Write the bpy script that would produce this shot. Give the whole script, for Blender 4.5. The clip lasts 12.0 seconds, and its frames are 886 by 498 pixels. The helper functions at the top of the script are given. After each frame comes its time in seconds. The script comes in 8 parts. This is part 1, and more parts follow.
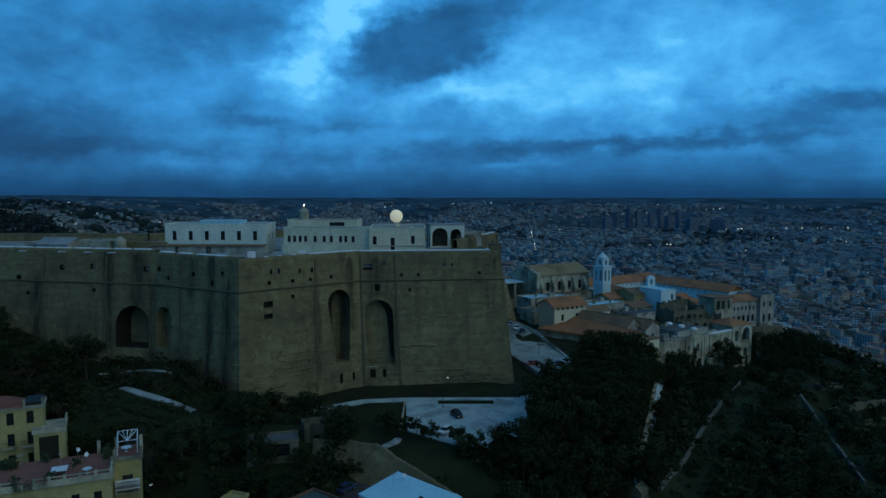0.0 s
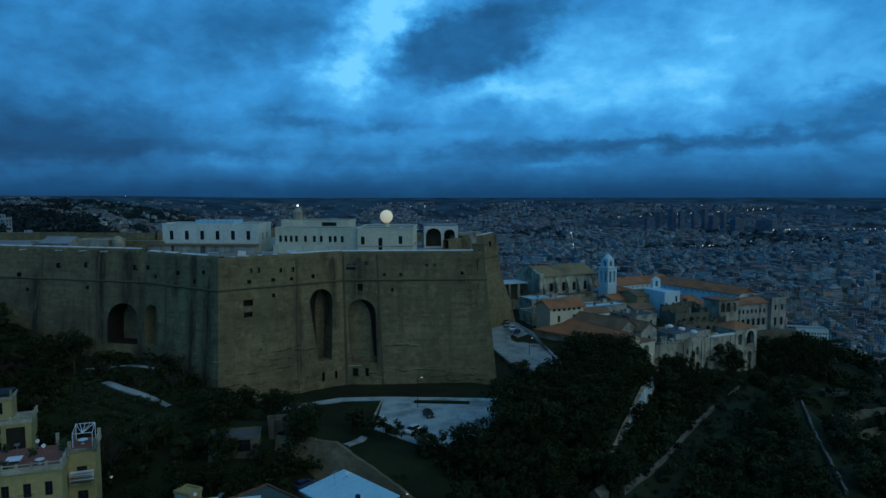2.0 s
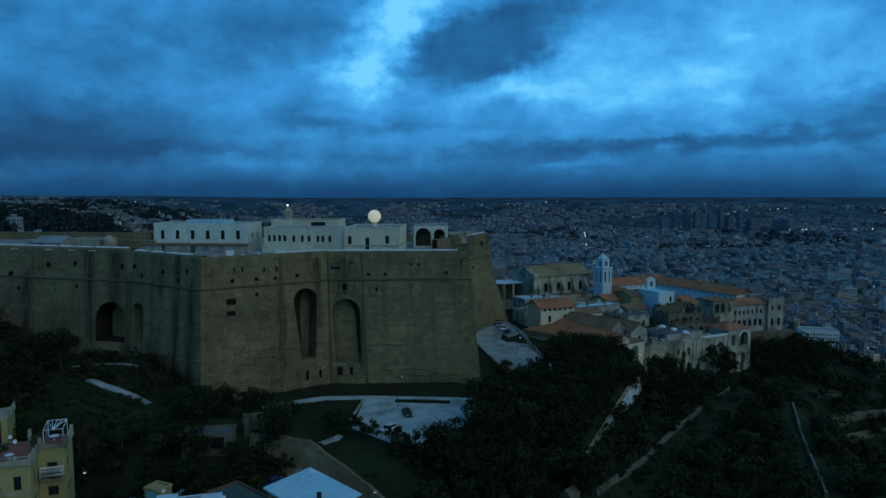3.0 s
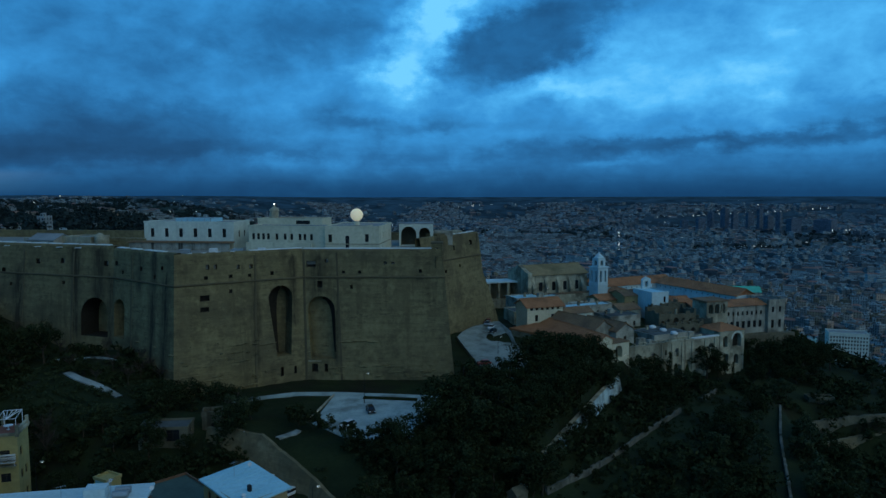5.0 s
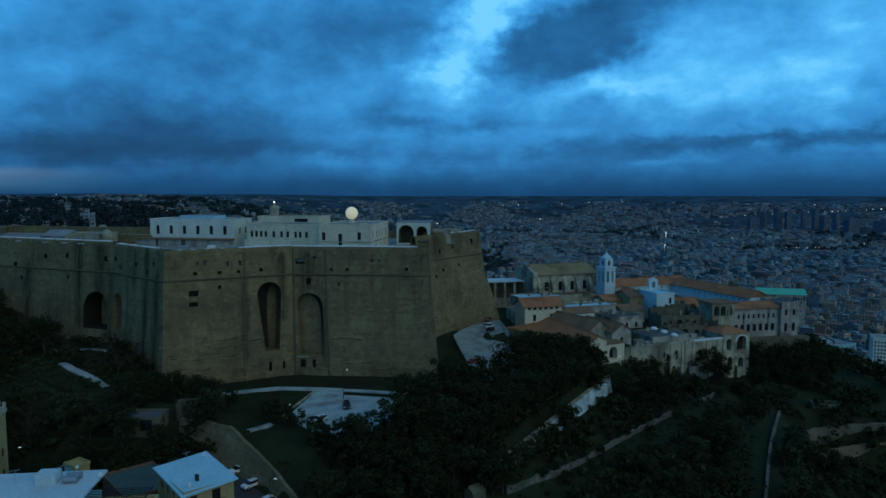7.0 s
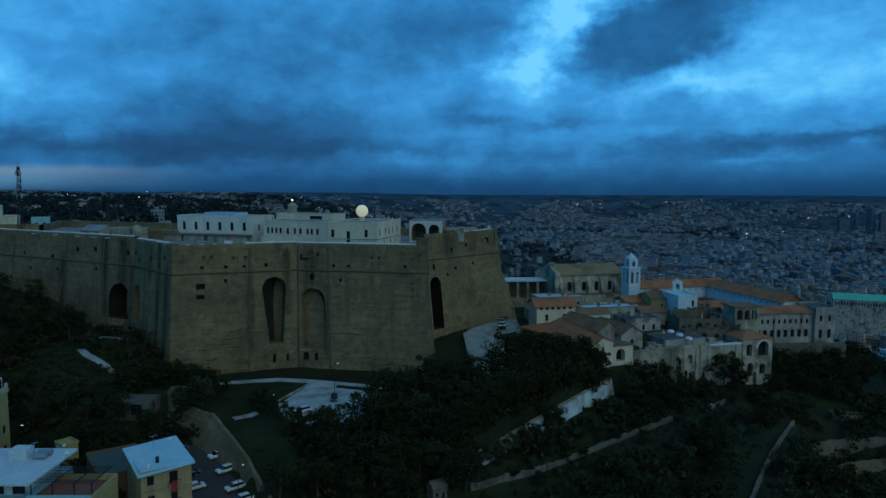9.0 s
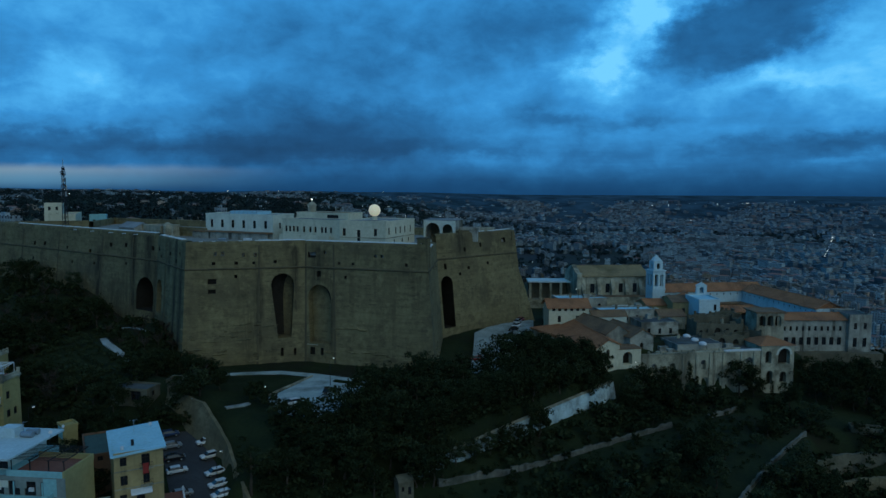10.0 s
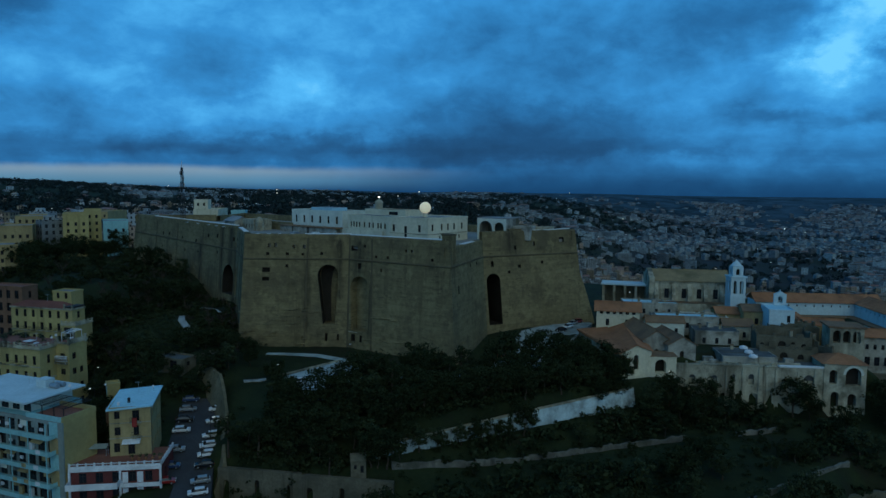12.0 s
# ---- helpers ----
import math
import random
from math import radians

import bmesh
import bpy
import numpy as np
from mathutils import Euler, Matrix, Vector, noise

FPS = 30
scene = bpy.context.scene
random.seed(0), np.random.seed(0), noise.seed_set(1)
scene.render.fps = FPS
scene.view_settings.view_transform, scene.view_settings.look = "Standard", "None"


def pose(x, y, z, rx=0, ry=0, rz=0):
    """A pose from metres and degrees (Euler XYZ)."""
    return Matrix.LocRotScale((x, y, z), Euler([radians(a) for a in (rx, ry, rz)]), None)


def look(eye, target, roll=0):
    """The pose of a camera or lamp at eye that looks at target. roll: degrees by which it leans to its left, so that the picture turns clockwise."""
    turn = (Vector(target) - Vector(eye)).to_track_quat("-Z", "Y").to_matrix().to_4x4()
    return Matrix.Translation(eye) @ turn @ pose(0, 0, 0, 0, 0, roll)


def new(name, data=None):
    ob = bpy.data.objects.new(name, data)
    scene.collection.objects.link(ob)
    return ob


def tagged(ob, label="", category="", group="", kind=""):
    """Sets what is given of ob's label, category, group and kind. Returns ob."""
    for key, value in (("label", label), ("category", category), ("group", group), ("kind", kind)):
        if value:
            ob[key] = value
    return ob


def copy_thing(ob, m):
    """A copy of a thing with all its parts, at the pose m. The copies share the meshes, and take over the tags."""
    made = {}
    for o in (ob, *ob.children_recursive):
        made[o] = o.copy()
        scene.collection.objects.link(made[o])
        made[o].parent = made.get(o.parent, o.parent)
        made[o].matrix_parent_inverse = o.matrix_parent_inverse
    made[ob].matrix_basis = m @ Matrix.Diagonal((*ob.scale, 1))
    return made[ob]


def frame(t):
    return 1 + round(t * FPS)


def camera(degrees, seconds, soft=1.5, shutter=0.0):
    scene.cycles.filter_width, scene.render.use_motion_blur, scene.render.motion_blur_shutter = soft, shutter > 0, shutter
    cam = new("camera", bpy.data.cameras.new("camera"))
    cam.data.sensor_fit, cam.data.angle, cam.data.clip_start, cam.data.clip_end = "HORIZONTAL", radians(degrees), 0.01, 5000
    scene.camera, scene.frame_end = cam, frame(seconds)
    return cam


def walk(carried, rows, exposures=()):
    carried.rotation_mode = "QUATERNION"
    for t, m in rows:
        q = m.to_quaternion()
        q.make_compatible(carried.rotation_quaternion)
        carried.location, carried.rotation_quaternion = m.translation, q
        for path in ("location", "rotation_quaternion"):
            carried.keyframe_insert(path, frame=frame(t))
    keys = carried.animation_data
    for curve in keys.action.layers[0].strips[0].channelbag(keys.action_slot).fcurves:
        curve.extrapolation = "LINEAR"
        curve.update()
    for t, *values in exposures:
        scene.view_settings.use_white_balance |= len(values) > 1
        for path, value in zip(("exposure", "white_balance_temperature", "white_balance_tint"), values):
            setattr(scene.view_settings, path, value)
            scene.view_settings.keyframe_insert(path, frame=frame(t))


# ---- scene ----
cam = camera(64.7, 12.0, 1.5)
METRES, EYE, TILT, LEAN, TURN = 150.0, 60.0, -5.0, 0.0, 0.0
ROWS = [
    (0.0, 0.0, 0.0, 0.0, 0.0, 0.0, -0.0),
    (0.5, 0.0255, -0.0006, 0.0002, 0.9, 0.0, -0.06),
    (1.0, 0.0535, -0.0008, 0.0008, 1.79, -0.0, -0.13),
    (1.5, 0.08, -0.001, 0.0011, 2.62, 0.0, -0.19),
    (2.0, 0.1088, -0.0008, 0.0009, 3.49, -0.01, -0.24),
    (2.5, 0.1359, -0.0003, 0.001, 4.1, -0.0, -0.27),
    (3.0, 0.1653, 0.0006, 0.001, 4.73, -0.03, -0.32),
    (5.0, 0.2792, 0.008, -0.0003, 7.71, -0.09, -0.52),
    (5.5, 0.3071, 0.0106, -0.0002, 8.56, -0.12, -0.61),
    (6.0, 0.3371, 0.0138, 0.0001, 9.62, -0.15, -0.73),
    (6.5, 0.3652, 0.0173, 0.0004, 10.66, -0.19, -0.85),
    (8.5, 0.4894, 0.0375, 0.0016, 15.64, -0.4, -1.4),
    (9.0, 0.5343, 0.0465, 0.0027, 17.82, -0.48, -1.62),
    (9.5, 0.5902, 0.0593, 0.004, 20.29, -0.56, -1.86),
    (10.0, 0.668, 0.0813, 0.0065, 23.85, -0.69, -2.24),
    (10.5, 0.7504, 0.1108, 0.0079, 27.64, -0.81, -2.61),
    (11.0, 0.8325, 0.147, 0.0086, 32.09, -1.0, -2.96),
    (11.5, 0.9001, 0.1826, 0.0104, 35.9, -1.2, -3.26),
    (12.0, 0.9602, 0.2191, 0.0135, 39.53, -1.37, -3.54),
]
walk(cam, [(t, pose(0, 0, EYE, TILT, LEAN, TURN) @ pose(METRES * x, METRES * y, METRES * z, 90 + pitch, roll, yaw)) for t, x, y, z, yaw, pitch, roll in ROWS],
     [(0.0, 0.0, 6050.0, 3.0), (12.0, 0.0, 6050.0, 3.0)])

# ---- light: dusk under broken cloud, and a warm sun added behind on the right ----
def clouds_at_dusk():
    world = bpy.data.worlds.new("dusk_sky")
    scene.world = world
    world.use_nodes = True
    nt = world.node_tree
    nt.nodes.clear()
    N, link = nt.nodes.new, nt.links.new

    def put(sock, v):
        if hasattr(v, "is_output") or hasattr(v, "links"):
            link(v, sock)
        else:
            sock.default_value = v

    def m(op, a, b=0.0, c=0.0):
        n = N("ShaderNodeMath")
        n.operation = op
        for s, v in zip(n.inputs, (a, b, c)):
            put(s, v)
        return n.outputs[0]

    def step(a, b, x):
        n = N("ShaderNodeMapRange")
        n.interpolation_type = "SMOOTHSTEP"
        for k, v in (("Value", x), ("From Min", a), ("From Max", b)):
            put(n.inputs[k], v)
        return n.outputs["Result"]

    def noise_tex(vec, scale, detail=6, rough=0.55, dist=0.0):
        n = N("ShaderNodeTexNoise")
        link(vec, n.inputs["Vector"])
        for k, v in (("Scale", scale), ("Detail", detail), ("Roughness", rough), ("Distortion", dist)):
            n.inputs[k].default_value = v
        return n.outputs["Fac"]

    def xyz(x, y, z=0.0):
        n = N("ShaderNodeCombineXYZ")
        for s, v in zip(n.inputs, (x, y, z)):
            put(s, v)
        return n.outputs[0]

    def mix(f, a, b):
        n = N("ShaderNodeMix")
        n.data_type = "RGBA"
        put(n.inputs[0], f)
        put(n.inputs[6], a)
        put(n.inputs[7], b)
        return n.outputs[2]

    tc = N("ShaderNodeTexCoord")
    sep = N("ShaderNodeSeparateXYZ")
    link(tc.outputs["Generated"], sep.inputs[0])
    x, y, z = sep.outputs
    az = m("MULTIPLY", m("ARCTAN2", x, y), 57.2958)
    el = m("MULTIPLY", m("ARCSINE", z), 57.2958)
    big = noise_tex(xyz(m("MULTIPLY", az, 0.105), m("MULTIPLY", el, 0.19), 1.7), 1.0, 10, 0.55, 0.25)
    fine = noise_tex(xyz(m("MULTIPLY", az, 0.36), m("MULTIPLY", el, 0.54), 5.2), 1.0, 10, 0.58, 0.3)
    flat = noise_tex(xyz(m("MULTIPLY", az, 0.05), m("MULTIPLY", el, 0.75), 3.0), 1.0, 7, 0.55, 0.2)
    wa = m("MULTIPLY", m("SUBTRACT", noise_tex(xyz(m("MULTIPLY", az, 0.24), m("MULTIPLY", el, 0.34), 7.0), 1.0, 9, 0.62), 0.5), 7.5)
    we = m("MULTIPLY", m("SUBTRACT", noise_tex(xyz(m("MULTIPLY", az, 0.22), m("MULTIPLY", el, 0.36), 19.0), 1.0, 9, 0.62), 0.5), 4.5)
    low = step(4.5, 0.5, el)
    a2, e2 = m("ADD", az, wa), m("ADD", el, m("MULTIPLY", we, m("SUBTRACT", 1.0, m("MULTIPLY", low, 0.75))))

    def bank(a0, e0, sa, se, amp, tilt=0.0, crisp=False):
        """A bank of cloud, or a gap: centre, half widths in degrees, lighter or darker, tilt; crisp: a firm torn edge."""
        da, de = m("SUBTRACT", a2, a0), m("SUBTRACT", e2, e0)
        c, s = math.cos(radians(tilt)), math.sin(radians(tilt))
        u = m("ADD", m("MULTIPLY", da, c / sa), m("MULTIPLY", de, s / sa))
        v = m("ADD", m("MULTIPLY", da, -s / se), m("MULTIPLY", de, c / se))
        q = m("ADD", m("MULTIPLY", u, u), m("MULTIPLY", v, v))
        if crisp:
            q = m("POWER", q, 2.4)
        return m("MULTIPLY", m("EXPONENT", m("MULTIPLY", q, -1.0)), amp)

    east = [
        (-8.4, 13.2, 4.6, 2.2, 0.40, 50), (-11.8, 8.9, 3.0, 1.4, 0.22, 0), (14.0, 8.6, 11.5, 3.8, 0.21, 0), (16.2, 8.1, 2.6, 1.3, 0.15, 0),
        (2.2, 7.8, 3.4, 1.0, 0.20, -8), (18.3, 10.6, 2.8, 1.0, 0.12, 0), (-17.5, 12.4, 6.5, 3.0, -0.16, 0), (-25.5, 9.6, 2.2, 1.3, 0.13, 0),
        (30.0, 5.9, 6.0, 1.0, -0.28, 4), (11.0, 5.0, 8.0, 1.4, -0.06, 0), (28.0, 12.0, 6.0, 4.0, 0.05, 0), (-1.5, 6.0, 7.0, 1.2, -0.04, 0),
        (24.0, 7.6, 4.0, 1.5, 0.08, 0), (7.0, 9.5, 3.0, 1.2, 0.10, 0), (-6.5, 8.6, 7.0, 2.6, 0.10, 0),
    ]
    west = [
        (-13.4, 4.9, 4.5, 0.8, -0.17, 0), (-9.5, 4.3, 4.0, 0.6, -0.10, 4), (-30.0, 4.3, 10.0, 1.9, -0.25, 0), (-52.0, 7.4, 3.4, 1.9, 0.22, 15),
        (-44.5, 6.8, 4.5, 1.3, 0.07, 0), (-58.4, 5.5, 4.5, 0.9, 0.12, 0), (-63.5, 7.4, 2.6, 1.6, 0.14, 0), (-48.0, 12.5, 15.0, 3.0, 0.07, 0),
        (-72.5, 12.6, 5.0, 2.0, -0.32, 0), (-71.0, 5.0, 7.0, 1.3, -0.14, 0), (-58.0, 9.2, 4.5, 2.0, -0.09, 0), (-31.0, 10.0, 9.0, 3.4, -0.15, 0),
        (-20.0, 7.4, 4.0, 1.6, 0.07, 0), (-37.0, 4.8, 9.0, 2.2, -0.12, 0),
    ]
    # long level bands low over the plain, and the dark torn cloud before the bright gap
    bands = [(14.0, 3.4, 17.0, 0.62, -0.30, 2.5), (5.6, 1.9, 2.4, 0.28, 0.12, 0), (-20.0, 2.0, 6.0, 0.7, 0.12, 0), (-62.0, 2.6, 16.0, 0.85, -0.25, 0),
             (-42.0, 2.7, 13.0, 1.1, -0.24, -1), (-24.0, 2.9, 8.0, 0.6, -0.10, 0)]
    v = m("ADD", 0.685, m("MULTIPLY", m("SUBTRACT", big, 0.5), 0.50))
    v = m("ADD", v, m("MULTIPLY", m("SUBTRACT", fine, 0.5), 0.30))
    v = m("ADD", v, m("MULTIPLY", m("SUBTRACT", flat, 0.5), m("MULTIPLY", step(7.0, 2.0, el), 0.22)))
    for b in east + west + bands:
        v = m("ADD", v, bank(*b))
    v = m("ADD", v, bank(-1.2, 11.4, 7.6, 2.8, -0.38, 21, True))
    v = m("SUBTRACT", v, m("MULTIPLY", step(20.0, 50.0, el), 0.25))
    v = m("SUBTRACT", v, m("MULTIPLY", low, 0.20))
    ramp = N("ShaderNodeValToRGB")
    link(v, ramp.inputs[0])
    stops = [(0.0, (0.007, 0.038, 0.102)), (0.28, (0.014, 0.075, 0.195)), (0.5, (0.026, 0.145, 0.355)), (0.7, (0.050, 0.268, 0.61)),
             (0.88, (0.105, 0.45, 0.86)), (1.0, (0.20, 0.60, 0.95))]
    for i, (p, c) in enumerate(stops):
        e = ramp.color_ramp.elements[i] if i < 2 else ramp.color_ramp.elements.new(p)
        e.position, e.color = p, (*c, 1)
    col = ramp.outputs[0]
    # dark blue distance on the horizon, and the pale strip of sunset in the west
    col = mix(m("MULTIPLY", step(1.9, -0.7, el), 0.80), col, (0.0045, 0.029, 0.088, 1))
    strip = m("MULTIPLY", step(-34.0, -58.0, az), m("MULTIPLY", step(-0.7, 0.4, el), step(1.6, 0.95, m("ADD", el, m("MULTIPLY", we, 0.14)))))
    col = mix(m("MULTIPLY", strip, 0.72), col, mix(step(0.2, 1.2, el), (0.13, 0.27, 0.38, 1), (0.27, 0.35, 0.41, 1)))
    sky = N("ShaderNodeTexSky")
    sky.sky_type, sky.sun_disc = "NISHITA", False
    sky.sun_elevation, sky.sun_rotation = radians(SUN_EL), radians(SUN_AZ)
    col = mix(0.001, col, sky.outputs[0])
    back = N("ShaderNodeBackground")
    link(col, back.inputs[0])
    back.inputs[1].default_value = 1.035
    out = N("ShaderNodeOutputWorld")
    link(back.outputs[0], out.inputs[0])


SUN_AZ, SUN_EL = 127.0, 38.0
clouds_at_dusk()
sun = new("sun", bpy.data.lights.new("sun", "SUN"))
sun.data.energy, sun.data.angle, sun.data.color = 0.66, radians(75), (0.90, 0.89, 0.52)
sun.matrix_world = look(
    (400 * math.sin(radians(SUN_AZ)), 400 * math.cos(radians(SUN_AZ)), 400 * math.tan(radians(SUN_EL))), (0, 0, 0))


# ---- materials ----
def material(name, a, b=None, scale=1.0, rough=0.85, bump=0.3, fine=8.0, stain=None, streak=0.0, island=0.0, per_object=0.0, metal=0.0, courses=0.0,
             emit=0.0, rows=0.0, spec=0.12):
    """Two colours mixed by large and fine noise; stains that run down; courses or tile rows as relief; change from piece to piece."""
    mt = bpy.data.materials.new(name)
    mt.use_nodes = True
    nt = mt.node_tree
    bs = nt.nodes["Principled BSDF"]
    N, link = nt.nodes.new, nt.links.new
    b = b or tuple(c * 0.72 for c in a)
    geo = N("ShaderNodeNewGeometry")

    def noise_of(sc, detail=5, stretch=None):
        n = N("ShaderNodeTexNoise")
        n.inputs["Scale"].default_value, n.inputs["Detail"].default_value, n.inputs["Roughness"].default_value = sc, detail, 0.62
        if stretch:
            mp = N("ShaderNodeMapping")
            mp.inputs["Scale"].default_value = stretch
            link(geo.outputs["Position"], mp.inputs[0])
            link(mp.outputs[0], n.inputs["Vector"])
        else:
            link(geo.outputs["Position"], n.inputs["Vector"])
        return n.outputs["Fac"]

    def rng(sock, lo, hi, a0=0.0, a1=1.0):
        n = N("ShaderNodeMapRange")
        link(sock, n.inputs[0])
        for i, q in enumerate((lo, hi, a0, a1)):
            n.inputs[i + 1].default_value = q
        return n.outputs[0]

    def mixc(f, c1, c2, mode="MIX"):
        n = N("ShaderNodeMix")
        n.data_type, n.blend_type = "RGBA", mode
        for s, q in ((n.inputs[0], f), (n.inputs[6], c1), (n.inputs[7], c2)):
            if hasattr(q, "links"):
                link(q, s)
            else:
                s.default_value = (*q, 1) if isinstance(q, tuple) and len(q) == 3 else q
        return n.outputs[2]

    big = noise_of(scale * 0.22, 6)
    small = noise_of(scale * fine * 0.3, 6)
    col = mixc(rng(big, 0.36, 0.66), a, b)
    col = mixc(rng(small, 0.35, 0.75, 0.0, 0.55), col, tuple(c * 0.68 for c in b))
    if stain:
        col = mixc(rng(noise_of(0.11 * scale, 7), 0.52, 0.68, 0.0, 0.75), col, stain)
    if streak:
        drip = N("ShaderNodeMath")
        drip.operation = "MULTIPLY"
        link(rng(noise_of(1.0, 5, (0.42, 0.42, 0.024)), 0.55, 0.63, 0.0, min(1.0, streak * 1.15)), drip.inputs[0])
        link(rng(noise_of(1.0, 3, (0.045, 0.045, 0.03)), 0.47, 0.58, 0.06, 1.0), drip.inputs[1])
        col = mixc(drip.outputs[0], col, tuple(c * 0.28 for c in b))
        col = mixc(rng(noise_of(1.0, 6, (0.13, 0.13, 0.022)), 0.54, 0.68, 0.0, streak * 0.85), col, tuple(c * 0.36 for c in b))
    if courses:
        col = mixc(rng(noise_of(1.0, 5, (0.10, 0.10, 1.1)), 0.42, 0.66, 0.0, 0.5), col, tuple(c * 0.66 for c in b))
        col = mixc(rng(noise_of(0.5, 7), 0.50, 0.66, 0.0, 0.55), col, tuple(c * 0.58 for c in b))
        col = mixc(rng(noise_of(0.33, 6), 0.56, 0.72, 0.0, 0.5), col, tuple(min(1.0, c * 1.22) for c in a))
    if island or per_object:
        if per_object:
            oi = N("ShaderNodeObjectInfo")
            r, amount = oi.outputs["Random"], per_object
        else:
            r, amount = geo.outputs["Random Per Island"], island
        hsv = N("ShaderNodeHueSaturation")
        link(col, hsv.inputs["Color"])
        link(rng(r, 0, 1, 1 - amount, 1 + amount * 0.8), hsv.inputs["Value"])
        link(rng(r, 0, 1, 0.5 + 0.035 * amount, 0.5 - 0.035 * amount), hsv.inputs["Hue"])
        col = hsv.outputs[0]
    link(col, bs.inputs["Base Color"])
    bs.inputs["Roughness"].default_value, bs.inputs["Metallic"].default_value = rough, metal
    bs.inputs["Specular IOR Level"].default_value = spec
    if emit:
        link(col, bs.inputs["Emission Color"])
        bs.inputs["Emission Strength"].default_value = emit
    if bump:
        h = small
        if courses or rows:
            if courses:
                wv = noise_of(1.0, 4, (0.22, 0.22, 2.0 * courses))
            else:
                w = N("ShaderNodeTexWave")
                w.wave_type, w.bands_direction = "BANDS", "DIAGONAL"
                w.inputs["Scale"].default_value, w.inputs["Distortion"].default_value = rows, 2.2
                w.inputs["Detail"].default_value, w.inputs["Detail Scale"].default_value = 3, 0.6
                link(geo.outputs["Position"], w.inputs["Vector"])
                wv = w.outputs["Fac"]
            ad = N("ShaderNodeMath")
            ad.operation = "MULTIPLY_ADD"
            link(wv, ad.inputs[0])
            ad.inputs[1].default_value = 0.5
            link(small, ad.inputs[2])
            h = ad.outputs[0]
        bp = N("ShaderNodeBump")
        bp.inputs["Strength"].default_value, bp.inputs["Distance"].default_value = bump, 0.25
        link(h, bp.inputs["Height"])
        link(bp.outputs[0], bs.inputs["Normal"])
    return mt


def window_wall(name, a, b, dark, single=False):
    """Far house walls: plaster that changes from house to house, with storeys of openings too small to build."""
    mt = material(name, a, b, 0.4, 0.9, 0.0, island=0.0 if single else 0.65, per_object=0.65 if single else 0.0)
    nt = mt.node_tree
    N, link = nt.nodes.new, nt.links.new
    bs = nt.nodes["Principled BSDF"]
    col = bs.inputs["Base Color"].links[0].from_socket
    geo = N("ShaderNodeNewGeometry")

    def vec(op, p, q):
        n = N("ShaderNodeVectorMath")
        n.operation = op
        link(p, n.inputs[0])
        if hasattr(q, "links"):
            link(q, n.inputs[1])
        else:
            n.inputs[1].default_value = q
        return n

    def m(op, p, q, r=0.0):
        n = N("ShaderNodeMath")
        n.operation = op
        for s, val in zip(n.inputs, (p, q, r)):
            if hasattr(val, "links"):
                link(val, s)
            else:
                s.default_value = val
        return n.outputs[0]

    along = vec("DOT_PRODUCT", vec("CROSS_PRODUCT", geo.outputs["True Normal"], (0, 0, 1)).outputs[0], geo.outputs["Position"]).outputs["Value"]
    sep = N("ShaderNodeSeparateXYZ")
    link(geo.outputs["Position"], sep.inputs[0])
    u = m("FRACT", m("MULTIPLY", along, 1 / 3.4), 0)
    w = m("FRACT", m("MULTIPLY", sep.outputs[2], 1 / 3.5), 0)
    mask = m("MULTIPLY", m("COMPARE", u, 0.5, 0.19), m("COMPARE", w, 0.5, 0.27))
    mx = N("ShaderNodeMix")
    mx.data_type = "RGBA"
    link(mask, mx.inputs[0])
    link(col, mx.inputs[6])
    mx.inputs[7].default_value = (*dark, 1)
    link(mx.outputs[2], bs.inputs["Base Color"])
    return mt


M_TUFF = material("tuff_stone", (0.255, 0.207, 0.106), (0.17, 0.138, 0.074), 0.35, 0.95, 0.55, 9, stain=(0.105, 0.089, 0.057), streak=0.38, courses=0.6)
# darker than the wall: shade under the string course put into the colour
M_TUFFBAND = material("tuff_moulding", (0.135, 0.11, 0.065), (0.09, 0.075, 0.048), 0.8, 0.95, 0.4)
# near-black stone: shade inside recesses and openings put into the colour
M_SHADESTONE = material("recess_shade_stone", (0.038, 0.032, 0.025), (0.024, 0.02, 0.016), 0.6, 0.95, 0.5)
M_COPING = material("pale_coping_stone", (0.74, 0.74, 0.72), (0.60, 0.60, 0.58), 1.5, 0.8, 0.2)
M_DECK = material("terrace_paving", (0.30, 0.29, 0.26), (0.20, 0.19, 0.17), 0.6, 0.9, 0.3)
M_CREAM = material("cream_plaster", (0.70, 0.645, 0.475), (0.54, 0.495, 0.365), 0.5, 0.9, 0.15, streak=0.25)
M_WHITE = material("white_plaster", (0.68, 0.70, 0.60), (0.53, 0.55, 0.48), 0.5, 0.9, 0.12, streak=0.2)
M_LIGHTSTONE = material("weathered_limestone", (0.50, 0.46, 0.34), (0.24, 0.22, 0.16), 1.3, 0.95, 0.6, stain=(0.085, 0.08, 0.055), streak=0.9)
M_GREYSTONE = material("grey_weathered_plaster", (0.46, 0.44, 0.37), (0.23, 0.22, 0.185), 1.3, 0.95, 0.5, stain=(0.075, 0.07, 0.055), streak=0.9)
M_YELLOW = material("yellow_plaster", (0.45, 0.37, 0.155), (0.33, 0.27, 0.12), 0.5, 0.9, 0.12, streak=0.3)
M_OCHRE = material("ochre_plaster", (0.40, 0.31, 0.15), (0.30, 0.235, 0.12), 0.6, 0.9, 0.15, streak=0.4)
M_AQUA = material("pale_blue_green_plaster", (0.31, 0.54, 0.55), (0.23, 0.43, 0.45), 0.6, 0.85, 0.1, streak=0.2)
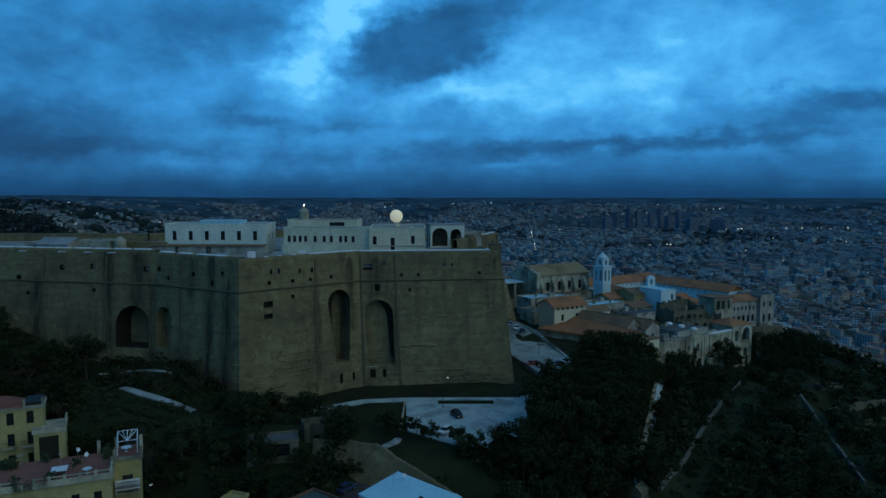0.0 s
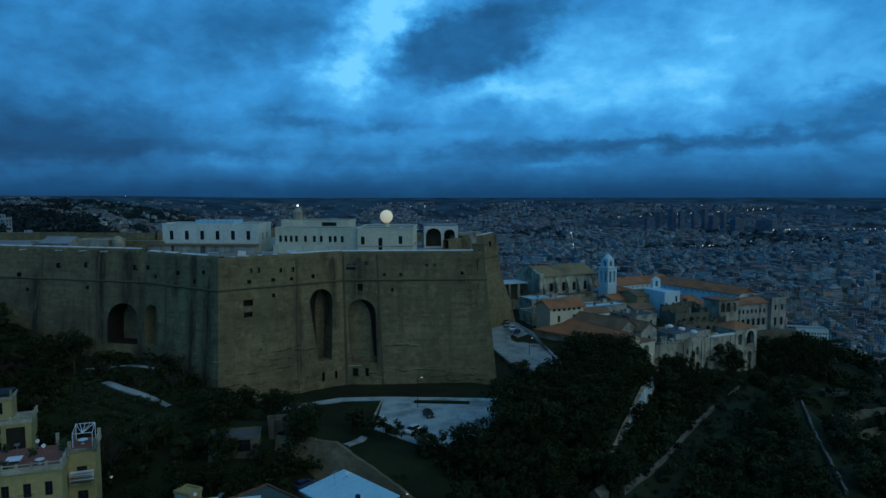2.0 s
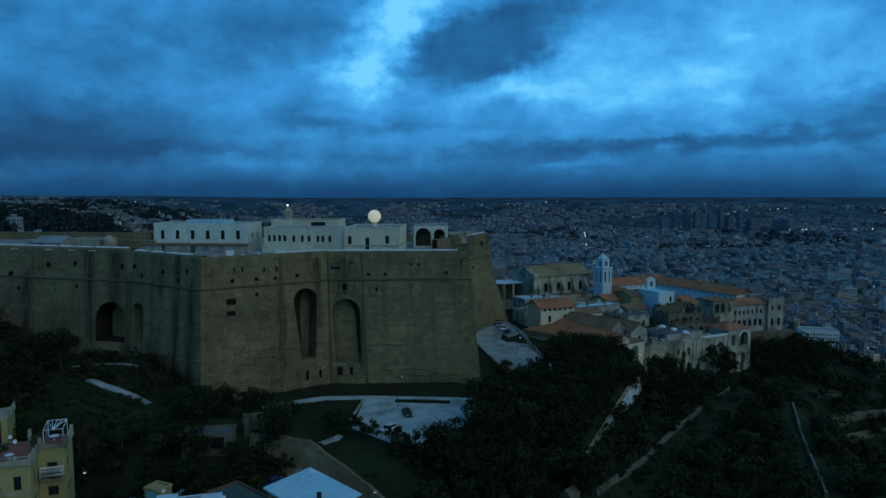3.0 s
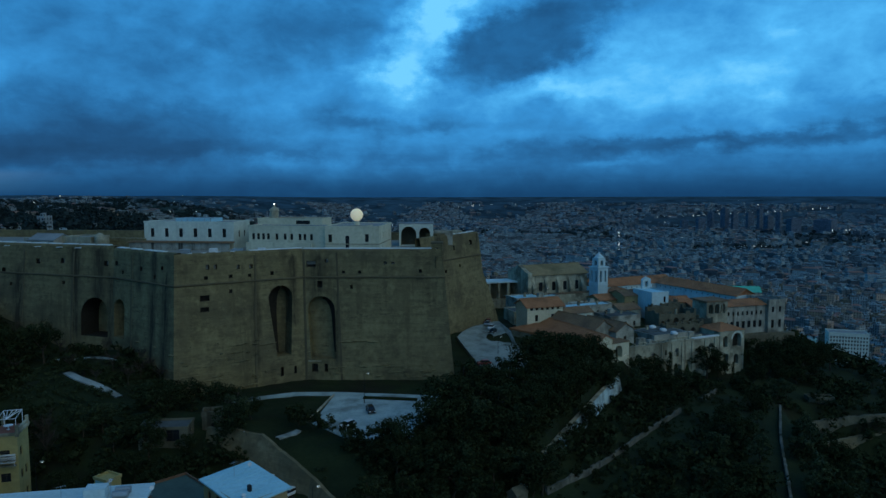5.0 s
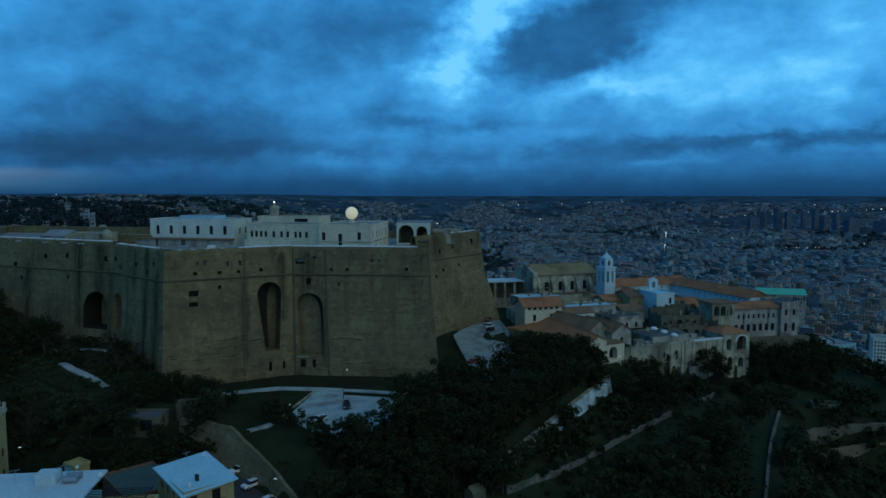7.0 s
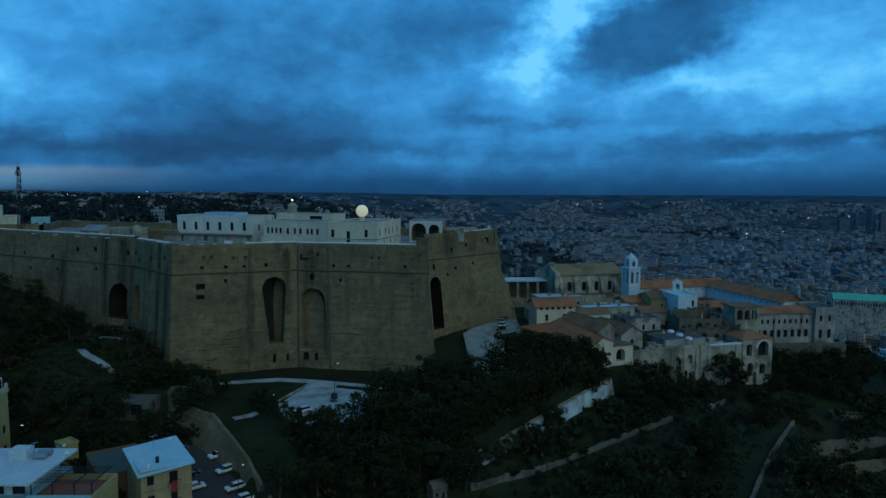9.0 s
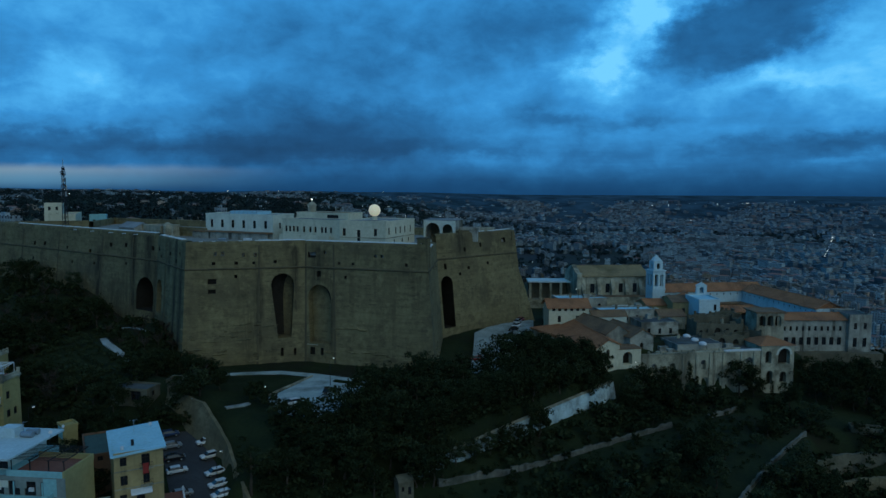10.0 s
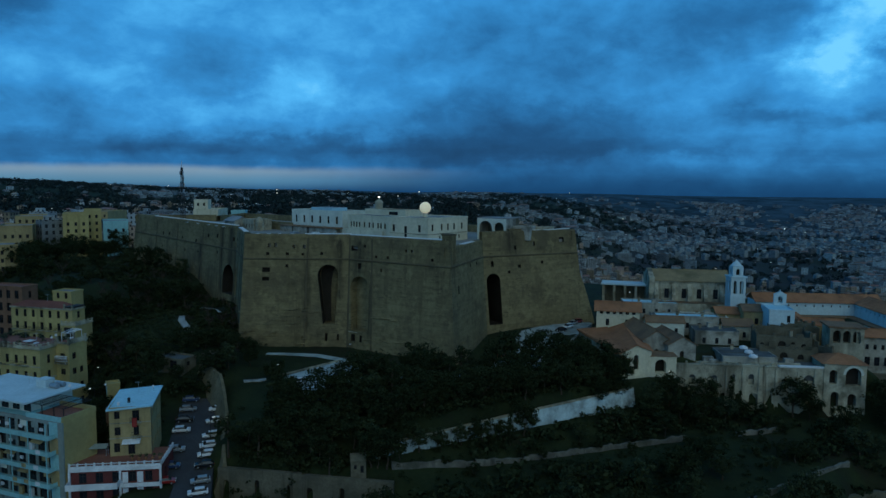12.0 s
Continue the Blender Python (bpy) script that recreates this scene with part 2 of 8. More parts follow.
M_TILE = material("terracotta_tiles", (0.50, 0.225, 0.105), (0.34, 0.15, 0.075), 0.9, 0.9, 0.7, 10, stain=(0.18, 0.10, 0.06), rows=3.2)
M_TILEOLD = material("old_brown_tiles", (0.29, 0.185, 0.105), (0.20, 0.125, 0.08), 0.9, 0.92, 0.6, 10, stain=(0.13, 0.10, 0.07), rows=3.2)
M_FLATROOF = material("grey_roofing_felt", (0.30, 0.31, 0.31), (0.20, 0.205, 0.21), 0.7, 0.85, 0.2, stain=(0.13, 0.13, 0.13))
M_PALEROOF = material("pale_blue_roof_sheet", (0.40, 0.62, 0.70), (0.33, 0.54, 0.62), 0.8, 0.55, 0.1, spec=0.5)
M_WHITEROOF = material("whitewashed_flat_roof", (0.56, 0.66, 0.68), (0.44, 0.54, 0.56), 0.8, 0.8, 0.1)
M_DARKFELT = material("dark_roofing_felt", (0.125, 0.132, 0.13), (0.075, 0.08, 0.08), 0.9, 0.9, 0.25, stain=(0.05, 0.052, 0.05))
# bluer copy of the white plaster: sky light put into the colour
M_WHITEWASH = material("sky_tinted_limewash", (0.56, 0.68, 0.71), (0.44, 0.55, 0.58), 0.6, 0.9, 0.12, streak=0.25)
M_DULLGREEN = material("dull_green_roof_felt", (0.085, 0.125, 0.11), (0.06, 0.085, 0.075), 0.8, 0.85, 0.2)
M_SLABWALL = material("grey_green_plaster", (0.27, 0.31, 0.29), (0.19, 0.22, 0.20), 0.6, 0.9, 0.15, streak=0.5)
M_REDBROWN = material("faded_red_brown_plaster", (0.22, 0.125, 0.08), (0.15, 0.09, 0.06), 0.6, 0.9, 0.15, streak=0.5)
M_TILEOLIVE = material("lichened_tiles", (0.37, 0.275, 0.145), (0.26, 0.195, 0.105), 0.9, 0.92, 0.6, 10, stain=(0.14, 0.115, 0.06), rows=3.2)
M_DARKRED = material("dark_red_plaster", (0.16, 0.045, 0.04), (0.11, 0.035, 0.032), 0.8, 0.9, 0.15)
M_REDFLOOR = material("red_terrace_tiles", (0.26, 0.11, 0.075), (0.19, 0.08, 0.058), 1.0, 0.8, 0.2)
M_ASPHALT = material("asphalt", (0.062, 0.064, 0.068), (0.045, 0.046, 0.05), 0.9, 0.9, 0.25)
M_PAVE = material("pale_stone_paving", (0.43, 0.50, 0.49), (0.27, 0.325, 0.32), 1.1, 0.85, 0.25, stain=(0.15, 0.17, 0.155))
M_YARD = material("worn_yard_paving", (0.34, 0.385, 0.37), (0.19, 0.215, 0.205), 0.9, 0.85, 0.3, stain=(0.10, 0.11, 0.095))
M_BANKWALL = material("brown_bank_stone", (0.21, 0.175, 0.105), (0.135, 0.115, 0.07), 0.7, 0.95, 0.6, 6, stain=(0.12, 0.105, 0.06), streak=0.35, courses=0.5)
M_REDTILE = material("dark_red_roof_tiles", (0.22, 0.085, 0.06), (0.15, 0.06, 0.045), 0.9, 0.85, 0.4, 10, rows=3.0)
M_PATH = material("pale_path_gravel", (0.40, 0.43, 0.42), (0.24, 0.255, 0.245), 1.0, 0.95, 0.3, stain=(0.09, 0.09, 0.07))
# white render tinted cyan to carry blue sky light in its colour
M_RENDERWALL = material("worn_white_render", (0.52, 0.63, 0.64), (0.30, 0.36, 0.36), 1.3, 0.9, 0.4, stain=(0.12, 0.12, 0.10), streak=0.6)
M_OLDSTONE = material("old_terrace_stone", (0.20, 0.19, 0.155), (0.095, 0.09, 0.075), 1.2, 0.95, 0.6, 6, stain=(0.06, 0.062, 0.04), streak=0.5)
M_RUBBLE = material("rubble_masonry", (0.17, 0.152, 0.105), (0.10, 0.09, 0.065), 1.0, 0.95, 0.7, 6, stain=(0.08, 0.085, 0.055), streak=0.5)
M_GLASS = material("dark_window_glass", (0.018, 0.022, 0.028), (0.012, 0.014, 0.018), 1.0, 0.12, 0.0, spec=0.5)
M_SHUTTER = material("dark_shutter_paint", (0.035, 0.032, 0.030), None, 2.0, 0.6, 0.2)
M_IRON = material("dark_iron", (0.04, 0.042, 0.045), None, 2.0, 0.5, 0.1, metal=0.6)
M_STEEL = material("galvanised_steel", (0.42, 0.43, 0.44), (0.34, 0.35, 0.36), 2.0, 0.45, 0.1, metal=0.7)
M_WHITEPAINT = material("white_metal_paint", (0.76, 0.77, 0.78), None, 2.0, 0.45, 0.0)
M_RUBBER = material("tyre_rubber", (0.02, 0.02, 0.021), None, 2.0, 0.8, 0.1)
M_BARK = material("bark", (0.085, 0.065, 0.045), (0.05, 0.04, 0.03), 2.0, 0.95, 0.6)
M_LEAF = material("evergreen_leaves", (0.034, 0.044, 0.020), (0.021, 0.028, 0.013), 1.0, 0.98, 0.0, island=0.5, spec=0.0)
M_LEAFOLIVE = material("olive_green_leaves", (0.042, 0.056, 0.022), (0.028, 0.038, 0.016), 1.0, 0.75, 0.0, island=0.5)
# bluer than the near leaves; the tint carries the haze of distance
M_FARWOOD = material("far_haze_woods", (0.030, 0.043, 0.043), (0.021, 0.031, 0.032), 0.02, 0.95, 0.0, island=0.35, spec=0.03)
M_TWIG = material("bare_brown_twigs", (0.070, 0.052, 0.040), (0.048, 0.037, 0.03), 1.0, 0.9, 0.0, island=0.4)
M_GREENROOF = material("turquoise_sheet_roof", (0.15, 0.52, 0.37), (0.11, 0.42, 0.30), 0.8, 0.6, 0.1)
M_BALL = material("lit_white_globe", (0.84, 0.75, 0.52), (0.74, 0.64, 0.42), 1.2, 0.6, 0.0, emit=0.40)
M_LAMP = material("lamp_light", (1.0, 0.93, 0.80), (1.0, 0.90, 0.74), 1.0, 0.5, 0.0, emit=2.2)
M_CITYWALL = window_wall("city_plaster", (0.38, 0.41, 0.41), (0.19, 0.205, 0.21), (0.022, 0.025, 0.03))
M_HOUSEWALL = window_wall("house_plaster", (0.37, 0.36, 0.31), (0.21, 0.205, 0.185), (0.022, 0.025, 0.03), True)
M_HOUSEROOF = material("house_flat_roof", (0.25, 0.255, 0.26), (0.15, 0.155, 0.16), 0.3, 0.6, 0.1, per_object=0.6, spec=0.4)
M_HOUSETILE = material("house_tile_roof", (0.24, 0.125, 0.075), (0.15, 0.085, 0.055), 0.4, 0.7, 0.2, per_object=0.5)
M_CITYOCHRE = window_wall("city_ochre_plaster", (0.42, 0.34, 0.24), (0.27, 0.21, 0.165), (0.022, 0.025, 0.03))
M_CITYROOF = material("city_roofs", (0.22, 0.235, 0.245), (0.10, 0.108, 0.115), 0.15, 0.45, 0.0, island=0.9, spec=0.45)
M_CITYTILE = material("city_tile_roofs", (0.22, 0.115, 0.07), (0.13, 0.075, 0.05), 0.15, 0.6, 0.0, island=0.6, spec=0.4)
# distance haze is painted into these blue-grey, low-contrast walls
M_CITYFAR = window_wall("far_city_haze_plaster", (0.25, 0.29, 0.315), (0.155, 0.18, 0.205), (0.03, 0.035, 0.045))
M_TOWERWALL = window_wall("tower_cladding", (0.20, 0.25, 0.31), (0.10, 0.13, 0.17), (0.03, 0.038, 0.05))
# halfway step: cooler walls with some distance haze in the colour
M_CITYMID = window_wall("outer_city_haze_plaster", (0.30, 0.345, 0.36), (0.165, 0.195, 0.21), (0.026, 0.03, 0.038))
M_PAINT_WHITE = material("white_car_paint", (0.85, 0.87, 0.89), None, 1.0, 0.25, 0.0, spec=0.6)
M_PAINT_SILVER = material("silver_car_paint", (0.42, 0.44, 0.46), None, 1.0, 0.3, 0.0, metal=0.4, spec=0.6)
M_PAINT_BLACK = material("black_car_paint", (0.018, 0.019, 0.022), None, 1.0, 0.25, 0.0, spec=0.6)
M_PAINT_BLUE = material("blue_car_paint", (0.03, 0.06, 0.14), None, 1.0, 0.28, 0.0, spec=0.6)
M_PAINT_RED = material("red_car_paint", (0.28, 0.02, 0.018), None, 1.0, 0.28, 0.0, spec=0.6)
M_REDCLOTH = material("red_cloth", (0.30, 0.045, 0.04), None, 2.0, 0.9, 0.2)


def ground_material():
    """Grass, bare soil and, down in the plain, streets and yards, mixed by noise and by height."""
    mt = material("ground_cover", (0.027, 0.036, 0.013), (0.014, 0.020, 0.008), 0.5, 0.95, 0.5, 8, stain=(0.022, 0.018, 0.012))
    nt = mt.node_tree
    N, link = nt.nodes.new, nt.links.new
    bs = nt.nodes["Principled BSDF"]
    col = bs.inputs["Base Color"].links[0].from_socket
    geo = N("ShaderNodeNewGeometry")
    sep = N("ShaderNodeSeparateXYZ")
    link(geo.outputs["Position"], sep.inputs[0])
    rg = N("ShaderNodeMapRange")
    link(sep.outputs[2], rg.inputs[0])
    for i, q in enumerate((-60, -110, 0, 1)):
        rg.inputs[i + 1].default_value = q
    nz = N("ShaderNodeTexNoise")
    link(geo.outputs["Position"], nz.inputs["Vector"])
    nz.inputs["Scale"].default_value, nz.inputs["Detail"].default_value = 0.006, 7
    r2 = N("ShaderNodeMapRange")
    link(nz.outputs["Fac"], r2.inputs[0])
    for i, q in enumerate((0.42, 0.6, 0.85, 0.25)):
        r2.inputs[i + 1].default_value = q
    mu = N("ShaderNodeMath")
    mu.operation = "MULTIPLY"
    link(rg.outputs[0], mu.inputs[0])
    link(r2.outputs[0], mu.inputs[1])
    mx = N("ShaderNodeMix")
    mx.data_type = "RGBA"
    link(mu.outputs[0], mx.inputs[0])
    link(col, mx.inputs[6])
    mx.inputs[7].default_value = (0.040, 0.042, 0.046, 1)
    # far out the plain blurs to patchy blue: distance haze in the colour
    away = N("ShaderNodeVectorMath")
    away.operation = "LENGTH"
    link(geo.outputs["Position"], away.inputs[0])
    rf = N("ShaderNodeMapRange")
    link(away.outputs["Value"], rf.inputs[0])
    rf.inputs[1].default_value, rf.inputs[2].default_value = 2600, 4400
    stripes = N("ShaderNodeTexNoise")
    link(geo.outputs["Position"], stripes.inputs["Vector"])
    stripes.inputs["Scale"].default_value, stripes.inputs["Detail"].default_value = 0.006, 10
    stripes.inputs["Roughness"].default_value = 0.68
    haze_tint = N("ShaderNodeMix")
    haze_tint.data_type = "RGBA"
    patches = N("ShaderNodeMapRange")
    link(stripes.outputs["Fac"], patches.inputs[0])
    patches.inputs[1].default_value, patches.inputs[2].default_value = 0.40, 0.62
    link(patches.outputs[0], haze_tint.inputs[0])
    haze_tint.inputs[6].default_value, haze_tint.inputs[7].default_value = (0.010, 0.021, 0.029, 1), (0.056, 0.090, 0.120, 1)
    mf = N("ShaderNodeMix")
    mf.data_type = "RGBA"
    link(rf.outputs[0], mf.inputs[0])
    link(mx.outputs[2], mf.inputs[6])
    link(haze_tint.outputs[2], mf.inputs[7])
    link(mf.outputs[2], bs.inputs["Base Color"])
    return mt


M_GROUND = ground_material()


def weather(mt, runs, dark):
    """Black water runs on the castle's walls: (x, y, angle of the wall, half width, foot, head, strength)."""
    nt = mt.node_tree
    N, link = nt.nodes.new, nt.links.new
    bs = nt.nodes["Principled BSDF"]
    col = bs.inputs["Base Color"].links[0].from_socket
    geo = N("ShaderNodeNewGeometry")
    sep = N("ShaderNodeSeparateXYZ")
    link(geo.outputs["Position"], sep.inputs[0])

    def m(op, *a):
        n = N("ShaderNodeMath")
        n.operation = op
        for k, q in zip(n.inputs, a):
            if hasattr(q, "links"):
                link(q, k)
            else:
                k.default_value = q
        return n.outputs[0]

    def tex(stretch, detail):
        mp, n = N("ShaderNodeMapping"), N("ShaderNodeTexNoise")
        mp.inputs["Scale"].default_value = stretch
        link(geo.outputs["Position"], mp.inputs[0])
        link(mp.outputs[0], n.inputs["Vector"])
        n.inputs["Scale"].default_value, n.inputs["Detail"].default_value, n.inputs["Roughness"].default_value = 1.0, detail, 0.65
        return n.outputs["Fac"]

    def step(lo, hi, q):
        n = N("ShaderNodeMapRange")
        n.interpolation_type = "SMOOTHSTEP"
        link(q, n.inputs[0])
        n.inputs[1].default_value, n.inputs[2].default_value = lo, hi
        return n.outputs[0]

    wob = m("MULTIPLY", m("SUBTRACT", tex((0.5, 0.5, 0.10), 5), 0.5), 2.2)
    ends = m("ADD", sep.outputs[2], m("MULTIPLY", m("SUBTRACT", tex((0.6, 0.6, 0.15), 4), 0.5), 9.0))
    grain = step(0.30, 0.62, tex((1.1, 1.1, 0.16), 6))
    total = None
    for x0, y0, turn, half, foot, head, amount in runs:
        c, s = math.cos(radians(turn)), math.sin(radians(turn))
        dx, dy = m("SUBTRACT", sep.outputs[0], x0), m("SUBTRACT", sep.outputs[1], y0)
        u = m("DIVIDE", m("ADD", m("ADD", m("MULTIPLY", dx, c), m("MULTIPLY", dy, s)), wob), half)
        w = m("DIVIDE", m("SUBTRACT", m("MULTIPLY", dy, c), m("MULTIPLY", dx, s)), 5.0)
        f = m("EXPONENT", m("MULTIPLY", m("ADD", m("MULTIPLY", u, u), m("POWER", w, 4.0)), -1.0))
        f = m("MULTIPLY", m("MULTIPLY", f, amount), m("MULTIPLY", step(foot - 2.0, foot + 3.0, ends), step(head + 1.5, head - 1.0, ends)))
        total = f if total is None else m("MAXIMUM", total, f)
    # blotches of lichen and damp all over, and worn courses
    blot = m("MULTIPLY", step(0.50, 0.72, tex((0.16, 0.16, 0.20), 7)), 0.55)
    worn = m("MULTIPLY", m("MULTIPLY", step(0.52, 0.64, tex((0.35, 0.35, 1.9), 6)), step(0.42, 0.60, tex((0.09, 0.09, 0.13), 4))), 0.60)
    total = m("MAXIMUM", total, m("MAXIMUM", blot, worn))
    mx = N("ShaderNodeMix")
    mx.data_type = "RGBA"
    link(m("MULTIPLY", total, m("ADD", 0.45, m("MULTIPLY", grain, 0.55))), mx.inputs[0])
    link(col, mx.inputs[6])
    mx.inputs[7].default_value = (*dark, 1)
    link(mx.outputs[2], bs.inputs["Base Color"])


weather(M_TUFF, [
    (-109.0, 185.7, -11, 2.6, 14, 36, 1.0), (-87.8, 181.4, -11, 1.9, 17, 43, 1.0), (-79.4, 180.7, -11, 2.8, 27, 43.5, 0.95), (-75.2, 179.4, -20, 1.5, 12, 36, 0.85), (-98.0, 183.6, -11, 6.0, 14, 27, 0.55),
    (-57.0, 168.8, -30, 1.5, 10, 43, 1.0), (-52.0, 165.9, -30, 1.8, 8, 37, 1.0), (-62.4, 172.8, -30, 1.4, 31, 43, 0.8), (-66.0, 174.4, -30, 5.0, 8, 20, 0.6), (-32.2, 176.7, 40, 1.5, 10, 36, 0.75),
    (-24.6, 184.4, 40, 1.4, 22, 41, 0.9), (-18.2, 186.6, 6, 2.3, 29, 41, 0.9), (-13.0, 186.4, 6, 1.3, 10, 31, 0.75), (9.4, 232.3, 66, 2.8, 35, 43, 0.85)], (0.036, 0.031, 0.022))


# ---- building helpers ----
def thing(name, label, category, m=None, group="", kind=""):
    ob = tagged(new(name), label, category, group, kind)
    ob.empty_display_size = 0.5
    if m is not None:
        ob.matrix_basis = m
    return ob


def mesh_of(name, bm, mat):
    me = bpy.data.meshes.new(name)
    bm.to_mesh(me)
    bm.free()
    for q in mat if isinstance(mat, (list, tuple)) else (mat,):
        me.materials.append(q)
    return me


def part(name, bm, mat, parent, label="", m=None):
    ob = new(name, bm if isinstance(bm, bpy.types.Mesh) else mesh_of(name, bm, mat))
    ob.parent = parent
    if m is not None:
        ob.matrix_basis = m
    return tagged(ob, label)


def solo(name, bm, mat, label, category, m=None, group="", kind=""):
    ob = tagged(new(name, mesh_of(name, bm, mat)), label, category, group, kind)
    if m is not None:
        ob.matrix_basis = m
    return ob


def box(bm, x0, x1, y0, y1, z0, z1, m=None):
    vs = [bm.verts.new(Vector(p) if m is None else m @ Vector(p)) for p in
          ((x0, y0, z0), (x1, y0, z0), (x1, y1, z0), (x0, y1, z0), (x0, y0, z1), (x1, y0, z1), (x1, y1, z1), (x0, y1, z1))]
    for f in ((0, 3, 2, 1), (4, 5, 6, 7), (0, 1, 5, 4), (1, 2, 6, 5), (2, 3, 7, 6), (3, 0, 4, 7)):
        bm.faces.new([vs[i] for i in f])
    return bm


def bx(*a, **k):
    return box(bmesh.new(), *a, **k)


def tube(bm, p, q, r0, r1=None, n=8, caps=True):
    p, q = Vector(p), Vector(q)
    r1 = r0 if r1 is None else r1
    t = (q - p).to_track_quat("Z", "Y").to_matrix()
    rings = []
    for c, r in ((p, r0), (q, r1)):
        rings.append([bm.verts.new(c + t @ Vector((r * math.cos(2 * math.pi * i / n), r * math.sin(2 * math.pi * i / n), 0))) for i in range(n)])
    for i in range(n):
        bm.faces.new((rings[0][i], rings[0][(i + 1) % n], rings[1][(i + 1) % n], rings[1][i]))
    if caps:
        bm.faces.new(rings[0][::-1])
        bm.faces.new(rings[1])
    return bm


def lathe(bm, prof, n=16, c=(0, 0, 0)):
    """A body turned about z from (radius, height) pairs."""
    rings = [[bm.verts.new((c[0] + r * math.cos(2 * math.pi * i / n), c[1] + r * math.sin(2 * math.pi * i / n), c[2] + z)) for i in range(n)] for r, z in prof]
    for a, b in zip(rings, rings[1:]):
        for i in range(n):
            bm.faces.new((a[i], a[(i + 1) % n], b[(i + 1) % n], b[i]))
    bm.faces.new(rings[0][::-1])
    bm.faces.new(rings[-1])
    return bm


def prism(bm, poly, z0, z1):
    """An upright prism over a plan polygon, anticlockwise."""
    lo = [bm.verts.new((x, y, z0)) for x, y in poly]
    hi = [bm.verts.new((x, y, z1)) for x, y in poly]
    for i in range(len(poly)):
        j = (i + 1) % len(poly)
        bm.faces.new((lo[i], lo[j], hi[j], hi[i]))
    bm.faces.new(hi)
    bm.faces.new(lo[::-1])
    return bm


def S(a, b, x):
    t = min(1.0, max(0.0, (x - a) / (b - a)))
    return t * t * (3 - 2 * t)
from mathutils.geometry import tessellate_polygon


def facade(bm, m, w, h, holes, depth=0.28):
    """A wall panel, m: u along, v up, outside towards -y, with reveals round its openings (u0, u1, v0, v1)."""
    us = sorted({0.0, w, *(q for o in holes for q in o[:2])})
    vs = sorted({0.0, h, *(q for o in holes for q in o[2:4])})
    grid = {}

    def at(u, v, y=0.0):
        k = (round(u, 4), round(v, 4), y)
        if k not in grid:
            grid[k] = bm.verts.new(m @ Vector((u, y, v)))
        return grid[k]

    for u0, u1 in zip(us, us[1:]):
        for v0, v1 in zip(vs, vs[1:]):
            cu, cv = (u0 + u1) / 2, (v0 + v1) / 2
            if not any(o[0] < cu < o[1] and o[2] < cv < o[3] for o in holes):
                bm.faces.new((at(u0, v0), at(u1, v0), at(u1, v1), at(u0, v1)))
    for o in holes:
        a, b, c, e = o[:4]
        ring = ((a, c), (b, c), (b, e), (a, e))
        for (p, q), (r, s) in zip(ring, ring[1:] + ring[:1]):
            vv = [bm.verts.new(m @ Vector(k)) for k in ((p, 0, q), (r, 0, s), (r, depth, s), (p, depth, q))]
            bm.faces.new(vv)


WINDOW_MESHES = {}


def window_frame(w, h, t):
    """One welded frame: four sides, a mullion and, if tall, a transom."""
    us = (0, t, w / 2 - t / 2, w / 2 + t / 2, w - t, w)
    vs = (0, t, h * 0.68, h * 0.68 + 0.07, h - t, h) if h > 1.3 else (0, t, h - t, h)
    solid = {(i, j) for i in range(len(us) - 1) for j in range(len(vs) - 1) if i in (0, 2, 4) or j in (0, len(vs) - 2) or (len(vs) > 4 and j == 2)}
    bm = bmesh.new()
    g = [[[bm.verts.new((u, y, v)) for v in vs] for u in us] for y in (-0.03, 0.05)]
    for i, j in solid:
        bm.faces.new((g[0][i][j], g[0][i + 1][j], g[0][i + 1][j + 1], g[0][i][j + 1]))
        bm.faces.new((g[1][i][j + 1], g[1][i + 1][j + 1], g[1][i + 1][j], g[1][i][j]))
        for (di, dj), (a, b) in (((0, -1), ((0, 0), (1, 0))), ((1, 0), ((1, 0), (1, 1))), ((0, 1), ((1, 1), (0, 1))), ((-1, 0), ((0, 1), (0, 0)))):
            if (i + di, j + dj) not in solid:
                p, q = (i + a[0], j + a[1]), (i + b[0], j + b[1])
                bm.faces.new((g[0][q[0]][q[1]], g[0][p[0]][p[1]], g[1][p[0]][p[1]], g[1][q[0]][q[1]]))
    return bm


def window_meshes(w, h, frame_mat):
    k = (round(w, 2), round(h, 2), frame_mat.name)
    if k not in WINDOW_MESHES:
        f = window_frame(w, h, 0.09)
        WINDOW_MESHES[k] = (mesh_of("window", f, frame_mat), mesh_of("pane", bx(0.02, w - 0.02, 0.02, 0.05, 0.02, h - 0.02), M_GLASS))
    return WINDOW_MESHES[k]


def side_pose(w, d, side):
    """The pose of a wall panel on a box of plan w by d round its centre."""
    return {"S": pose(-w / 2, -d / 2, 0), "E": pose(w / 2, -d / 2, 0, 0, 0, 90), "N": pose(w / 2, d / 2, 0, 0, 0, 180), "W": pose(-w / 2, d / 2, 0, 0, 0, -90)}[side]


def rows_of(n, u0, u1, vs, w, h):
    """n openings between u0 and u1 in each storey that starts at one of vs."""
    return [(u0 + (i + 0.5) * (u1 - u0) / n - w / 2, u0 + (i + 0.5) * (u1 - u0) / n + w / 2, v, v + h) for v in vs for i in range(n)]


def add_windows(parent, m, holes, frame_mat, depth=0.2, name="window"):
    for o in holes:
        fm, pm = window_meshes(o[1] - o[0], o[3] - o[2], frame_mat)
        wob = part(name, fm, None, parent, "", m @ pose(o[0], depth, o[2]))
        part("pane", pm, None, wob)


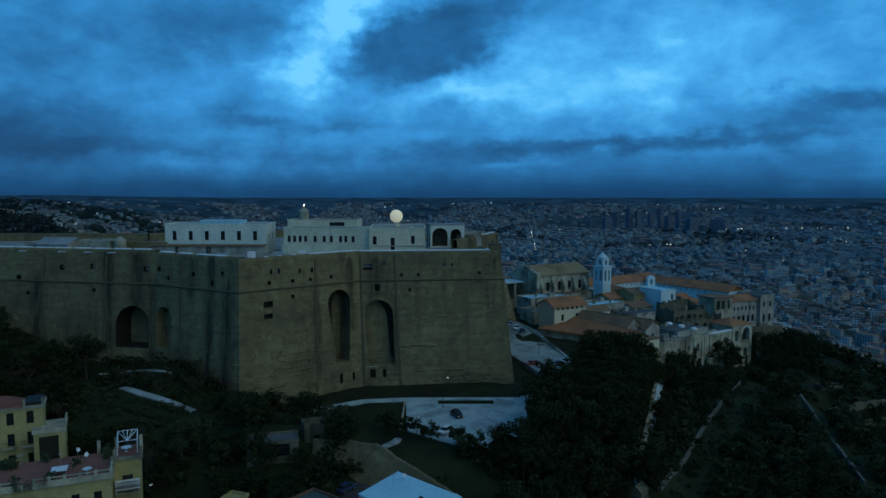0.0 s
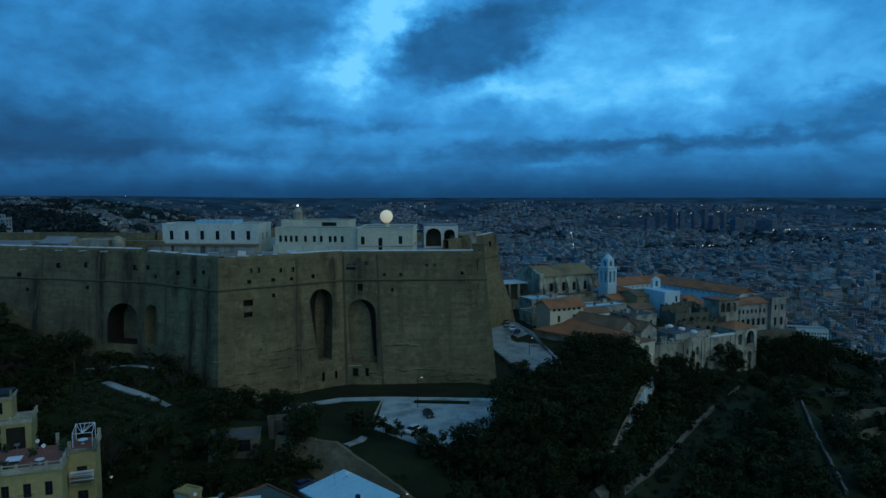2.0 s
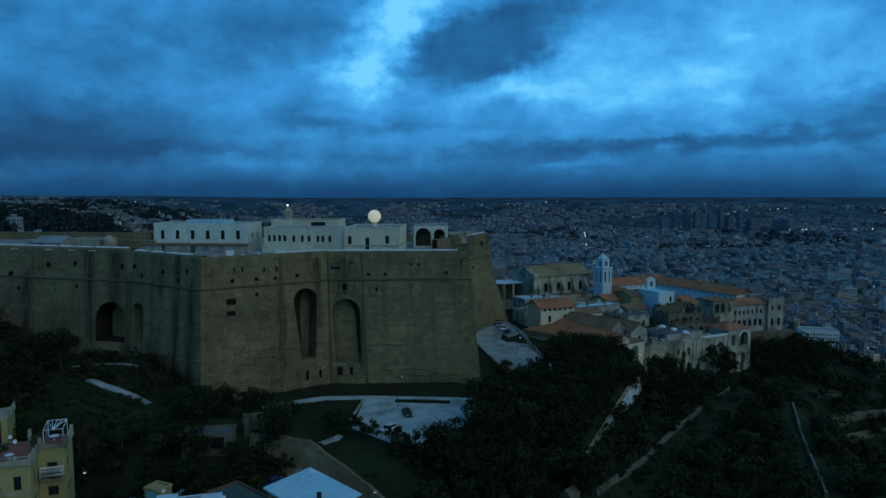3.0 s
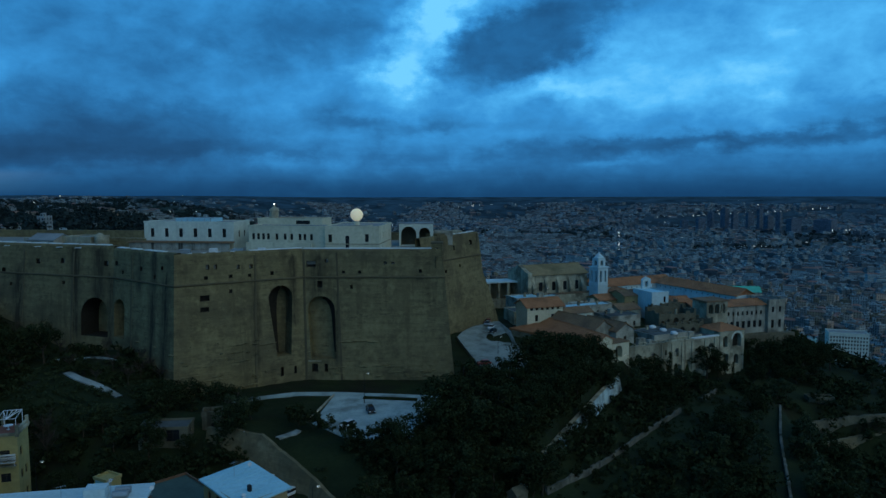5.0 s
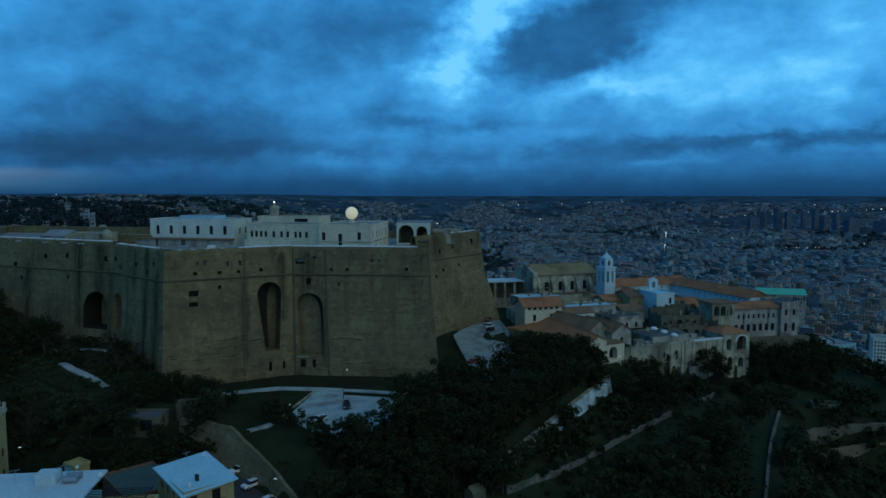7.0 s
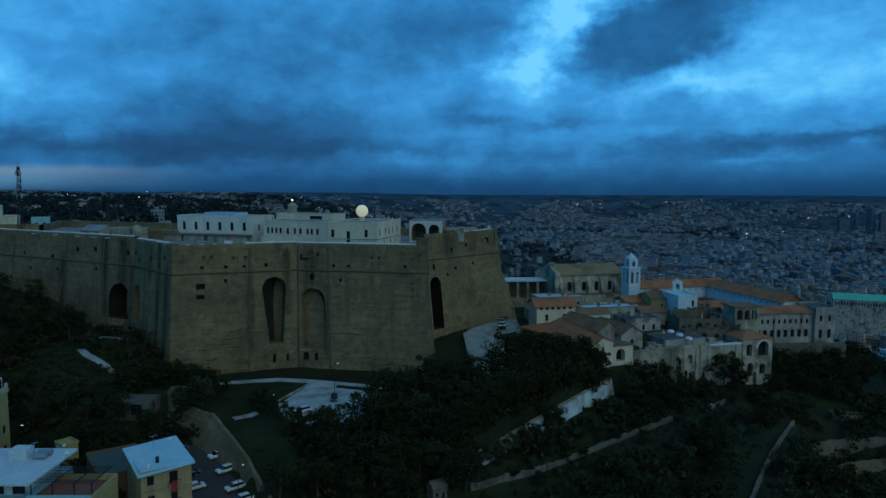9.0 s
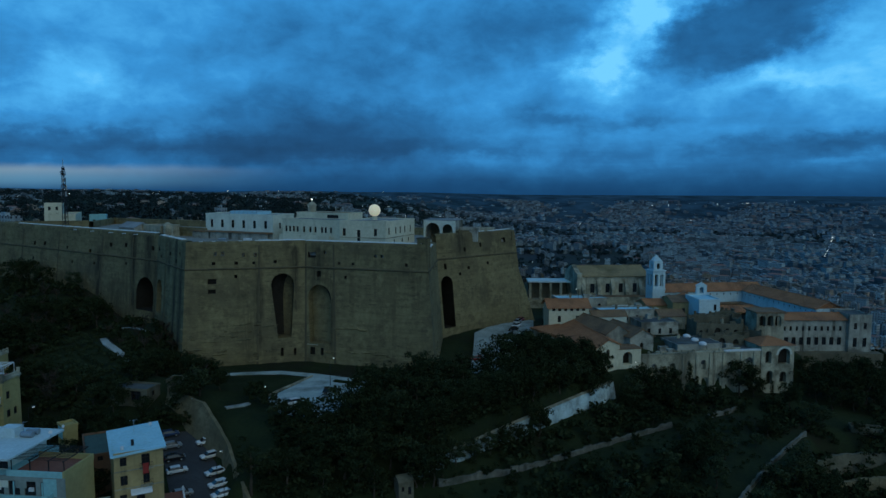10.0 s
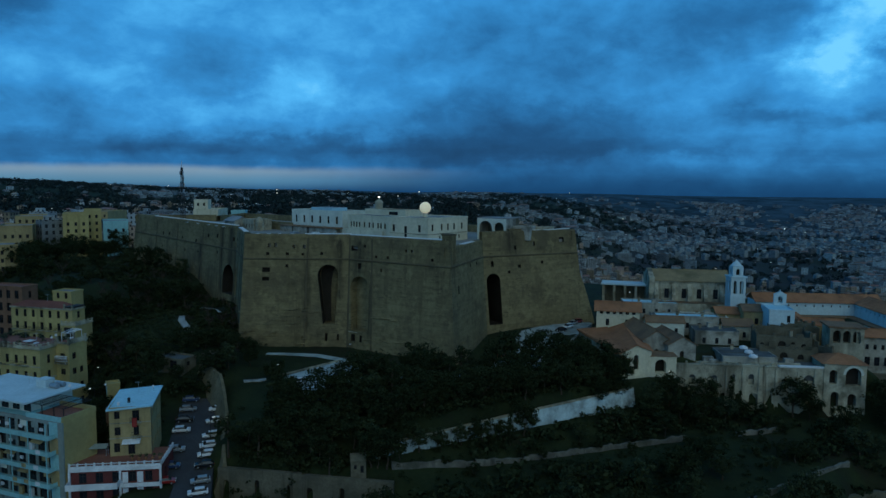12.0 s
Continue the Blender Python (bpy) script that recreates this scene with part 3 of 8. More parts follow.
def walls(parent, w, d, h, mat, sides, frame_mat=None, off=(0, 0, 0), base=3.0):
    """The outer walls of a block with its openings; off: the block's place in its thing; base: how far the walls go into the ground."""
    bm = bmesh.new()
    o = pose(*off)
    for s in "SENW":
        width = w if s in "SN" else d
        m = o @ side_pose(w, d, s)
        hs = sides.get(s, [])
        facade(bm, m, width, h, hs)
        if base:
            vv = [bm.verts.new(m @ Vector(k)) for k in ((0, 0, -base), (width, 0, -base), (width, 0, 0), (0, 0, 0))]
            bm.faces.new(vv)
    wall = part("wall", bm, mat, parent)
    if frame_mat:
        for s in "SENW":
            add_windows(parent, o @ side_pose(w, d, s), sides.get(s, []), frame_mat)
    return wall


def flat_roof(parent, w, d, z, mat, rim_mat, off=(0, 0), rim=0.5, over=0.12, thick=0.25):
    x, y = off
    part("roof", bx(x - w / 2, x + w / 2, y - d / 2, y + d / 2, z - 0.05, z + 0.06), mat, parent)
    bm = bmesh.new()
    a, b = w / 2 + over, d / 2 + over
    box(bm, x - a, x + a, y - b, y - b + thick, z - 0.1, z + rim)
    box(bm, x - a, x + a, y + b - thick, y + b, z - 0.1, z + rim)
    box(bm, x - a, x - a + thick, y - b + thick, y + b - thick, z - 0.1, z + rim)
    box(bm, x + a - thick, x + a, y - b + thick, y + b - thick, z - 0.1, z + rim)
    part("parapet", bm, rim_mat, parent)


def gable_end(r, w, y, z, rise, thick=0.2):
    gm = bmesh.new()
    a = [gm.verts.new(r @ Vector(p)) for p in ((-w / 2, y, z), (w / 2, y, z), (0, y, z + rise))]
    b = [gm.verts.new(r @ Vector(p)) for p in ((-w / 2, y + thick, z), (w / 2, y + thick, z), (0, y + thick, z + rise))]
    gm.faces.new(a)
    gm.faces.new(b[::-1])
    for i in range(3):
        gm.faces.new((a[i], b[i], b[(i + 1) % 3], a[(i + 1) % 3]))
    return gm


def gable_roof(parent, w, d, z, rise, mat, wall_mat, over=0.4, along="y", off=(0, 0), thick=0.22):
    """Two tiled slopes with the ridge along x or y, and the gable walls under them."""
    r = pose(off[0], off[1], 0) if along == "y" else pose(off[0], off[1], 0, 0, 0, 90)
    if along == "x":
        w, d = d, w
    bm = bmesh.new()
    for s in (-1, 1):
        a, e = w / 2 + over, d / 2 + over
        k = rise / (w / 2)
        pts = [(0, -e, z + rise), (s * a, -e, z - k * over), (s * a, e, z - k * over), (0, e, z + rise)]
        lo = [bm.verts.new(r @ Vector(p)) for p in pts]
        hi = [bm.verts.new(r @ Vector((p[0], p[1], p[2] + thick))) for p in pts]
        for i in range(4):
            bm.faces.new((lo[i], lo[(i + 1) % 4], hi[(i + 1) % 4], hi[i]))
        bm.faces.new(hi)
        bm.faces.new(lo[::-1])
    bmesh.ops.recalc_face_normals(bm, faces=bm.faces)
    roof = part("roof", bm, mat, parent)
    rd = bmesh.new()
    tube(rd, r @ Vector((0, -d / 2 - over, z + rise + thick)), r @ Vector((0, d / 2 + over, z + rise + thick)), 0.16, n=6)
    part("ridge", rd, mat, roof)
    for y in (-d / 2, d / 2 - 0.2):
        part("gable", gable_end(r, w, y, z, rise), wall_mat, parent)
    return roof


# ---- the hill, the slopes round it and the plain with the city ----
def ground_z(x, y):
    h = 6.9 + 3.2 * S(196, 240, y)
    h += (3.2 * S(-49, -72, x) + 8.3 * S(-87, -120, x)) * S(126, 150, y) + 4.0 * S(-12, -36, x) * S(112, 132, y) * (1 - S(140, 156, y) * S(-54, -42, x))
    h += 1.4 * S(157, 165, y) * S(-50, -63, x) * S(-86, -70, x)
    h -= 0.27 * max(0.0, 139 - y)
    q = 0.49 * (x - 12.9) - 0.87 * (y - 115)
    garden = -2.8 + 9.6 * min(1.0, max(0.0, -q) / 20) - 9.0 * S(-1.6, 0.2, q)
    gw = S(7, 13, x) * S(62, 50, x) * S(30, 12, q) * S(148, 138, y)
    h = h * (1 - gw) + min(h, garden) * gw
    d = 0.94 * (x - 38) - 0.34 * (y - 134)
    dd = max(d, 0.0)
    low = 0.4 - 4.2 * S(0, 12, dd) - 0.05 * max(0.0, dd - 12) - 0.0015 * max(0.0, dd - 12) ** 2
    h -= 0.65 * S(13, 16, x) * S(42, 39, x) * S(185, 189, y) * S(262, 257, y)
    mx, my = x - 78, y - 268
    lx, ly = mx * 0.83 + my * 0.56, -mx * 0.56 + my * 0.83
    fc = S(-9, -6, d) * S(194, 208, y) * S(229, 224, y)
    h = h * (1 - fc) + min(h, 5.1) * fc
    k = S(-1.3, 0.0, d)
    h = h * (1 - k) + min(h, low) * k
    mon = S(62, 52, abs(lx)) * (S(34, 30.5, ly) if ly > 0 else S(30.3, 28.9, -ly)) * (1 - S(25, 31, lx) * S(-4, -12, ly))
    h = h * (1 - mon) + max(h, 7.5) * mon
    p, a = 0.63 * (x - 12.5) + 0.77 * (y - 114.5), -0.77 * (x - 12.5) + 0.63 * (y - 114.5)
    st = S(0.0, -0.9, p) * S(-17, -13, p) * S(38, 32, a) * S(-40, -30, a)
    h = h * (1 - st) + (-3.3 + 0.2 * a) * st
    h -= 9.5 * S(230, 217, y) * S(114, 122, x) * S(60, 90, y)
    h = max(h, -62.0)
    r = math.hypot(x, y)
    az = math.degrees(math.atan2(x, y + 30))
    wl = S(-13, -33, az)
    city = -140 + 129 * S(3600, 5000, r)
    up = 8 + 20 * S(-40, -58, az) + 36 * S(-56, -72, az)
    up = 16 + (up - 16) * S(650, 2600, r) + 6 * math.sin(x * 0.004) * math.sin(y * 0.005 + 1) * S(300, 900, r)
    far = city * (1 - wl) + up * wl
    far -= 22 * S(5000, 9000, r)
    rr = math.hypot((x - 20) / 150, (y - 230) / 122)
    f = S(1.0, 2.7, rr)
    return h * (1 - f) + far * f


def ground_sheet():
    cx, cy = 20.0, 165.0
    radii = [2.2 * i for i in range(110)]
    while radii[-1] < 9000:
        radii.append(radii[-1] * 1.055)
    n = 300
    verts = [(cx, cy, ground_z(cx, cy))]
    for r in radii[1:]:
        for i in range(n):
            a = 2 * math.pi * i / n
            x, y = cx + r * math.cos(a), cy + r * math.sin(a)
            z = ground_z(x, y)
            if r < 260:
                z += 0.22 * noise.noise((x * 0.3, y * 0.3, 0.0)) * S(3, 12, abs(0.63 * (x - 12.5) + 0.77 * (y - 114.5)))
            verts.append((x, y, z))
    faces = [(0, 1 + i, 1 + (i + 1) % n) for i in range(n)]
    for k in range(len(radii) - 2):
        b = 1 + k * n
        faces += [(b + i, b + n + i, b + n + (i + 1) % n, b + (i + 1) % n) for i in range(n)]
    me = bpy.data.meshes.new("ground")
    me.from_pydata(verts, [], faces)
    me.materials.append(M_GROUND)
    me.polygons.foreach_set("use_smooth", [True] * len(me.polygons))
    return tagged(new("ground", me), "grassy hill falling away to a wide dark city plain", "ground", kind="structure")


ground_sheet()


def ribbon(name, label, category, line, mat, lift=0.12, skirt=1.2, flat=None, kind="structure"):
    """A road or path: (x, y, half width) along its middle, laid on the ground, with a kerb's thickness."""
    pts = []
    for (x0, y0, w0), (x1, y1, w1) in zip(line, line[1:]):
        k = max(1, int(math.hypot(x1 - x0, y1 - y0) / 2.0))
        pts += [(x0 + (x1 - x0) * i / k, y0 + (y1 - y0) * i / k, w0 + (w1 - w0) * i / k) for i in range(k)]
    pts.append(line[-1])
    bm = bmesh.new()
    rows = []
    for i, (x, y, w) in enumerate(pts):
        a, b = pts[max(0, i - 2)], pts[min(len(pts) - 1, i + 2)]
        t = Vector((b[0] - a[0], b[1] - a[1])).normalized()
        nx, ny = -t.y, t.x
        zl, zr, zm = ground_z(x + nx * w, y + ny * w), ground_z(x - nx * w, y - ny * w), ground_z(x, y)
        z = (flat if flat is not None else max(zm, (zl + zr) / 2)) + lift
        rows.append([bm.verts.new(p) for p in ((x + nx * w, y + ny * w, z - skirt), (x + nx * w, y + ny * w, z), (x - nx * w, y - ny * w, z), (x - nx * w, y - ny * w, z - skirt))])
    for a, b in zip(rows, rows[1:]):
        for i in range(3):
            bm.faces.new((a[i], a[i + 1], b[i + 1], b[i]))
    bmesh.ops.recalc_face_normals(bm, faces=bm.faces)
    return solo(name, bm, mat, label, category, kind=kind)


# the castle road, the car park under the walls and the yard beside the monastery
ribbon("road", "pale stone-paved road curving round the castle foot", "road",
       [(-33, 161.6, 0.9), (-29, 164.6, 1.2), (-20, 170.2, 1.4), (-9, 171.8, 1.4), (19, 171.9, 1.5), (26, 176, 1.6), (30, 184, 1.8), (31, 193, 2.0)], M_PAVE, 0.2)
yard = bmesh.new()
YARD = [(33.5, 187), (40, 199), (40, 207), (35, 226), (33, 240), (28, 257), (22.5, 258), (16.6, 238), (15.4, 230), (22, 212), (29, 192)]
prism(yard, YARD, 5.0, 8.6)
for v in yard.verts:
    if v.co.z > 8:
        v.co.z = 7.2 + 3.2 * S(196, 240, v.co.y)
solo("yard", yard, M_YARD, "wet pale paved yard rising beside the castle", "yard", kind="structure")
lot = prism(bmesh.new(), [(-8, 149), (2, 141), (14, 138), (19, 152), (20.5, 170.6), (-9.2, 170.6)], 4.0, 7.06)
solo("car_park", lot, M_PAVE, "pale worn stone car park below the castle", "car park", kind="structure")
kerb = bmesh.new()
box(kerb, -9.6, -9.2, 149.5, 170.6, 6.2, 7.35)
solo("kerb", kerb, M_LIGHTSTONE, "low stone kerb along the car park edge", "kerb", kind="structure")
strip = bmesh.new()
box(strip, -1.2, 12.5, 168.2, 169.6, 6.4, 7.45)
solo("hedge_bed", strip, M_LEAF, "low dark hedge strip in the car park", "hedge")
STREET = [(26, 104.5), (12.2, 114.2), (-0.8, 124.6), (-13, 134.6), (-21, 133.5), (-21, 127), (-6.5, 115), (3.2, 107), (10.6, 106), (22, 96)]


def street_z(x, y):
    return -3.3 + 0.2 * (-0.77 * (x - 12.5) + 0.63 * (y - 114.5))


st = prism(bmesh.new(), STREET, -9.0, 1.0)
for v in st.verts:
    if v.co.z > 0:
        v.co.z = street_z(v.co.x, v.co.y) + 0.12
solo("street", st, M_ASPHALT, "dark asphalt street with parked cars, sloping", "street", kind="structure")
ribbon("hill_path", "pale gravel path climbing to the castle's west side", "path",
       [(-54.2, 148.6, 0.8), (-60, 151.2, 1.1), (-68, 153.6, 1.1), (-73.5, 157.0, 0.9)], M_PATH, 0.35)
ribbon("hill_path", "pale gravel path under the castle's west wall", "path",
       [(-85, 168.5, 0.4), (-76, 168.0, 0.5), (-66, 166.8, 0.4)], M_PATH, 0.35)
ribbon("garden_path", "pale garden path on the slope below the car park", "path",
       [(-12.4, 139.2, 0.7), (-10, 142.2, 1.0), (-9.4, 144.2, 0.8)], M_PATH, 0.25)


# ---- the castle ----
def offset_plan(poly, d):
    """The plan polygon, anticlockwise, moved outwards by d."""
    out = []
    for i in range(len(poly)):
        p, q, r = (Vector(poly[j % len(poly)]) for j in (i - 1, i, i + 1))
        a, b = (q - p).normalized(), (r - q).normalized()
        na, nb = Vector((a.y, -a.x)), Vector((b.y, -b.x))
        out.append(q + (na + nb) * (d / (1 + na.dot(nb))))
    return out


PLAN = [(-197, 203.5), (-74.5, 179.5), (-48.5, 164.6), (-22.4, 186.3), (16.5, 190.6), (5, 222), (21, 257.5), (-30, 262), (-60, 285), (-110, 262), (-190, 262), (-170, 232)]
Z_BASE, Z_STRING = 3.0, 35.2
TOPS = [43.4, 42.9, 42.6, 42.4, 40.3, 43.0, 42.5, 42.5, 42.5, 42.5, 42.5, 43.0]
castle = thing("castle", "massive tuff castle with battered walls and arched recesses", "castle")
LOW, HIGH = offset_plan(PLAN, 2.55), offset_plan(PLAN, -0.55)


def on_wall(i, u, z, inset=0.0):
    """A point of wall i, u metres along it and at height z, set into it by inset."""
    j = (i + 1) % len(PLAN)
    p, q = Vector(PLAN[i]), Vector(PLAN[j])
    s, k = u / (q - p).length, (z - Z_BASE) / (43 - Z_BASE)
    a = LOW[i].lerp(HIGH[i], k)
    b = LOW[j].lerp(HIGH[j], k)
    c = a.lerp(b, s)
    t = (q - p).normalized()
    return Vector((c.x - t.y * inset, c.y + t.x * inset, z))


def arch_outline(u0, u1, z0, z1, taper=0.0, n=9):
    """A round-headed opening; taper: how much narrower it is at the foot."""
    r = (u1 - u0) / 2
    head = [(u0 + r - r * math.cos(math.pi * i / n), z1 - r + r * math.sin(math.pi * i / n)) for i in range(n + 1)]
    return [(u1 - taper * 0.3, z0), (u0 + taper, z0)] + head


def castle_wall(i, top, holes, arches):
    """One face of the castle; holes: (u, z, width, height); arches: (u0, u1, z0, z1, depth, taper)."""
    length = (Vector(PLAN[(i + 1) % len(PLAN)]) - Vector(PLAN[i])).length
    outlines = [([(u - w / 2, z - h / 2), (u - w / 2, z + h / 2), (u + w / 2, z + h / 2), (u + w / 2, z - h / 2)], 1.1, 1) for u, z, w, h in holes]
    outlines += [(arch_outline(a[0], a[1], a[2], a[3], a[5]), a[4], a[6] if len(a) > 6 else 2 if a[4] > 4.5 else 0) for a in arches]
    nseg = max(1, int(length / 6))
    outer = [(length * k / nseg, Z_BASE) for k in range(nseg + 1)] + [(length, Z_STRING)] + [(length * (1 - k / nseg), top) for k in range(nseg + 1)] + [(0, Z_STRING)]
    loops = [outer] + [o[0] for o in outlines]
    flat = [p for lp in loops for p in lp]
    tris = tessellate_polygon([[Vector((p[0], p[1], 0)) for p in lp] for lp in loops])
    bm = bmesh.new()
    vs = [bm.verts.new(on_wall(i, *p)) for p in flat]
    for t in tris:
        f = [vs[k] for k in t]
        try:
            bm.faces.new(f)
        except ValueError:
            pass
    # hole faces and chosen arch sides or backs get shade as dark colour
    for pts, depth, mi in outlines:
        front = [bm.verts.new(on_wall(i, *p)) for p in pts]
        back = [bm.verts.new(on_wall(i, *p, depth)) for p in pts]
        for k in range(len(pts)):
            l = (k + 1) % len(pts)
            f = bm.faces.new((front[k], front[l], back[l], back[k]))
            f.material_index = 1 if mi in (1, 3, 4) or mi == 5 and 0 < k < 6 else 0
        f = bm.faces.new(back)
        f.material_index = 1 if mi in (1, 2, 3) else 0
    bmesh.ops.triangulate(bm, faces=[f for f in bm.faces if len(f.verts) > 4])
    for f in bm.faces:
        f.normal_update()
    ob = part("wall", bm, (M_TUFF, M_SHADESTONE), castle)
    band = bmesh.new()
    n = max(2, int(length / 5))
    prof = ((0.0, -0.30), (0.22, -0.22), (0.30, 0.0), (0.20, 0.18), (0.0, 0.22))
    rows = [[band.verts.new(on_wall(i, length * k / n, Z_STRING + dz, -o)) for o, dz in prof] for k in range(n + 1)]
    for a, b in zip(rows, rows[1:]):
        for k in range(4):
            band.faces.new((a[k], b[k], b[k + 1], a[k + 1]))
    part("string_course", band, M_TUFFBAND, ob)
    pr = bmesh.new()
    rows = []
    for k in range(n + 1):
        u = length * k / n
        rows.append([pr.verts.new(on_wall(i, u, top, o) + Vector((0, 0, dz))) for o, dz in ((0.0, 0.0), (0.25, 0.55), (1.9, 0.55), (1.9, -2.6))])
    for a, b in zip(rows, rows[1:]):
        for k in range(3):
            pr.faces.new((a[k], b[k], b[k + 1], a[k + 1]))
    part("parapet", pr, M_TUFF, ob)
    return ob



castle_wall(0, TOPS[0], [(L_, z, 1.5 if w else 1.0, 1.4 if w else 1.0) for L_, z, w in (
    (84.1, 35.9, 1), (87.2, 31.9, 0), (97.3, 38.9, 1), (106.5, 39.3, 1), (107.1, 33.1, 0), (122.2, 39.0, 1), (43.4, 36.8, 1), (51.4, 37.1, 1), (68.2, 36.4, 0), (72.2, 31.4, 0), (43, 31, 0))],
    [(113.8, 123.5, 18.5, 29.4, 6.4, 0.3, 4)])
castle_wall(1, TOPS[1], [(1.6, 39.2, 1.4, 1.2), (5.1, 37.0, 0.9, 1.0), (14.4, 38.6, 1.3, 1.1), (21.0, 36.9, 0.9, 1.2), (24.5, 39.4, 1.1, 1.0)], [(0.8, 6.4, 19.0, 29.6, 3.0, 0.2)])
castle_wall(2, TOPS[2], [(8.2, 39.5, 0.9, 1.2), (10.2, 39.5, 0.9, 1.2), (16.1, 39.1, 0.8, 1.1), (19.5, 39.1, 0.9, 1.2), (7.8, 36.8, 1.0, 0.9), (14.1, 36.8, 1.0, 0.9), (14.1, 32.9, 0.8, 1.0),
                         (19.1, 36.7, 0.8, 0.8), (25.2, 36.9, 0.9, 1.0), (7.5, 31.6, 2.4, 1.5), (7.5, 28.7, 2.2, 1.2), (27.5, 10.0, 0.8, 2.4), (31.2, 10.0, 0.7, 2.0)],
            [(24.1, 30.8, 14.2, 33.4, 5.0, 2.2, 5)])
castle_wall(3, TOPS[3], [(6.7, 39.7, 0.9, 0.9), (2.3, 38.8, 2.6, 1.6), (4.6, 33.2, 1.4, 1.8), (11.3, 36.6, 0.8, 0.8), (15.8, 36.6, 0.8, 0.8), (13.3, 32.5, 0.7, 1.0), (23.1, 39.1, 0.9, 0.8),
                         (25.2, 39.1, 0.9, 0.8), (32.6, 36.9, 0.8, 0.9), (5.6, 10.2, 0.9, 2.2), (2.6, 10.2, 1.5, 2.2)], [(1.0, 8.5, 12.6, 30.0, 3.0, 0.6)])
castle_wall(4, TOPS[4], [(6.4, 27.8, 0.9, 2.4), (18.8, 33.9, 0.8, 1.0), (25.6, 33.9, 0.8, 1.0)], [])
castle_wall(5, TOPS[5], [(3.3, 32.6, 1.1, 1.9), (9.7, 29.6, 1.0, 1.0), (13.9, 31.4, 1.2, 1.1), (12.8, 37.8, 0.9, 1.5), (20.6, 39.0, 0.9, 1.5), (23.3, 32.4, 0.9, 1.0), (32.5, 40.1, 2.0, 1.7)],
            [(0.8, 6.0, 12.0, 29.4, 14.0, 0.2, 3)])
for i in range(6, len(PLAN)):
    castle_wall(i, TOPS[i], [], [])

# the broad deck of the castle, a little below the parapets
part("terrace", prism(bmesh.new(), [tuple(p) for p in offset_plan(PLAN, -1.2)], 38.6, 40.2), M_DECK, castle, "wide paved roof terrace")


def coping(i, u0, u1, top, half=0.7, lift=0.56, slope=0.0, inset=1.0):
    bm = bmesh.new()
    n = max(1, int(abs(u1 - u0) / 6))
    rows = []
    for k in range(n + 1):
        u = u0 + (u1 - u0) * k / n
        z = top + lift + slope * (u - u0)
        rows.append([bm.verts.new(Vector((*on_wall(i, u, top, inset + s * half).xy, z + dz))) for s, dz in ((-1, 0.0), (-1, 0.16), (1, 0.22), (1, 0.0))])
    for a, b in zip(rows, rows[1:]):
        for k in range(4):
            bm.faces.new((a[k], b[k], b[(k + 1) % 4], a[(k + 1) % 4]))
    bm.faces.new(rows[0][::-1])
    bm.faces.new(rows[-1])
    bmesh.ops.recalc_face_normals(bm, faces=bm.faces)
    part("coping", bm, M_COPING, castle, "pale coping slabs")


for u in range(28, 121, 6):
    coping(0, u, u + 4.8, TOPS[0], 0.62)
for u in (72, 84, 96, 104, 111):
    coping(0, u, u + 2.2, TOPS[0] - 0.95, 0.4, 0.5, 0.05, 0.1)
for u in (1, 8, 15, 20):
    coping(1, u, u + 4.4, TOPS[1], 0.7)
coping(2, 19.5, 34.0, TOPS[2] - 0.05, 0.75)
coping(3, 0.2, 37.5, TOPS[3], 0.8)
coping(4, 13.5, 25.5, TOPS[4], 0.7, 0.5)
coping(4, 4.2, 6.5, TOPS[4] + 1.6, 0.6, 0.5, 0.2)
coping(5, 15.0, 24.0, TOPS[5] - 0.2, 0.4, 0.5, 0.03)
coping(5, 26.0, 37.0, TOPS[5], 0.5, 0.5, 0.03)
for u in (3, 6.5, 10, 14):
    coping(2, u, u + 1.6, TOPS[2] - 0.2, 0.4, 0.5, 0.1)

# dark sheets as shade in both recesses; pale sill at the wide one's foot
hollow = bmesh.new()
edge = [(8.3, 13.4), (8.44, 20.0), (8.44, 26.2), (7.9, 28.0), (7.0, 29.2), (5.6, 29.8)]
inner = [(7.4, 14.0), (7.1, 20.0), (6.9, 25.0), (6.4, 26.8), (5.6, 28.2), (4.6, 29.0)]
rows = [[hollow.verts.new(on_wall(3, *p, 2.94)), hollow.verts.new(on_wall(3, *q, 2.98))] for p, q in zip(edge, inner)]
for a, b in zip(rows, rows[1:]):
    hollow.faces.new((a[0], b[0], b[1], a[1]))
part("sooty_hollow", hollow, M_SHADESTONE, castle, "dark sheet standing in for shade in a wall recess")
# second dark sheet: painted shade on the narrow recess's back
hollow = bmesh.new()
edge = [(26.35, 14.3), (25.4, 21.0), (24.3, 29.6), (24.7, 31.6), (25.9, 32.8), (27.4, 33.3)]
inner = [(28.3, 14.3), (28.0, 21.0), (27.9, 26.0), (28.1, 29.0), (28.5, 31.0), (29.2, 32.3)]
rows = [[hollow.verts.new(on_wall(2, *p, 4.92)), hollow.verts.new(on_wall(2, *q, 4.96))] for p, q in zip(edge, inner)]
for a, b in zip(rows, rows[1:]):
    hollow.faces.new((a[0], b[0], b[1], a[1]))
part("sooty_hollow", hollow, M_SHADESTONE, castle, "dark sheet standing in for shade in a wall recess")
sill = bmesh.new()
rows = [[sill.verts.new(on_wall(3, u, z, o)) for o, z in ((0.3, 12.0), (-0.25, 12.0), (-0.25, 12.14), (0.3, 12.2))] for u in (0.9, 2.6, 4.3)]
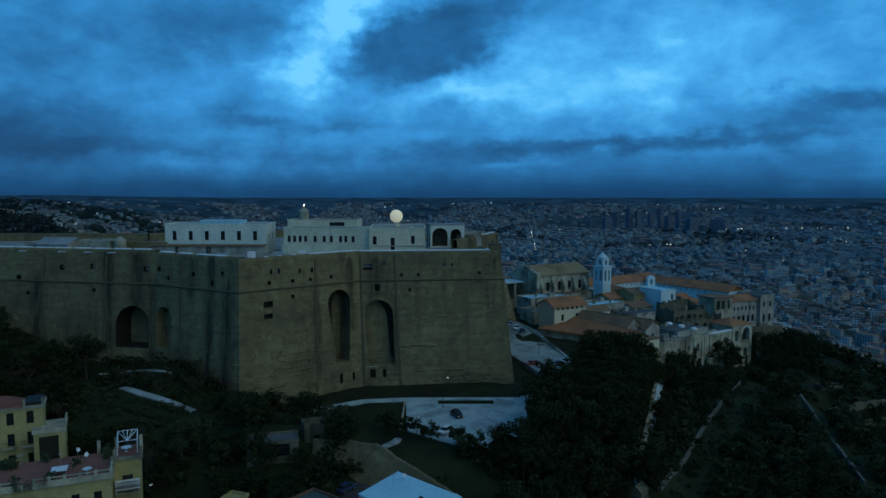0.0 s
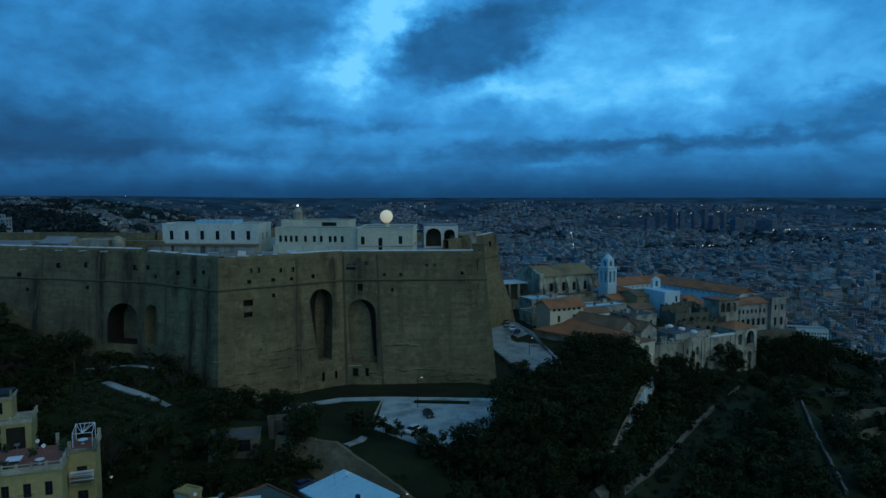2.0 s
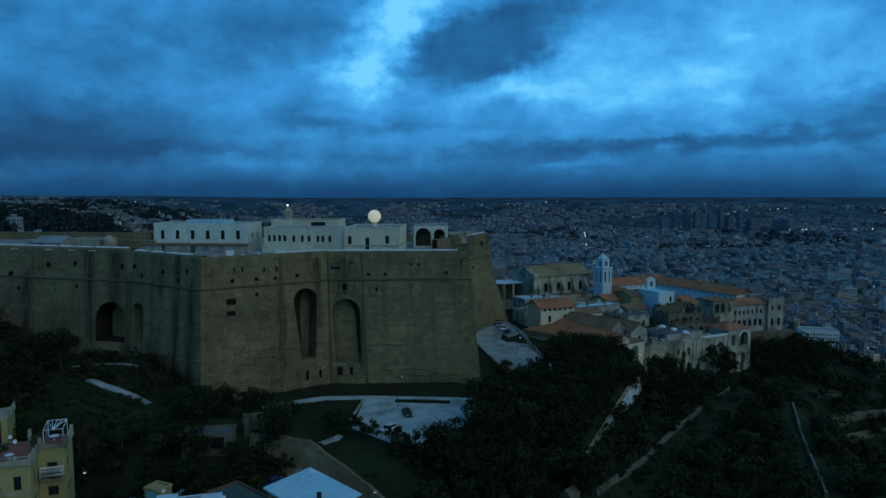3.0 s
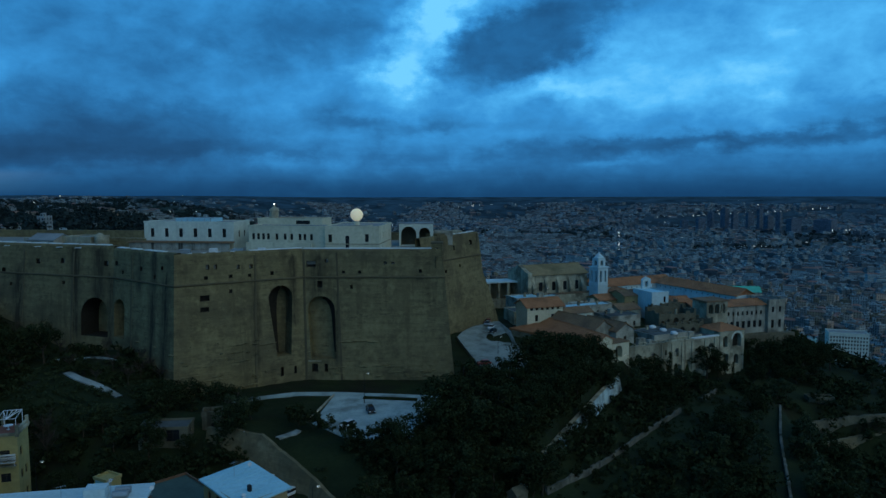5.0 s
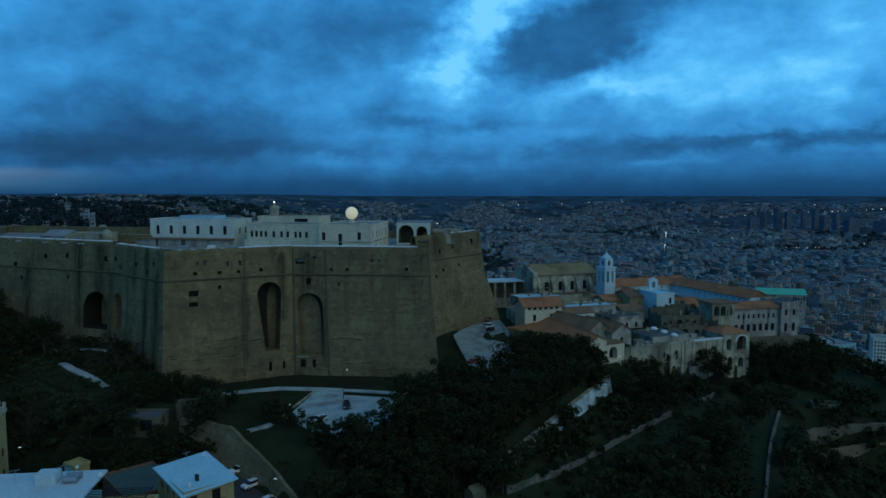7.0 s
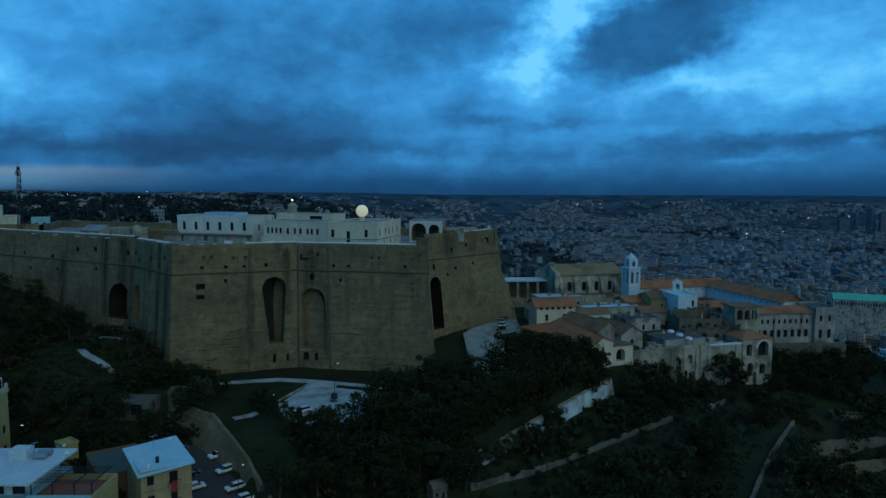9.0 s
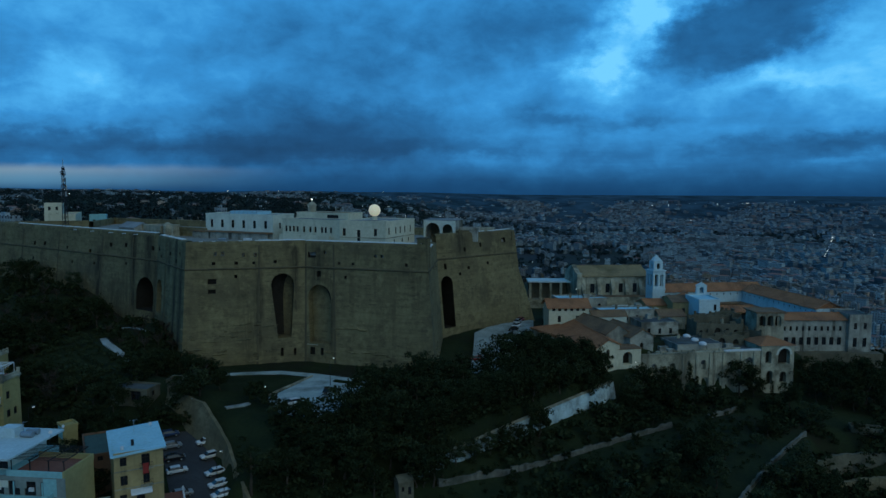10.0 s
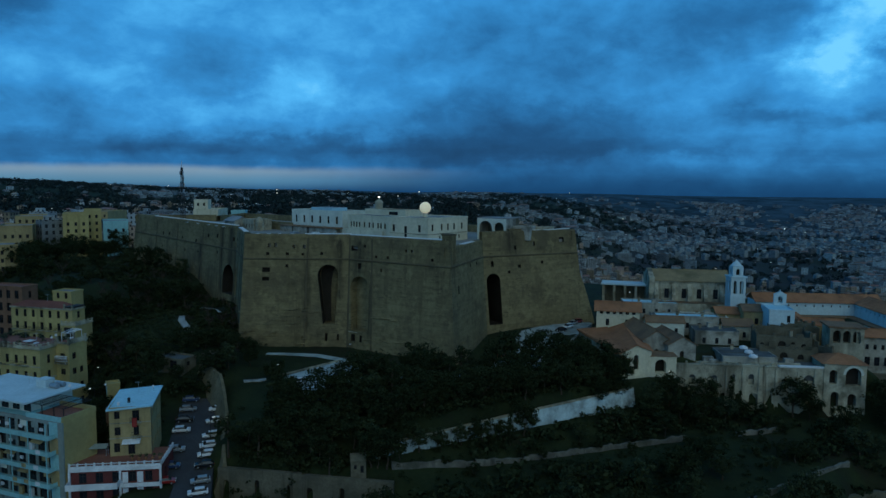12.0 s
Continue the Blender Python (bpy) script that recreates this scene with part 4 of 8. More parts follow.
for a, b in zip(rows, rows[1:]):
    for k in range(4):
        sill.faces.new((a[k], b[k], b[(k + 1) % 4], a[(k + 1) % 4]))
part("sill", sill, M_LIGHTSTONE, castle, "pale stone sill")

# sentry turret on the front corner, with its slit
tm = pose(*on_wall(3, 37.6, 41.0, 1.6).xy, 0, 0, 0, 6)
tb = bmesh.new()
facade(tb, tm @ pose(-1.5, -1.5, 36.0), 3.0, 8.6, [(1.2, 1.8, 5.8, 7.3)], 0.5)
facade(tb, tm @ pose(1.5, -1.5, 36.0, 0, 0, 90), 3.0, 8.6, [], 0.5)
facade(tb, tm @ pose(1.5, 1.5, 36.0, 0, 0, 180), 3.0, 8.6, [], 0.5)
facade(tb, tm @ pose(-1.5, 1.5, 36.0, 0, 0, -90), 3.0, 8.6, [], 0.5)
turret = part("turret", tb, M_TUFF, castle)
cap = bmesh.new()
box(cap, -1.7, 1.7, -1.7, 1.7, 44.4, 44.8, tm)
part("cap", cap, M_TUFFBAND, turret)
part("slit", bx(-0.35, 0.35, -1.1, -1.0, 41.6, 43.5, m=tm), M_SHADESTONE, turret)
# square tower-like end block above the eastern salient
eb = bmesh.new()
prism(eb, [tuple(on_wall(5, u, 42, o).xy) for u, o in ((11.0, 0.5), (16.0, 0.5), (16.0, 5.0), (11.0, 5.0))], 39.0, 44.2)
part("guard_block", eb, M_TUFF, castle)
# pilaster strips beside the recesses and at the salients
for i, u in ((0, 34.0), (0, 62.0), (0, 92.0), (0, 110.5), (1, 9.8), (2, 20.6), (3, 0.35), (3, 9.6)):
    pb = bmesh.new()
    rows = []
    for z in (Z_BASE, 12, 20, 28, Z_STRING - 0.4, 42.0):
        rows.append([pb.verts.new(on_wall(i, u + du, z, -o)) for du, o in ((-0.30, 0.0), (-0.24, 0.14), (0.24, 0.14), (0.30, 0.0))])
    for a, b in zip(rows, rows[1:]):
        for k in range(3):
            pb.faces.new((a[k], a[k + 1], b[k + 1], b[k]))
    part("pilaster", pb, M_TUFFBAND, castle)
# the flaring rock scarp under the eastern salient
sc = bmesh.new()
rows = []
for i, u, k in ((5, 22.0, 0.0), (5, 28.0, 0.35), (5, 34.0, 0.75), (5, 38.6, 1.0), (6, 4.0, 1.0), (6, 12.0, 0.6)):
    rows.append([sc.verts.new(on_wall(i, u, z) + Vector((3.9 * k * f, 0.6 * k * f, 0))) for z, f in ((30, -0.02), (26, 0.22), (21, 0.5), (14, 0.82), (4, 1.2))])
for a, b in zip(rows, rows[1:]):
    for k in range(4):
        sc.faces.new((a[k], a[k + 1], b[k + 1], b[k]))
part("scarp", sc, M_TUFF, castle)
# eroded ledges of bare rock at the foot of the walls
rng = random.Random(5)
for i, u0, u1, z0, z1, n in ((2, 1, 24, 7.5, 20, 34), (3, 6, 37, 6.5, 11.5, 26), (3, 11, 19, 17.2, 19.4, 7), (4, 2, 20, 8, 13, 9), (1, 8, 29, 9, 20, 18), (5, 4, 36, 8, 12, 12)):
    for _ in range(n):
        u, z, w = rng.uniform(u0, u1), rng.uniform(z0, z1), rng.uniform(0.5, 1.6) * rng.choice((0.6, 1.0, 1.8))
        lb = bmesh.new()
        ring = []
        n2 = 7
        for k in range(n2):
            du = -w + 2 * w * k / (n2 - 1)
            f = math.sin(math.pi * k / (n2 - 1))
            dep = 0.42 * f ** 0.5 * rng.uniform(0.5, 1.3)
            hh = (0.10 + 0.22 * f) * rng.uniform(0.5, 1.2)
            dz0 = rng.uniform(-0.06, 0.06) + 0.05 * du
            ring.append([lb.verts.new(on_wall(i, u + du, z + dz + dz0, -o)) for o, dz in ((-0.12, hh), (dep * 0.7, hh * 0.75), (dep, hh * 0.1), (dep * 0.5, -hh * 0.6), (-0.12, -hh))])
        for a, b in zip(ring, ring[1:]):
            for k in range(4):
                lb.faces.new((a[k], a[k + 1], b[k + 1], b[k]))
        part("rock_ledge", lb, M_TUFF, castle)


# ---- the buildings on the castle's deck ----
DECK = 40.2
long_house = thing("white_barracks", "long white two-storey barracks with tall dark windows on the castle deck", "building", pose(-69.2, 218.5, DECK, 0, 0, -1))
SW = rows_of(6, 0.4, 30.0, [3.9], 1.25, 2.8)
walls(long_house, 30.8, 12, 8.6, M_WHITE, {"S": SW, "E": rows_of(2, 2, 10, [3.9], 1.0, 2.0)}, M_SHUTTER, base=0)
flat_roof(long_house, 30.8, 12, 8.6, M_FLATROOF, M_WHITE, rim=0.35)
lean = part("lean_to_roof", bx(-19.0, 15.6, -10.0, -6.05, 2.3, 2.7), M_TILEOLD, long_house, "low brown tiled lean-to roof")
part("lean_to_wall", bx(-18.8, 15.4, -9.4, -9.1, 0, 2.3), M_GREYSTONE, long_house)
lantern = part("roof_light", bx(-5.6, 6.8, -4.0, 4.0, 8.65, 9.8), M_PALEROOF, long_house, "pale glazed roof light")
for x in range(7):
    part("glazing_bar", bx(-5.5 + 2 * x, -5.35 + 2 * x, -4.05, 4.05, 8.65, 9.95), M_STEEL, lantern)
palace = thing("castle_palace", "cream palace block with a row of small dark windows", "building", pose(-28.5, 212, DECK, 0, 0, -6.5))
walls(palace, 38.0, 9.0, 7.7, M_CREAM, {"S": [(u, u + 0.95, 3.6, 5.5) for u in (1.2, 2.9, 4.6, 6.3, 9.2, 12.0, 14.2, 17.0, 18.6, 20.8)] + [(u, u + 1.1, 0.5, 2.1) for u in (3, 7.5, 12, 17)]}, M_SHUTTER, base=0)
flat_roof(palace, 38.0, 9.0, 7.7, M_FLATROOF, M_CREAM, rim=0.3)
part("forecourt_wall", bx(-19.0, 3.0, -6.2, -5.8, 0, 2.8), M_CREAM, palace)
upper = thing("cupola_house", "cream upper house with a brown roof strip and small cupola", "building", pose(-37.5, 223, DECK, 0, 0, -3))
walls(upper, 22.0, 9.0, 9.6, M_CREAM, {"S": [(13.2, 18.0, 7.4, 9.1)]}, M_SHUTTER, base=0)
flat_roof(upper, 22.0, 9.0, 9.6, M_TILEOLD, M_CREAM, rim=0.25)
cup = lathe(bmesh.new(), ((1.5, 9.6), (1.5, 12.0), (1.7, 12.1), (1.4, 12.7), (0.8, 13.2), (0.3, 13.4), (0.3, 14.0), (0.0, 14.3)), 12, (-6.5, -1.5, 0))
cupola = part("cupola", cup, M_LIGHTSTONE, upper)
cl = bmesh.new()
bmesh.ops.create_icosphere(cl, subdivisions=2, radius=0.30, matrix=Matrix.Translation((-6.5, -1.5, 14.3)))
part("lamp", cl, M_LAMP, cupola, "small lit lamp on the cupola")
front = thing("corner_palace", "cream corner palace with tall dark windows, beside the lit globe", "building", pose(-13.9, 216.2, DECK, 0, 0, 2.5))
walls(front, 16.4, 22.4, 7.8, M_CREAM, {"S": [(1.0, 2.1, 3.2, 5.6), (6.2, 7.4, 0.6, 5.2), (12.2, 13.3, 3.4, 5.7)],
      "E": [(u, u + 1.0, 3.8, 6.0) for u in (2.0, 7.0, 10.5, 14.0, 18.5)] + [(u, u + 0.9, 0.8, 2.0) for u in (6.0, 12.0, 17.0)]}, M_SHUTTER, base=0)
flat_roof(front, 16.4, 22.4, 7.8, M_FLATROOF, M_CREAM, rim=0.35)
cor = bmesh.new()
box(cor, -8.35, 8.35, -11.35, -11.2, 2.6, 2.85)
box(cor, 8.2, 8.35, -11.2, 11.2, 2.6, 2.85)
part("cornice", cor, M_LIGHTSTONE, front)
arcade = thing("arcaded_house", "white house with tall open arches on the castle deck", "building", pose(0.8, 236.5, DECK, 0, 0, 8))
ab = bmesh.new()
loops = [[(0, 0), (11.4, 0), (11.4, 7.4), (0, 7.4)]] + [arch_outline(0.6, 5.8, 0.5, 6.6), arch_outline(6.7, 10.4, 0.5, 6.2)]
flatp = [p for lp in loops for p in lp]
avs = [ab.verts.new((p[0] - 5.7, -5.0, p[1])) for p in flatp]
for t in tessellate_polygon([[Vector((p[0], p[1], 0)) for p in lp] for lp in loops]):
    ab.faces.new([avs[k] for k in t])
for lp in loops[1:]:
    f0 = [ab.verts.new((p[0] - 5.7, -5.0, p[1])) for p in lp]
    f1 = [ab.verts.new((p[0] - 5.7, -4.3, p[1])) for p in lp]
    for k in range(len(lp)):
        ab.faces.new((f0[k], f0[(k + 1) % len(lp)], f1[(k + 1) % len(lp)], f1[k]))
part("arcade", ab, M_WHITE, arcade)
# dark rubble here stands in for the shade behind the arches
part("back_wall", bx(-5.7, 5.7, 2.4, 5.0, 0, 7.4), M_RUBBLE, arcade)
part("end_wall", bx(-5.68, -5.2, -4.98, 2.4, 0, 7.4), M_GREYSTONE, arcade)
part("end_wall", bx(5.2, 5.68, -4.98, 2.4, 0, 7.4), M_GREYSTONE, arcade)
part("roof", bx(-5.9, 5.9, -5.1, 5.1, 7.4, 7.7), M_FLATROOF, arcade)
for x, y, w, d, h, mt in ((14.5, 240, 6, 6, 4.6, M_GREYSTONE), (9.5, 246, 8, 6, 3.6, M_WHITE), (17, 250, 5, 5, 4.0, M_LIGHTSTONE)):
    small = thing("deck_house", "small plastered store on the castle deck", "building", pose(x - 5, y, DECK, 0, 0, 12), group="stores on the castle deck")
    walls(small, w, d, h, mt, {"S": [(1.2, 2.0, 0.6, 2.2)]}, M_SHUTTER, base=0)
    flat_roof(small, w, d, h, M_FLATROOF, mt, rim=0.3)
globe = thing("globe_lamp", "large glowing white globe on a short drum", "lamp", pose(-14.3, 214.4, 48.2))
gb = bmesh.new()
bmesh.ops.create_uvsphere(gb, u_segments=28, v_segments=18, radius=1.98)
bmesh.ops.translate(gb, verts=gb.verts, vec=(0, 0, 3.15))
for f in gb.faces:
    f.smooth = True
part("globe", gb, M_BALL, globe, "glowing warm white globe")
part("drum", lathe(bmesh.new(), ((1.05, 0), (1.05, 0.25), (0.85, 0.35), (0.85, 1.15), (1.0, 1.3)), 14), M_CREAM, globe)
# low houses and ramps on the western deck
for x, y, w, d, h, mt, rf in ((-113, 206, 10, 7, 3.6, M_GREYSTONE, "g"), (-102, 208, 11, 8, 4.2, M_LIGHTSTONE, "f"), (-122, 214, 8, 7, 3.2, M_GREYSTONE, "f")):
    hs = thing("deck_house", "low pale house on the castle's western deck", "building", pose(x, y, DECK - 0.2, 0, 0, -10), group="houses on the western deck")
    walls(hs, w, d, h, mt, {"S": rows_of(4, 0.5, w - 0.5, [1.0], 0.9, 1.6)}, M_SHUTTER, base=0)
    if rf == "g":
        gable_roof(hs, w, d, h, 1.6, M_FLATROOF, mt, along="x")
    else:
        flat_roof(hs, w, d, h, M_FLATROOF, mt)
dome = bmesh.new()
lathe(dome, ((1.6, 0), (1.6, 3.6), (1.5, 4.4), (1.1, 5.2), (0.5, 5.6), (0.0, 5.7)), 14)
solo("dome_tank", dome, M_LIGHTSTONE, "small pale domed tank on the castle deck", "tank", pose(-94.5, 204, DECK))
part("ramp_wall", bx(-12, 12, -0.4, 0.4, 0, 3.4), M_TUFF, castle, m=pose(-96, 214, DECK, 0, 0, -8))
for k, (x, y, w) in enumerate(((-62, 196, 3), (-55, 200, 2.2), (-47, 199, 3.2), (-41, 203, 2.2))):
    solo("roof_box", bx(-w / 2, w / 2, -1, 1, 0, 1.5), M_WHITEPAINT if k % 2 else M_STEEL, "pale service box on the castle deck", "box", pose(x, y, DECK, 0, 0, 14), group="service boxes on the deck")


# ---- the monastery on the shoulder of the hill ----
def arched_panel(bm, p, q, z0, z1, arches, depth, thick=0.0, mi=1):
    """An upright wall between two plan points with round-headed openings (u0, u1, z0, z1); outside to the right of p to q."""
    p, q = Vector(p), Vector(q)
    t = (q - p).normalized()
    n = Vector((-t.y, t.x))
    length = (q - p).length

    def at(u, z, o=0.0):
        c = p + t * u + n * o
        return bm.verts.new((c.x, c.y, z))

    outs = [arch_outline(*a, 0.0, 8) if (a[3] - a[2]) > (a[1] - a[0]) * 0.55 else [(a[0], a[2]), (a[0], a[3]), (a[1], a[3]), (a[1], a[2])] for a in arches]
    loops = [[(0, z0), (length, z0), (length, z1), (0, z1)]] + outs
    vs = [at(*k) for lp in loops for k in lp]
    for tr in tessellate_polygon([[Vector((k[0], k[1], 0)) for k in lp] for lp in loops]):
        bm.faces.new([vs[k] for k in tr])
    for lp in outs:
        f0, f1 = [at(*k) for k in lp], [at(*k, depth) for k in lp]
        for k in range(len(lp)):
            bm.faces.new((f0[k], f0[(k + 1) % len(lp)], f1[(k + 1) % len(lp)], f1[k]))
        # a back face closes each opening, its inner shade painted dark
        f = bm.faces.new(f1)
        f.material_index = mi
    if thick:
        a, b, c, e = at(0, z1), at(length, z1), at(length, z1, thick), at(0, z1, thick)
        bm.faces.new((a, b, c, e))
        bm.faces.new((at(0, z0, thick), e, c, at(length, z0, thick)))
        bm.faces.new((at(0, z0), at(0, z1), at(0, z1, thick), at(0, z0, thick)))
        bm.faces.new((at(length, z0), at(length, z0, thick), at(length, z1, thick), at(length, z1)))
    return bm


def quad_house(name, label, quad, z0, eave, rise, wall_mat, roof_mat, front=(), over=0.5, group=""):
    """A gabled house over a plan of four corners: front left, front right, back right, back left; front: openings."""
    fl, fr, br, bl = (Vector(c) for c in quad)
    ob = thing(name, label, "building", group=group)
    for k, (a, b) in enumerate(((fl, fr), (fr, br), (br, bl), (bl, fl))):
        bm = arched_panel(bmesh.new(), a, b, z0, eave, list(front) if k == 0 else [], 0.45)
        part("wall", bm, (wall_mat, M_SHADESTONE), ob)
    for a, b in ((fl, fr), (bl, br)):
        mid = (a + b) / 2
        g = bmesh.new()
        g.faces.new([g.verts.new((*c, z)) for c, z in ((a, eave), (b, eave), (mid, eave + rise))])
        part("gable", g, wall_mat, ob)
    mf, mb = (fl + fr) / 2, (bl + br) / 2
    ax = (mf - mb).normalized()
    for a, b in ((fl, bl), (fr, br)):
        r = bmesh.new()
        out = ((a - mf).normalized() * over)
        k = rise / (a - mf).length
        pts = [(mf + ax * over, eave + rise), (a + out + ax * over, eave - k * over), (b + out - ax * over, eave - k * over), (mb - ax * over, eave + rise)]
        lo = [r.verts.new((*c, z + 0.02)) for c, z in pts]
        hi = [r.verts.new((*c, z + 0.28)) for c, z in pts]
        r.faces.new(hi)
        r.faces.new(lo[::-1])
        for i in range(4):
            r.faces.new((lo[i], lo[(i + 1) % 4], hi[(i + 1) % 4], hi[i]))
        bmesh.ops.recalc_face_normals(r, faces=r.faces)
        part("roof_slope", r, roof_mat, ob)
    rd = tube(bmesh.new(), (*(mf + ax * over), eave + rise + 0.28), (*(mb - ax * over), eave + rise + 0.28), 0.17, n=6)
    part("ridge", rd, roof_mat, ob)
    return ob


def block(name, label, x, y, rot, w, d, z0, z1, wall_mat, roof_mat, sides=None, roof="flat", rise=1.8, over=0.4, along="x", frame_mat=None, group="", base=4.0, rim=0.45):
    ob = thing(name, label, "building", pose(x, y, z0, 0, 0, rot), group=group)
    walls(ob, w, d, z1 - z0, wall_mat, sides or {}, frame_mat or M_SHUTTER, base=base)
    if roof == "flat":
        flat_roof(ob, w, d, z1 - z0, roof_mat, wall_mat, rim=rim)
    else:
        gable_roof(ob, w, d, z1 - z0, rise, roof_mat, wall_mat, over, along)
    return ob


quad_house("gabled_hall", "long cream monastery hall with terracotta roof and white gable front", [(60, 212.6), (65.3, 221.2), (48.8, 247.6), (41.6, 241.0)], 4.0, 12.6, 1.9, M_CREAM, M_TILE,
           [(4.3, 5.9, 7.6, 11.8)])
side = thing("side_hall", "low hall with a terracotta lean-to roof beside the gabled hall", "building")
sb = bmesh.new()
tri_plan = [(33.2, 237.6), (57.6, 215.4), (59.4, 213.6), (41.5, 241.0)]
part("wall", prism(bmesh.new(), tri_plan, 4.0, 11.6), M_LIGHTSTONE, side)
rv = [sb.verts.new(p) for p in ((32.5, 237.4, 12.0), (57.5, 214.6, 12.0), (59.6, 213.2, 12.9), (41.6, 241.2, 13.4))]
rl = [sb.verts.new(v.co - Vector((0, 0, 0.5))) for v in rv]
sb.faces.new(rv)
for i in range(4):
    sb.faces.new((rl[i], rl[(i + 1) % 4], rv[(i + 1) % 4], rv[i]))
part("roof", sb, M_TILE, side)
porch = thing("entrance_porch", "cream porch with a tall dark arched gateway", "building")
part("wall", arched_panel(bmesh.new(), (65.3, 221.0), (70.9, 225.6), 3.0, 11.0, [(1.2, 4.4, 6.3, 10.2)], 2.2), (M_CREAM, M_SHADESTONE), porch)
part("side_wall", arched_panel(bmesh.new(), (70.9, 225.6), (67.5, 230.0), 3.0, 11.0, [], 0.3), (M_CREAM, M_SHADESTONE), porch)
part("roof", prism(bmesh.new(), [(65.2, 220.7), (71.2, 225.5), (67.6, 230.3), (61.6, 226.0)], 11.0, 11.3), M_TILEOLD, porch)
quad_house("gabled_chapel", "grey gabled chapel with brown tiled roof", [(60.2, 227.0), (66.4, 231.6), (52.4, 246.2), (46.4, 241.4)], 6.0, 14.2, 2.6, M_GREYSTONE, M_TILEOLD, [(3.2, 4.6, 8.6, 11.4), (1.0, 1.8, 10.0, 11.2), (5.8, 6.6, 10.0, 11.2)])
quad_house("gabled_chapel", "grey gabled chapel with a single tall opening", [(67.2, 228.6), (73.4, 233.6), (62.4, 245.2), (56.4, 240.4)], 6.0, 13.4, 2.3, M_GREYSTONE, M_TILEOLD, [(3.4, 4.6, 9.0, 11.6)])
hall = block("attic_house", "cream house with terracotta roof and a row of attic windows", 42.6, 246.4, 27, 13.6, 9, 8, 18.9, M_CREAM, M_TILE,
             {"S": rows_of(6, 0.6, 12.8, [9.6], 1.1, 0.9) + [(3.0, 4.1, 5.8, 8.0), (9.2, 10.3, 5.8, 8.0)], "E": rows_of(3, 0.5, 8.5, [9.6], 1.1, 0.9)}, "gable", 2.0, 0.8)
# the long garden front with its arches, and the roof terrace behind it
garden_front = thing("garden_wall", "long weathered stone garden wall with rows of arched openings", "wall")
GA = [(3.5, 5.3, 3.0, 6.0), (9.5, 11.3, 3.0, 6.0), (15.2, 16.2, 4.6, 6.4), (19.8, 21.4, 3.6, 6.6), (34.8, 37.6, 2.6, 6.8), (35.2, 37.4, -2.4, 1.0), (2.6, 4.6, -2.2, 1.2), (12.2, 14.4, -2.2, 1.0), (16.4, 18.4, -2.2, 1.0), (20.2, 22.4, -2.2, 1.2), (24.4, 26.4, -2.4, 2.2), (30.0, 31.6, 3.2, 5.8)]
part("wall", arched_panel(bmesh.new(), (70.9, 225.8), (104.2, 248.4), -6.0, 8.8, GA, 1.2, 1.0), (M_LIGHTSTONE, M_SHADESTONE), garden_front)
gt = Vector((0.827, 0.562))
for u in (14.0, 18.5, 23.0, 27.5, 33.5, 38.0):
    c = Vector((70.9, 225.8)) + gt * u
    part("pilaster", bx(-0.5, 0.5, -0.35, 0.0, -6, 8.5, m=pose(c.x, c.y, 0, 0, 0, 34.2)), M_LIGHTSTONE, garden_front)
# right-end coping is paler: the light on it put into the colour
for u0, u1, dz in ((0, 7.5, 0.0), (7.8, 15, 0.12), (15.2, 22.8, 0.3), (23, 27.6, 0.05), (28, 40.4, 0.2)):
    part("coping", bx(u0, u1, -0.25, 1.2, 8.8, 9.0 + dz, m=pose(70.9, 225.8, 0, 0, 0, 34.2)), M_COPING if u0 > 25 else M_LIGHTSTONE, garden_front)
for u, w in ((2.5, 0.5), (6.4, 0.6), (17, 0.8), (26, 0.7)):
    part("merlon", bx(u, u + w, 0.1, 0.8, 9.0, 9.8, m=pose(70.9, 225.8, 0, 0, 0, 34.2)), M_LIGHTSTONE, garden_front)
part("terrace_deck", prism(bmesh.new(), [(72.2, 227.6), (103.6, 248.9), (98, 262), (80, 256), (70, 240)], 5.0, 8.3), M_DARKFELT, garden_front, "grey flat roof terrace")
sky_roof = block("skylight_house", "low grey flat-roofed house with three round white skylights", 83.5, 245.0, 34, 15, 11, 6, 10.7, M_GREYSTONE, M_DARKFELT, rim=0.15)
for x, y in ((1.4, 5.0), (1.1, -0.5), (0.6, -6.1)):
    part("skylight", lathe(bmesh.new(), ((1.2, 4.75), (1.2, 5.1), (1.05, 5.4), (0.6, 5.6), (0.0, 5.7)), 14, (x, y, 0)), M_WHITEPAINT, sky_roof, "round white skylight dome")
# the corner pavilion with its tall white arch
cp = thing("corner_pavilion", "weathered stone corner pavilion with a tall open arch and terracotta roof", "building")
cpts = [(104.2, 248.0), (113.6, 253.6), (108.2, 262.8), (98.6, 257.0)]
for k in range(4):
    a, b = cpts[k], cpts[(k + 1) % 4]
    ar = [(2.0, 4.0, -2.0, 2.4), (5.6, 9.6, 4.4, 9.4), (6.4, 8.6, -1.6, 2.0), (1.4, 3.4, 4.6, 8.6)] if k == 0 else [(1.4, 4.4, 4.6, 9.0), (6.0, 8.2, 4.6, 8.2)] if k == 1 else []
    part("wall", arched_panel(bmesh.new(), a, b, -7, 10.4, ar, 1.6), (M_LIGHTSTONE, M_SHADESTONE), cp)
ring = bmesh.new()
ct = (Vector(cpts[1]) - Vector(cpts[0])).normalized()
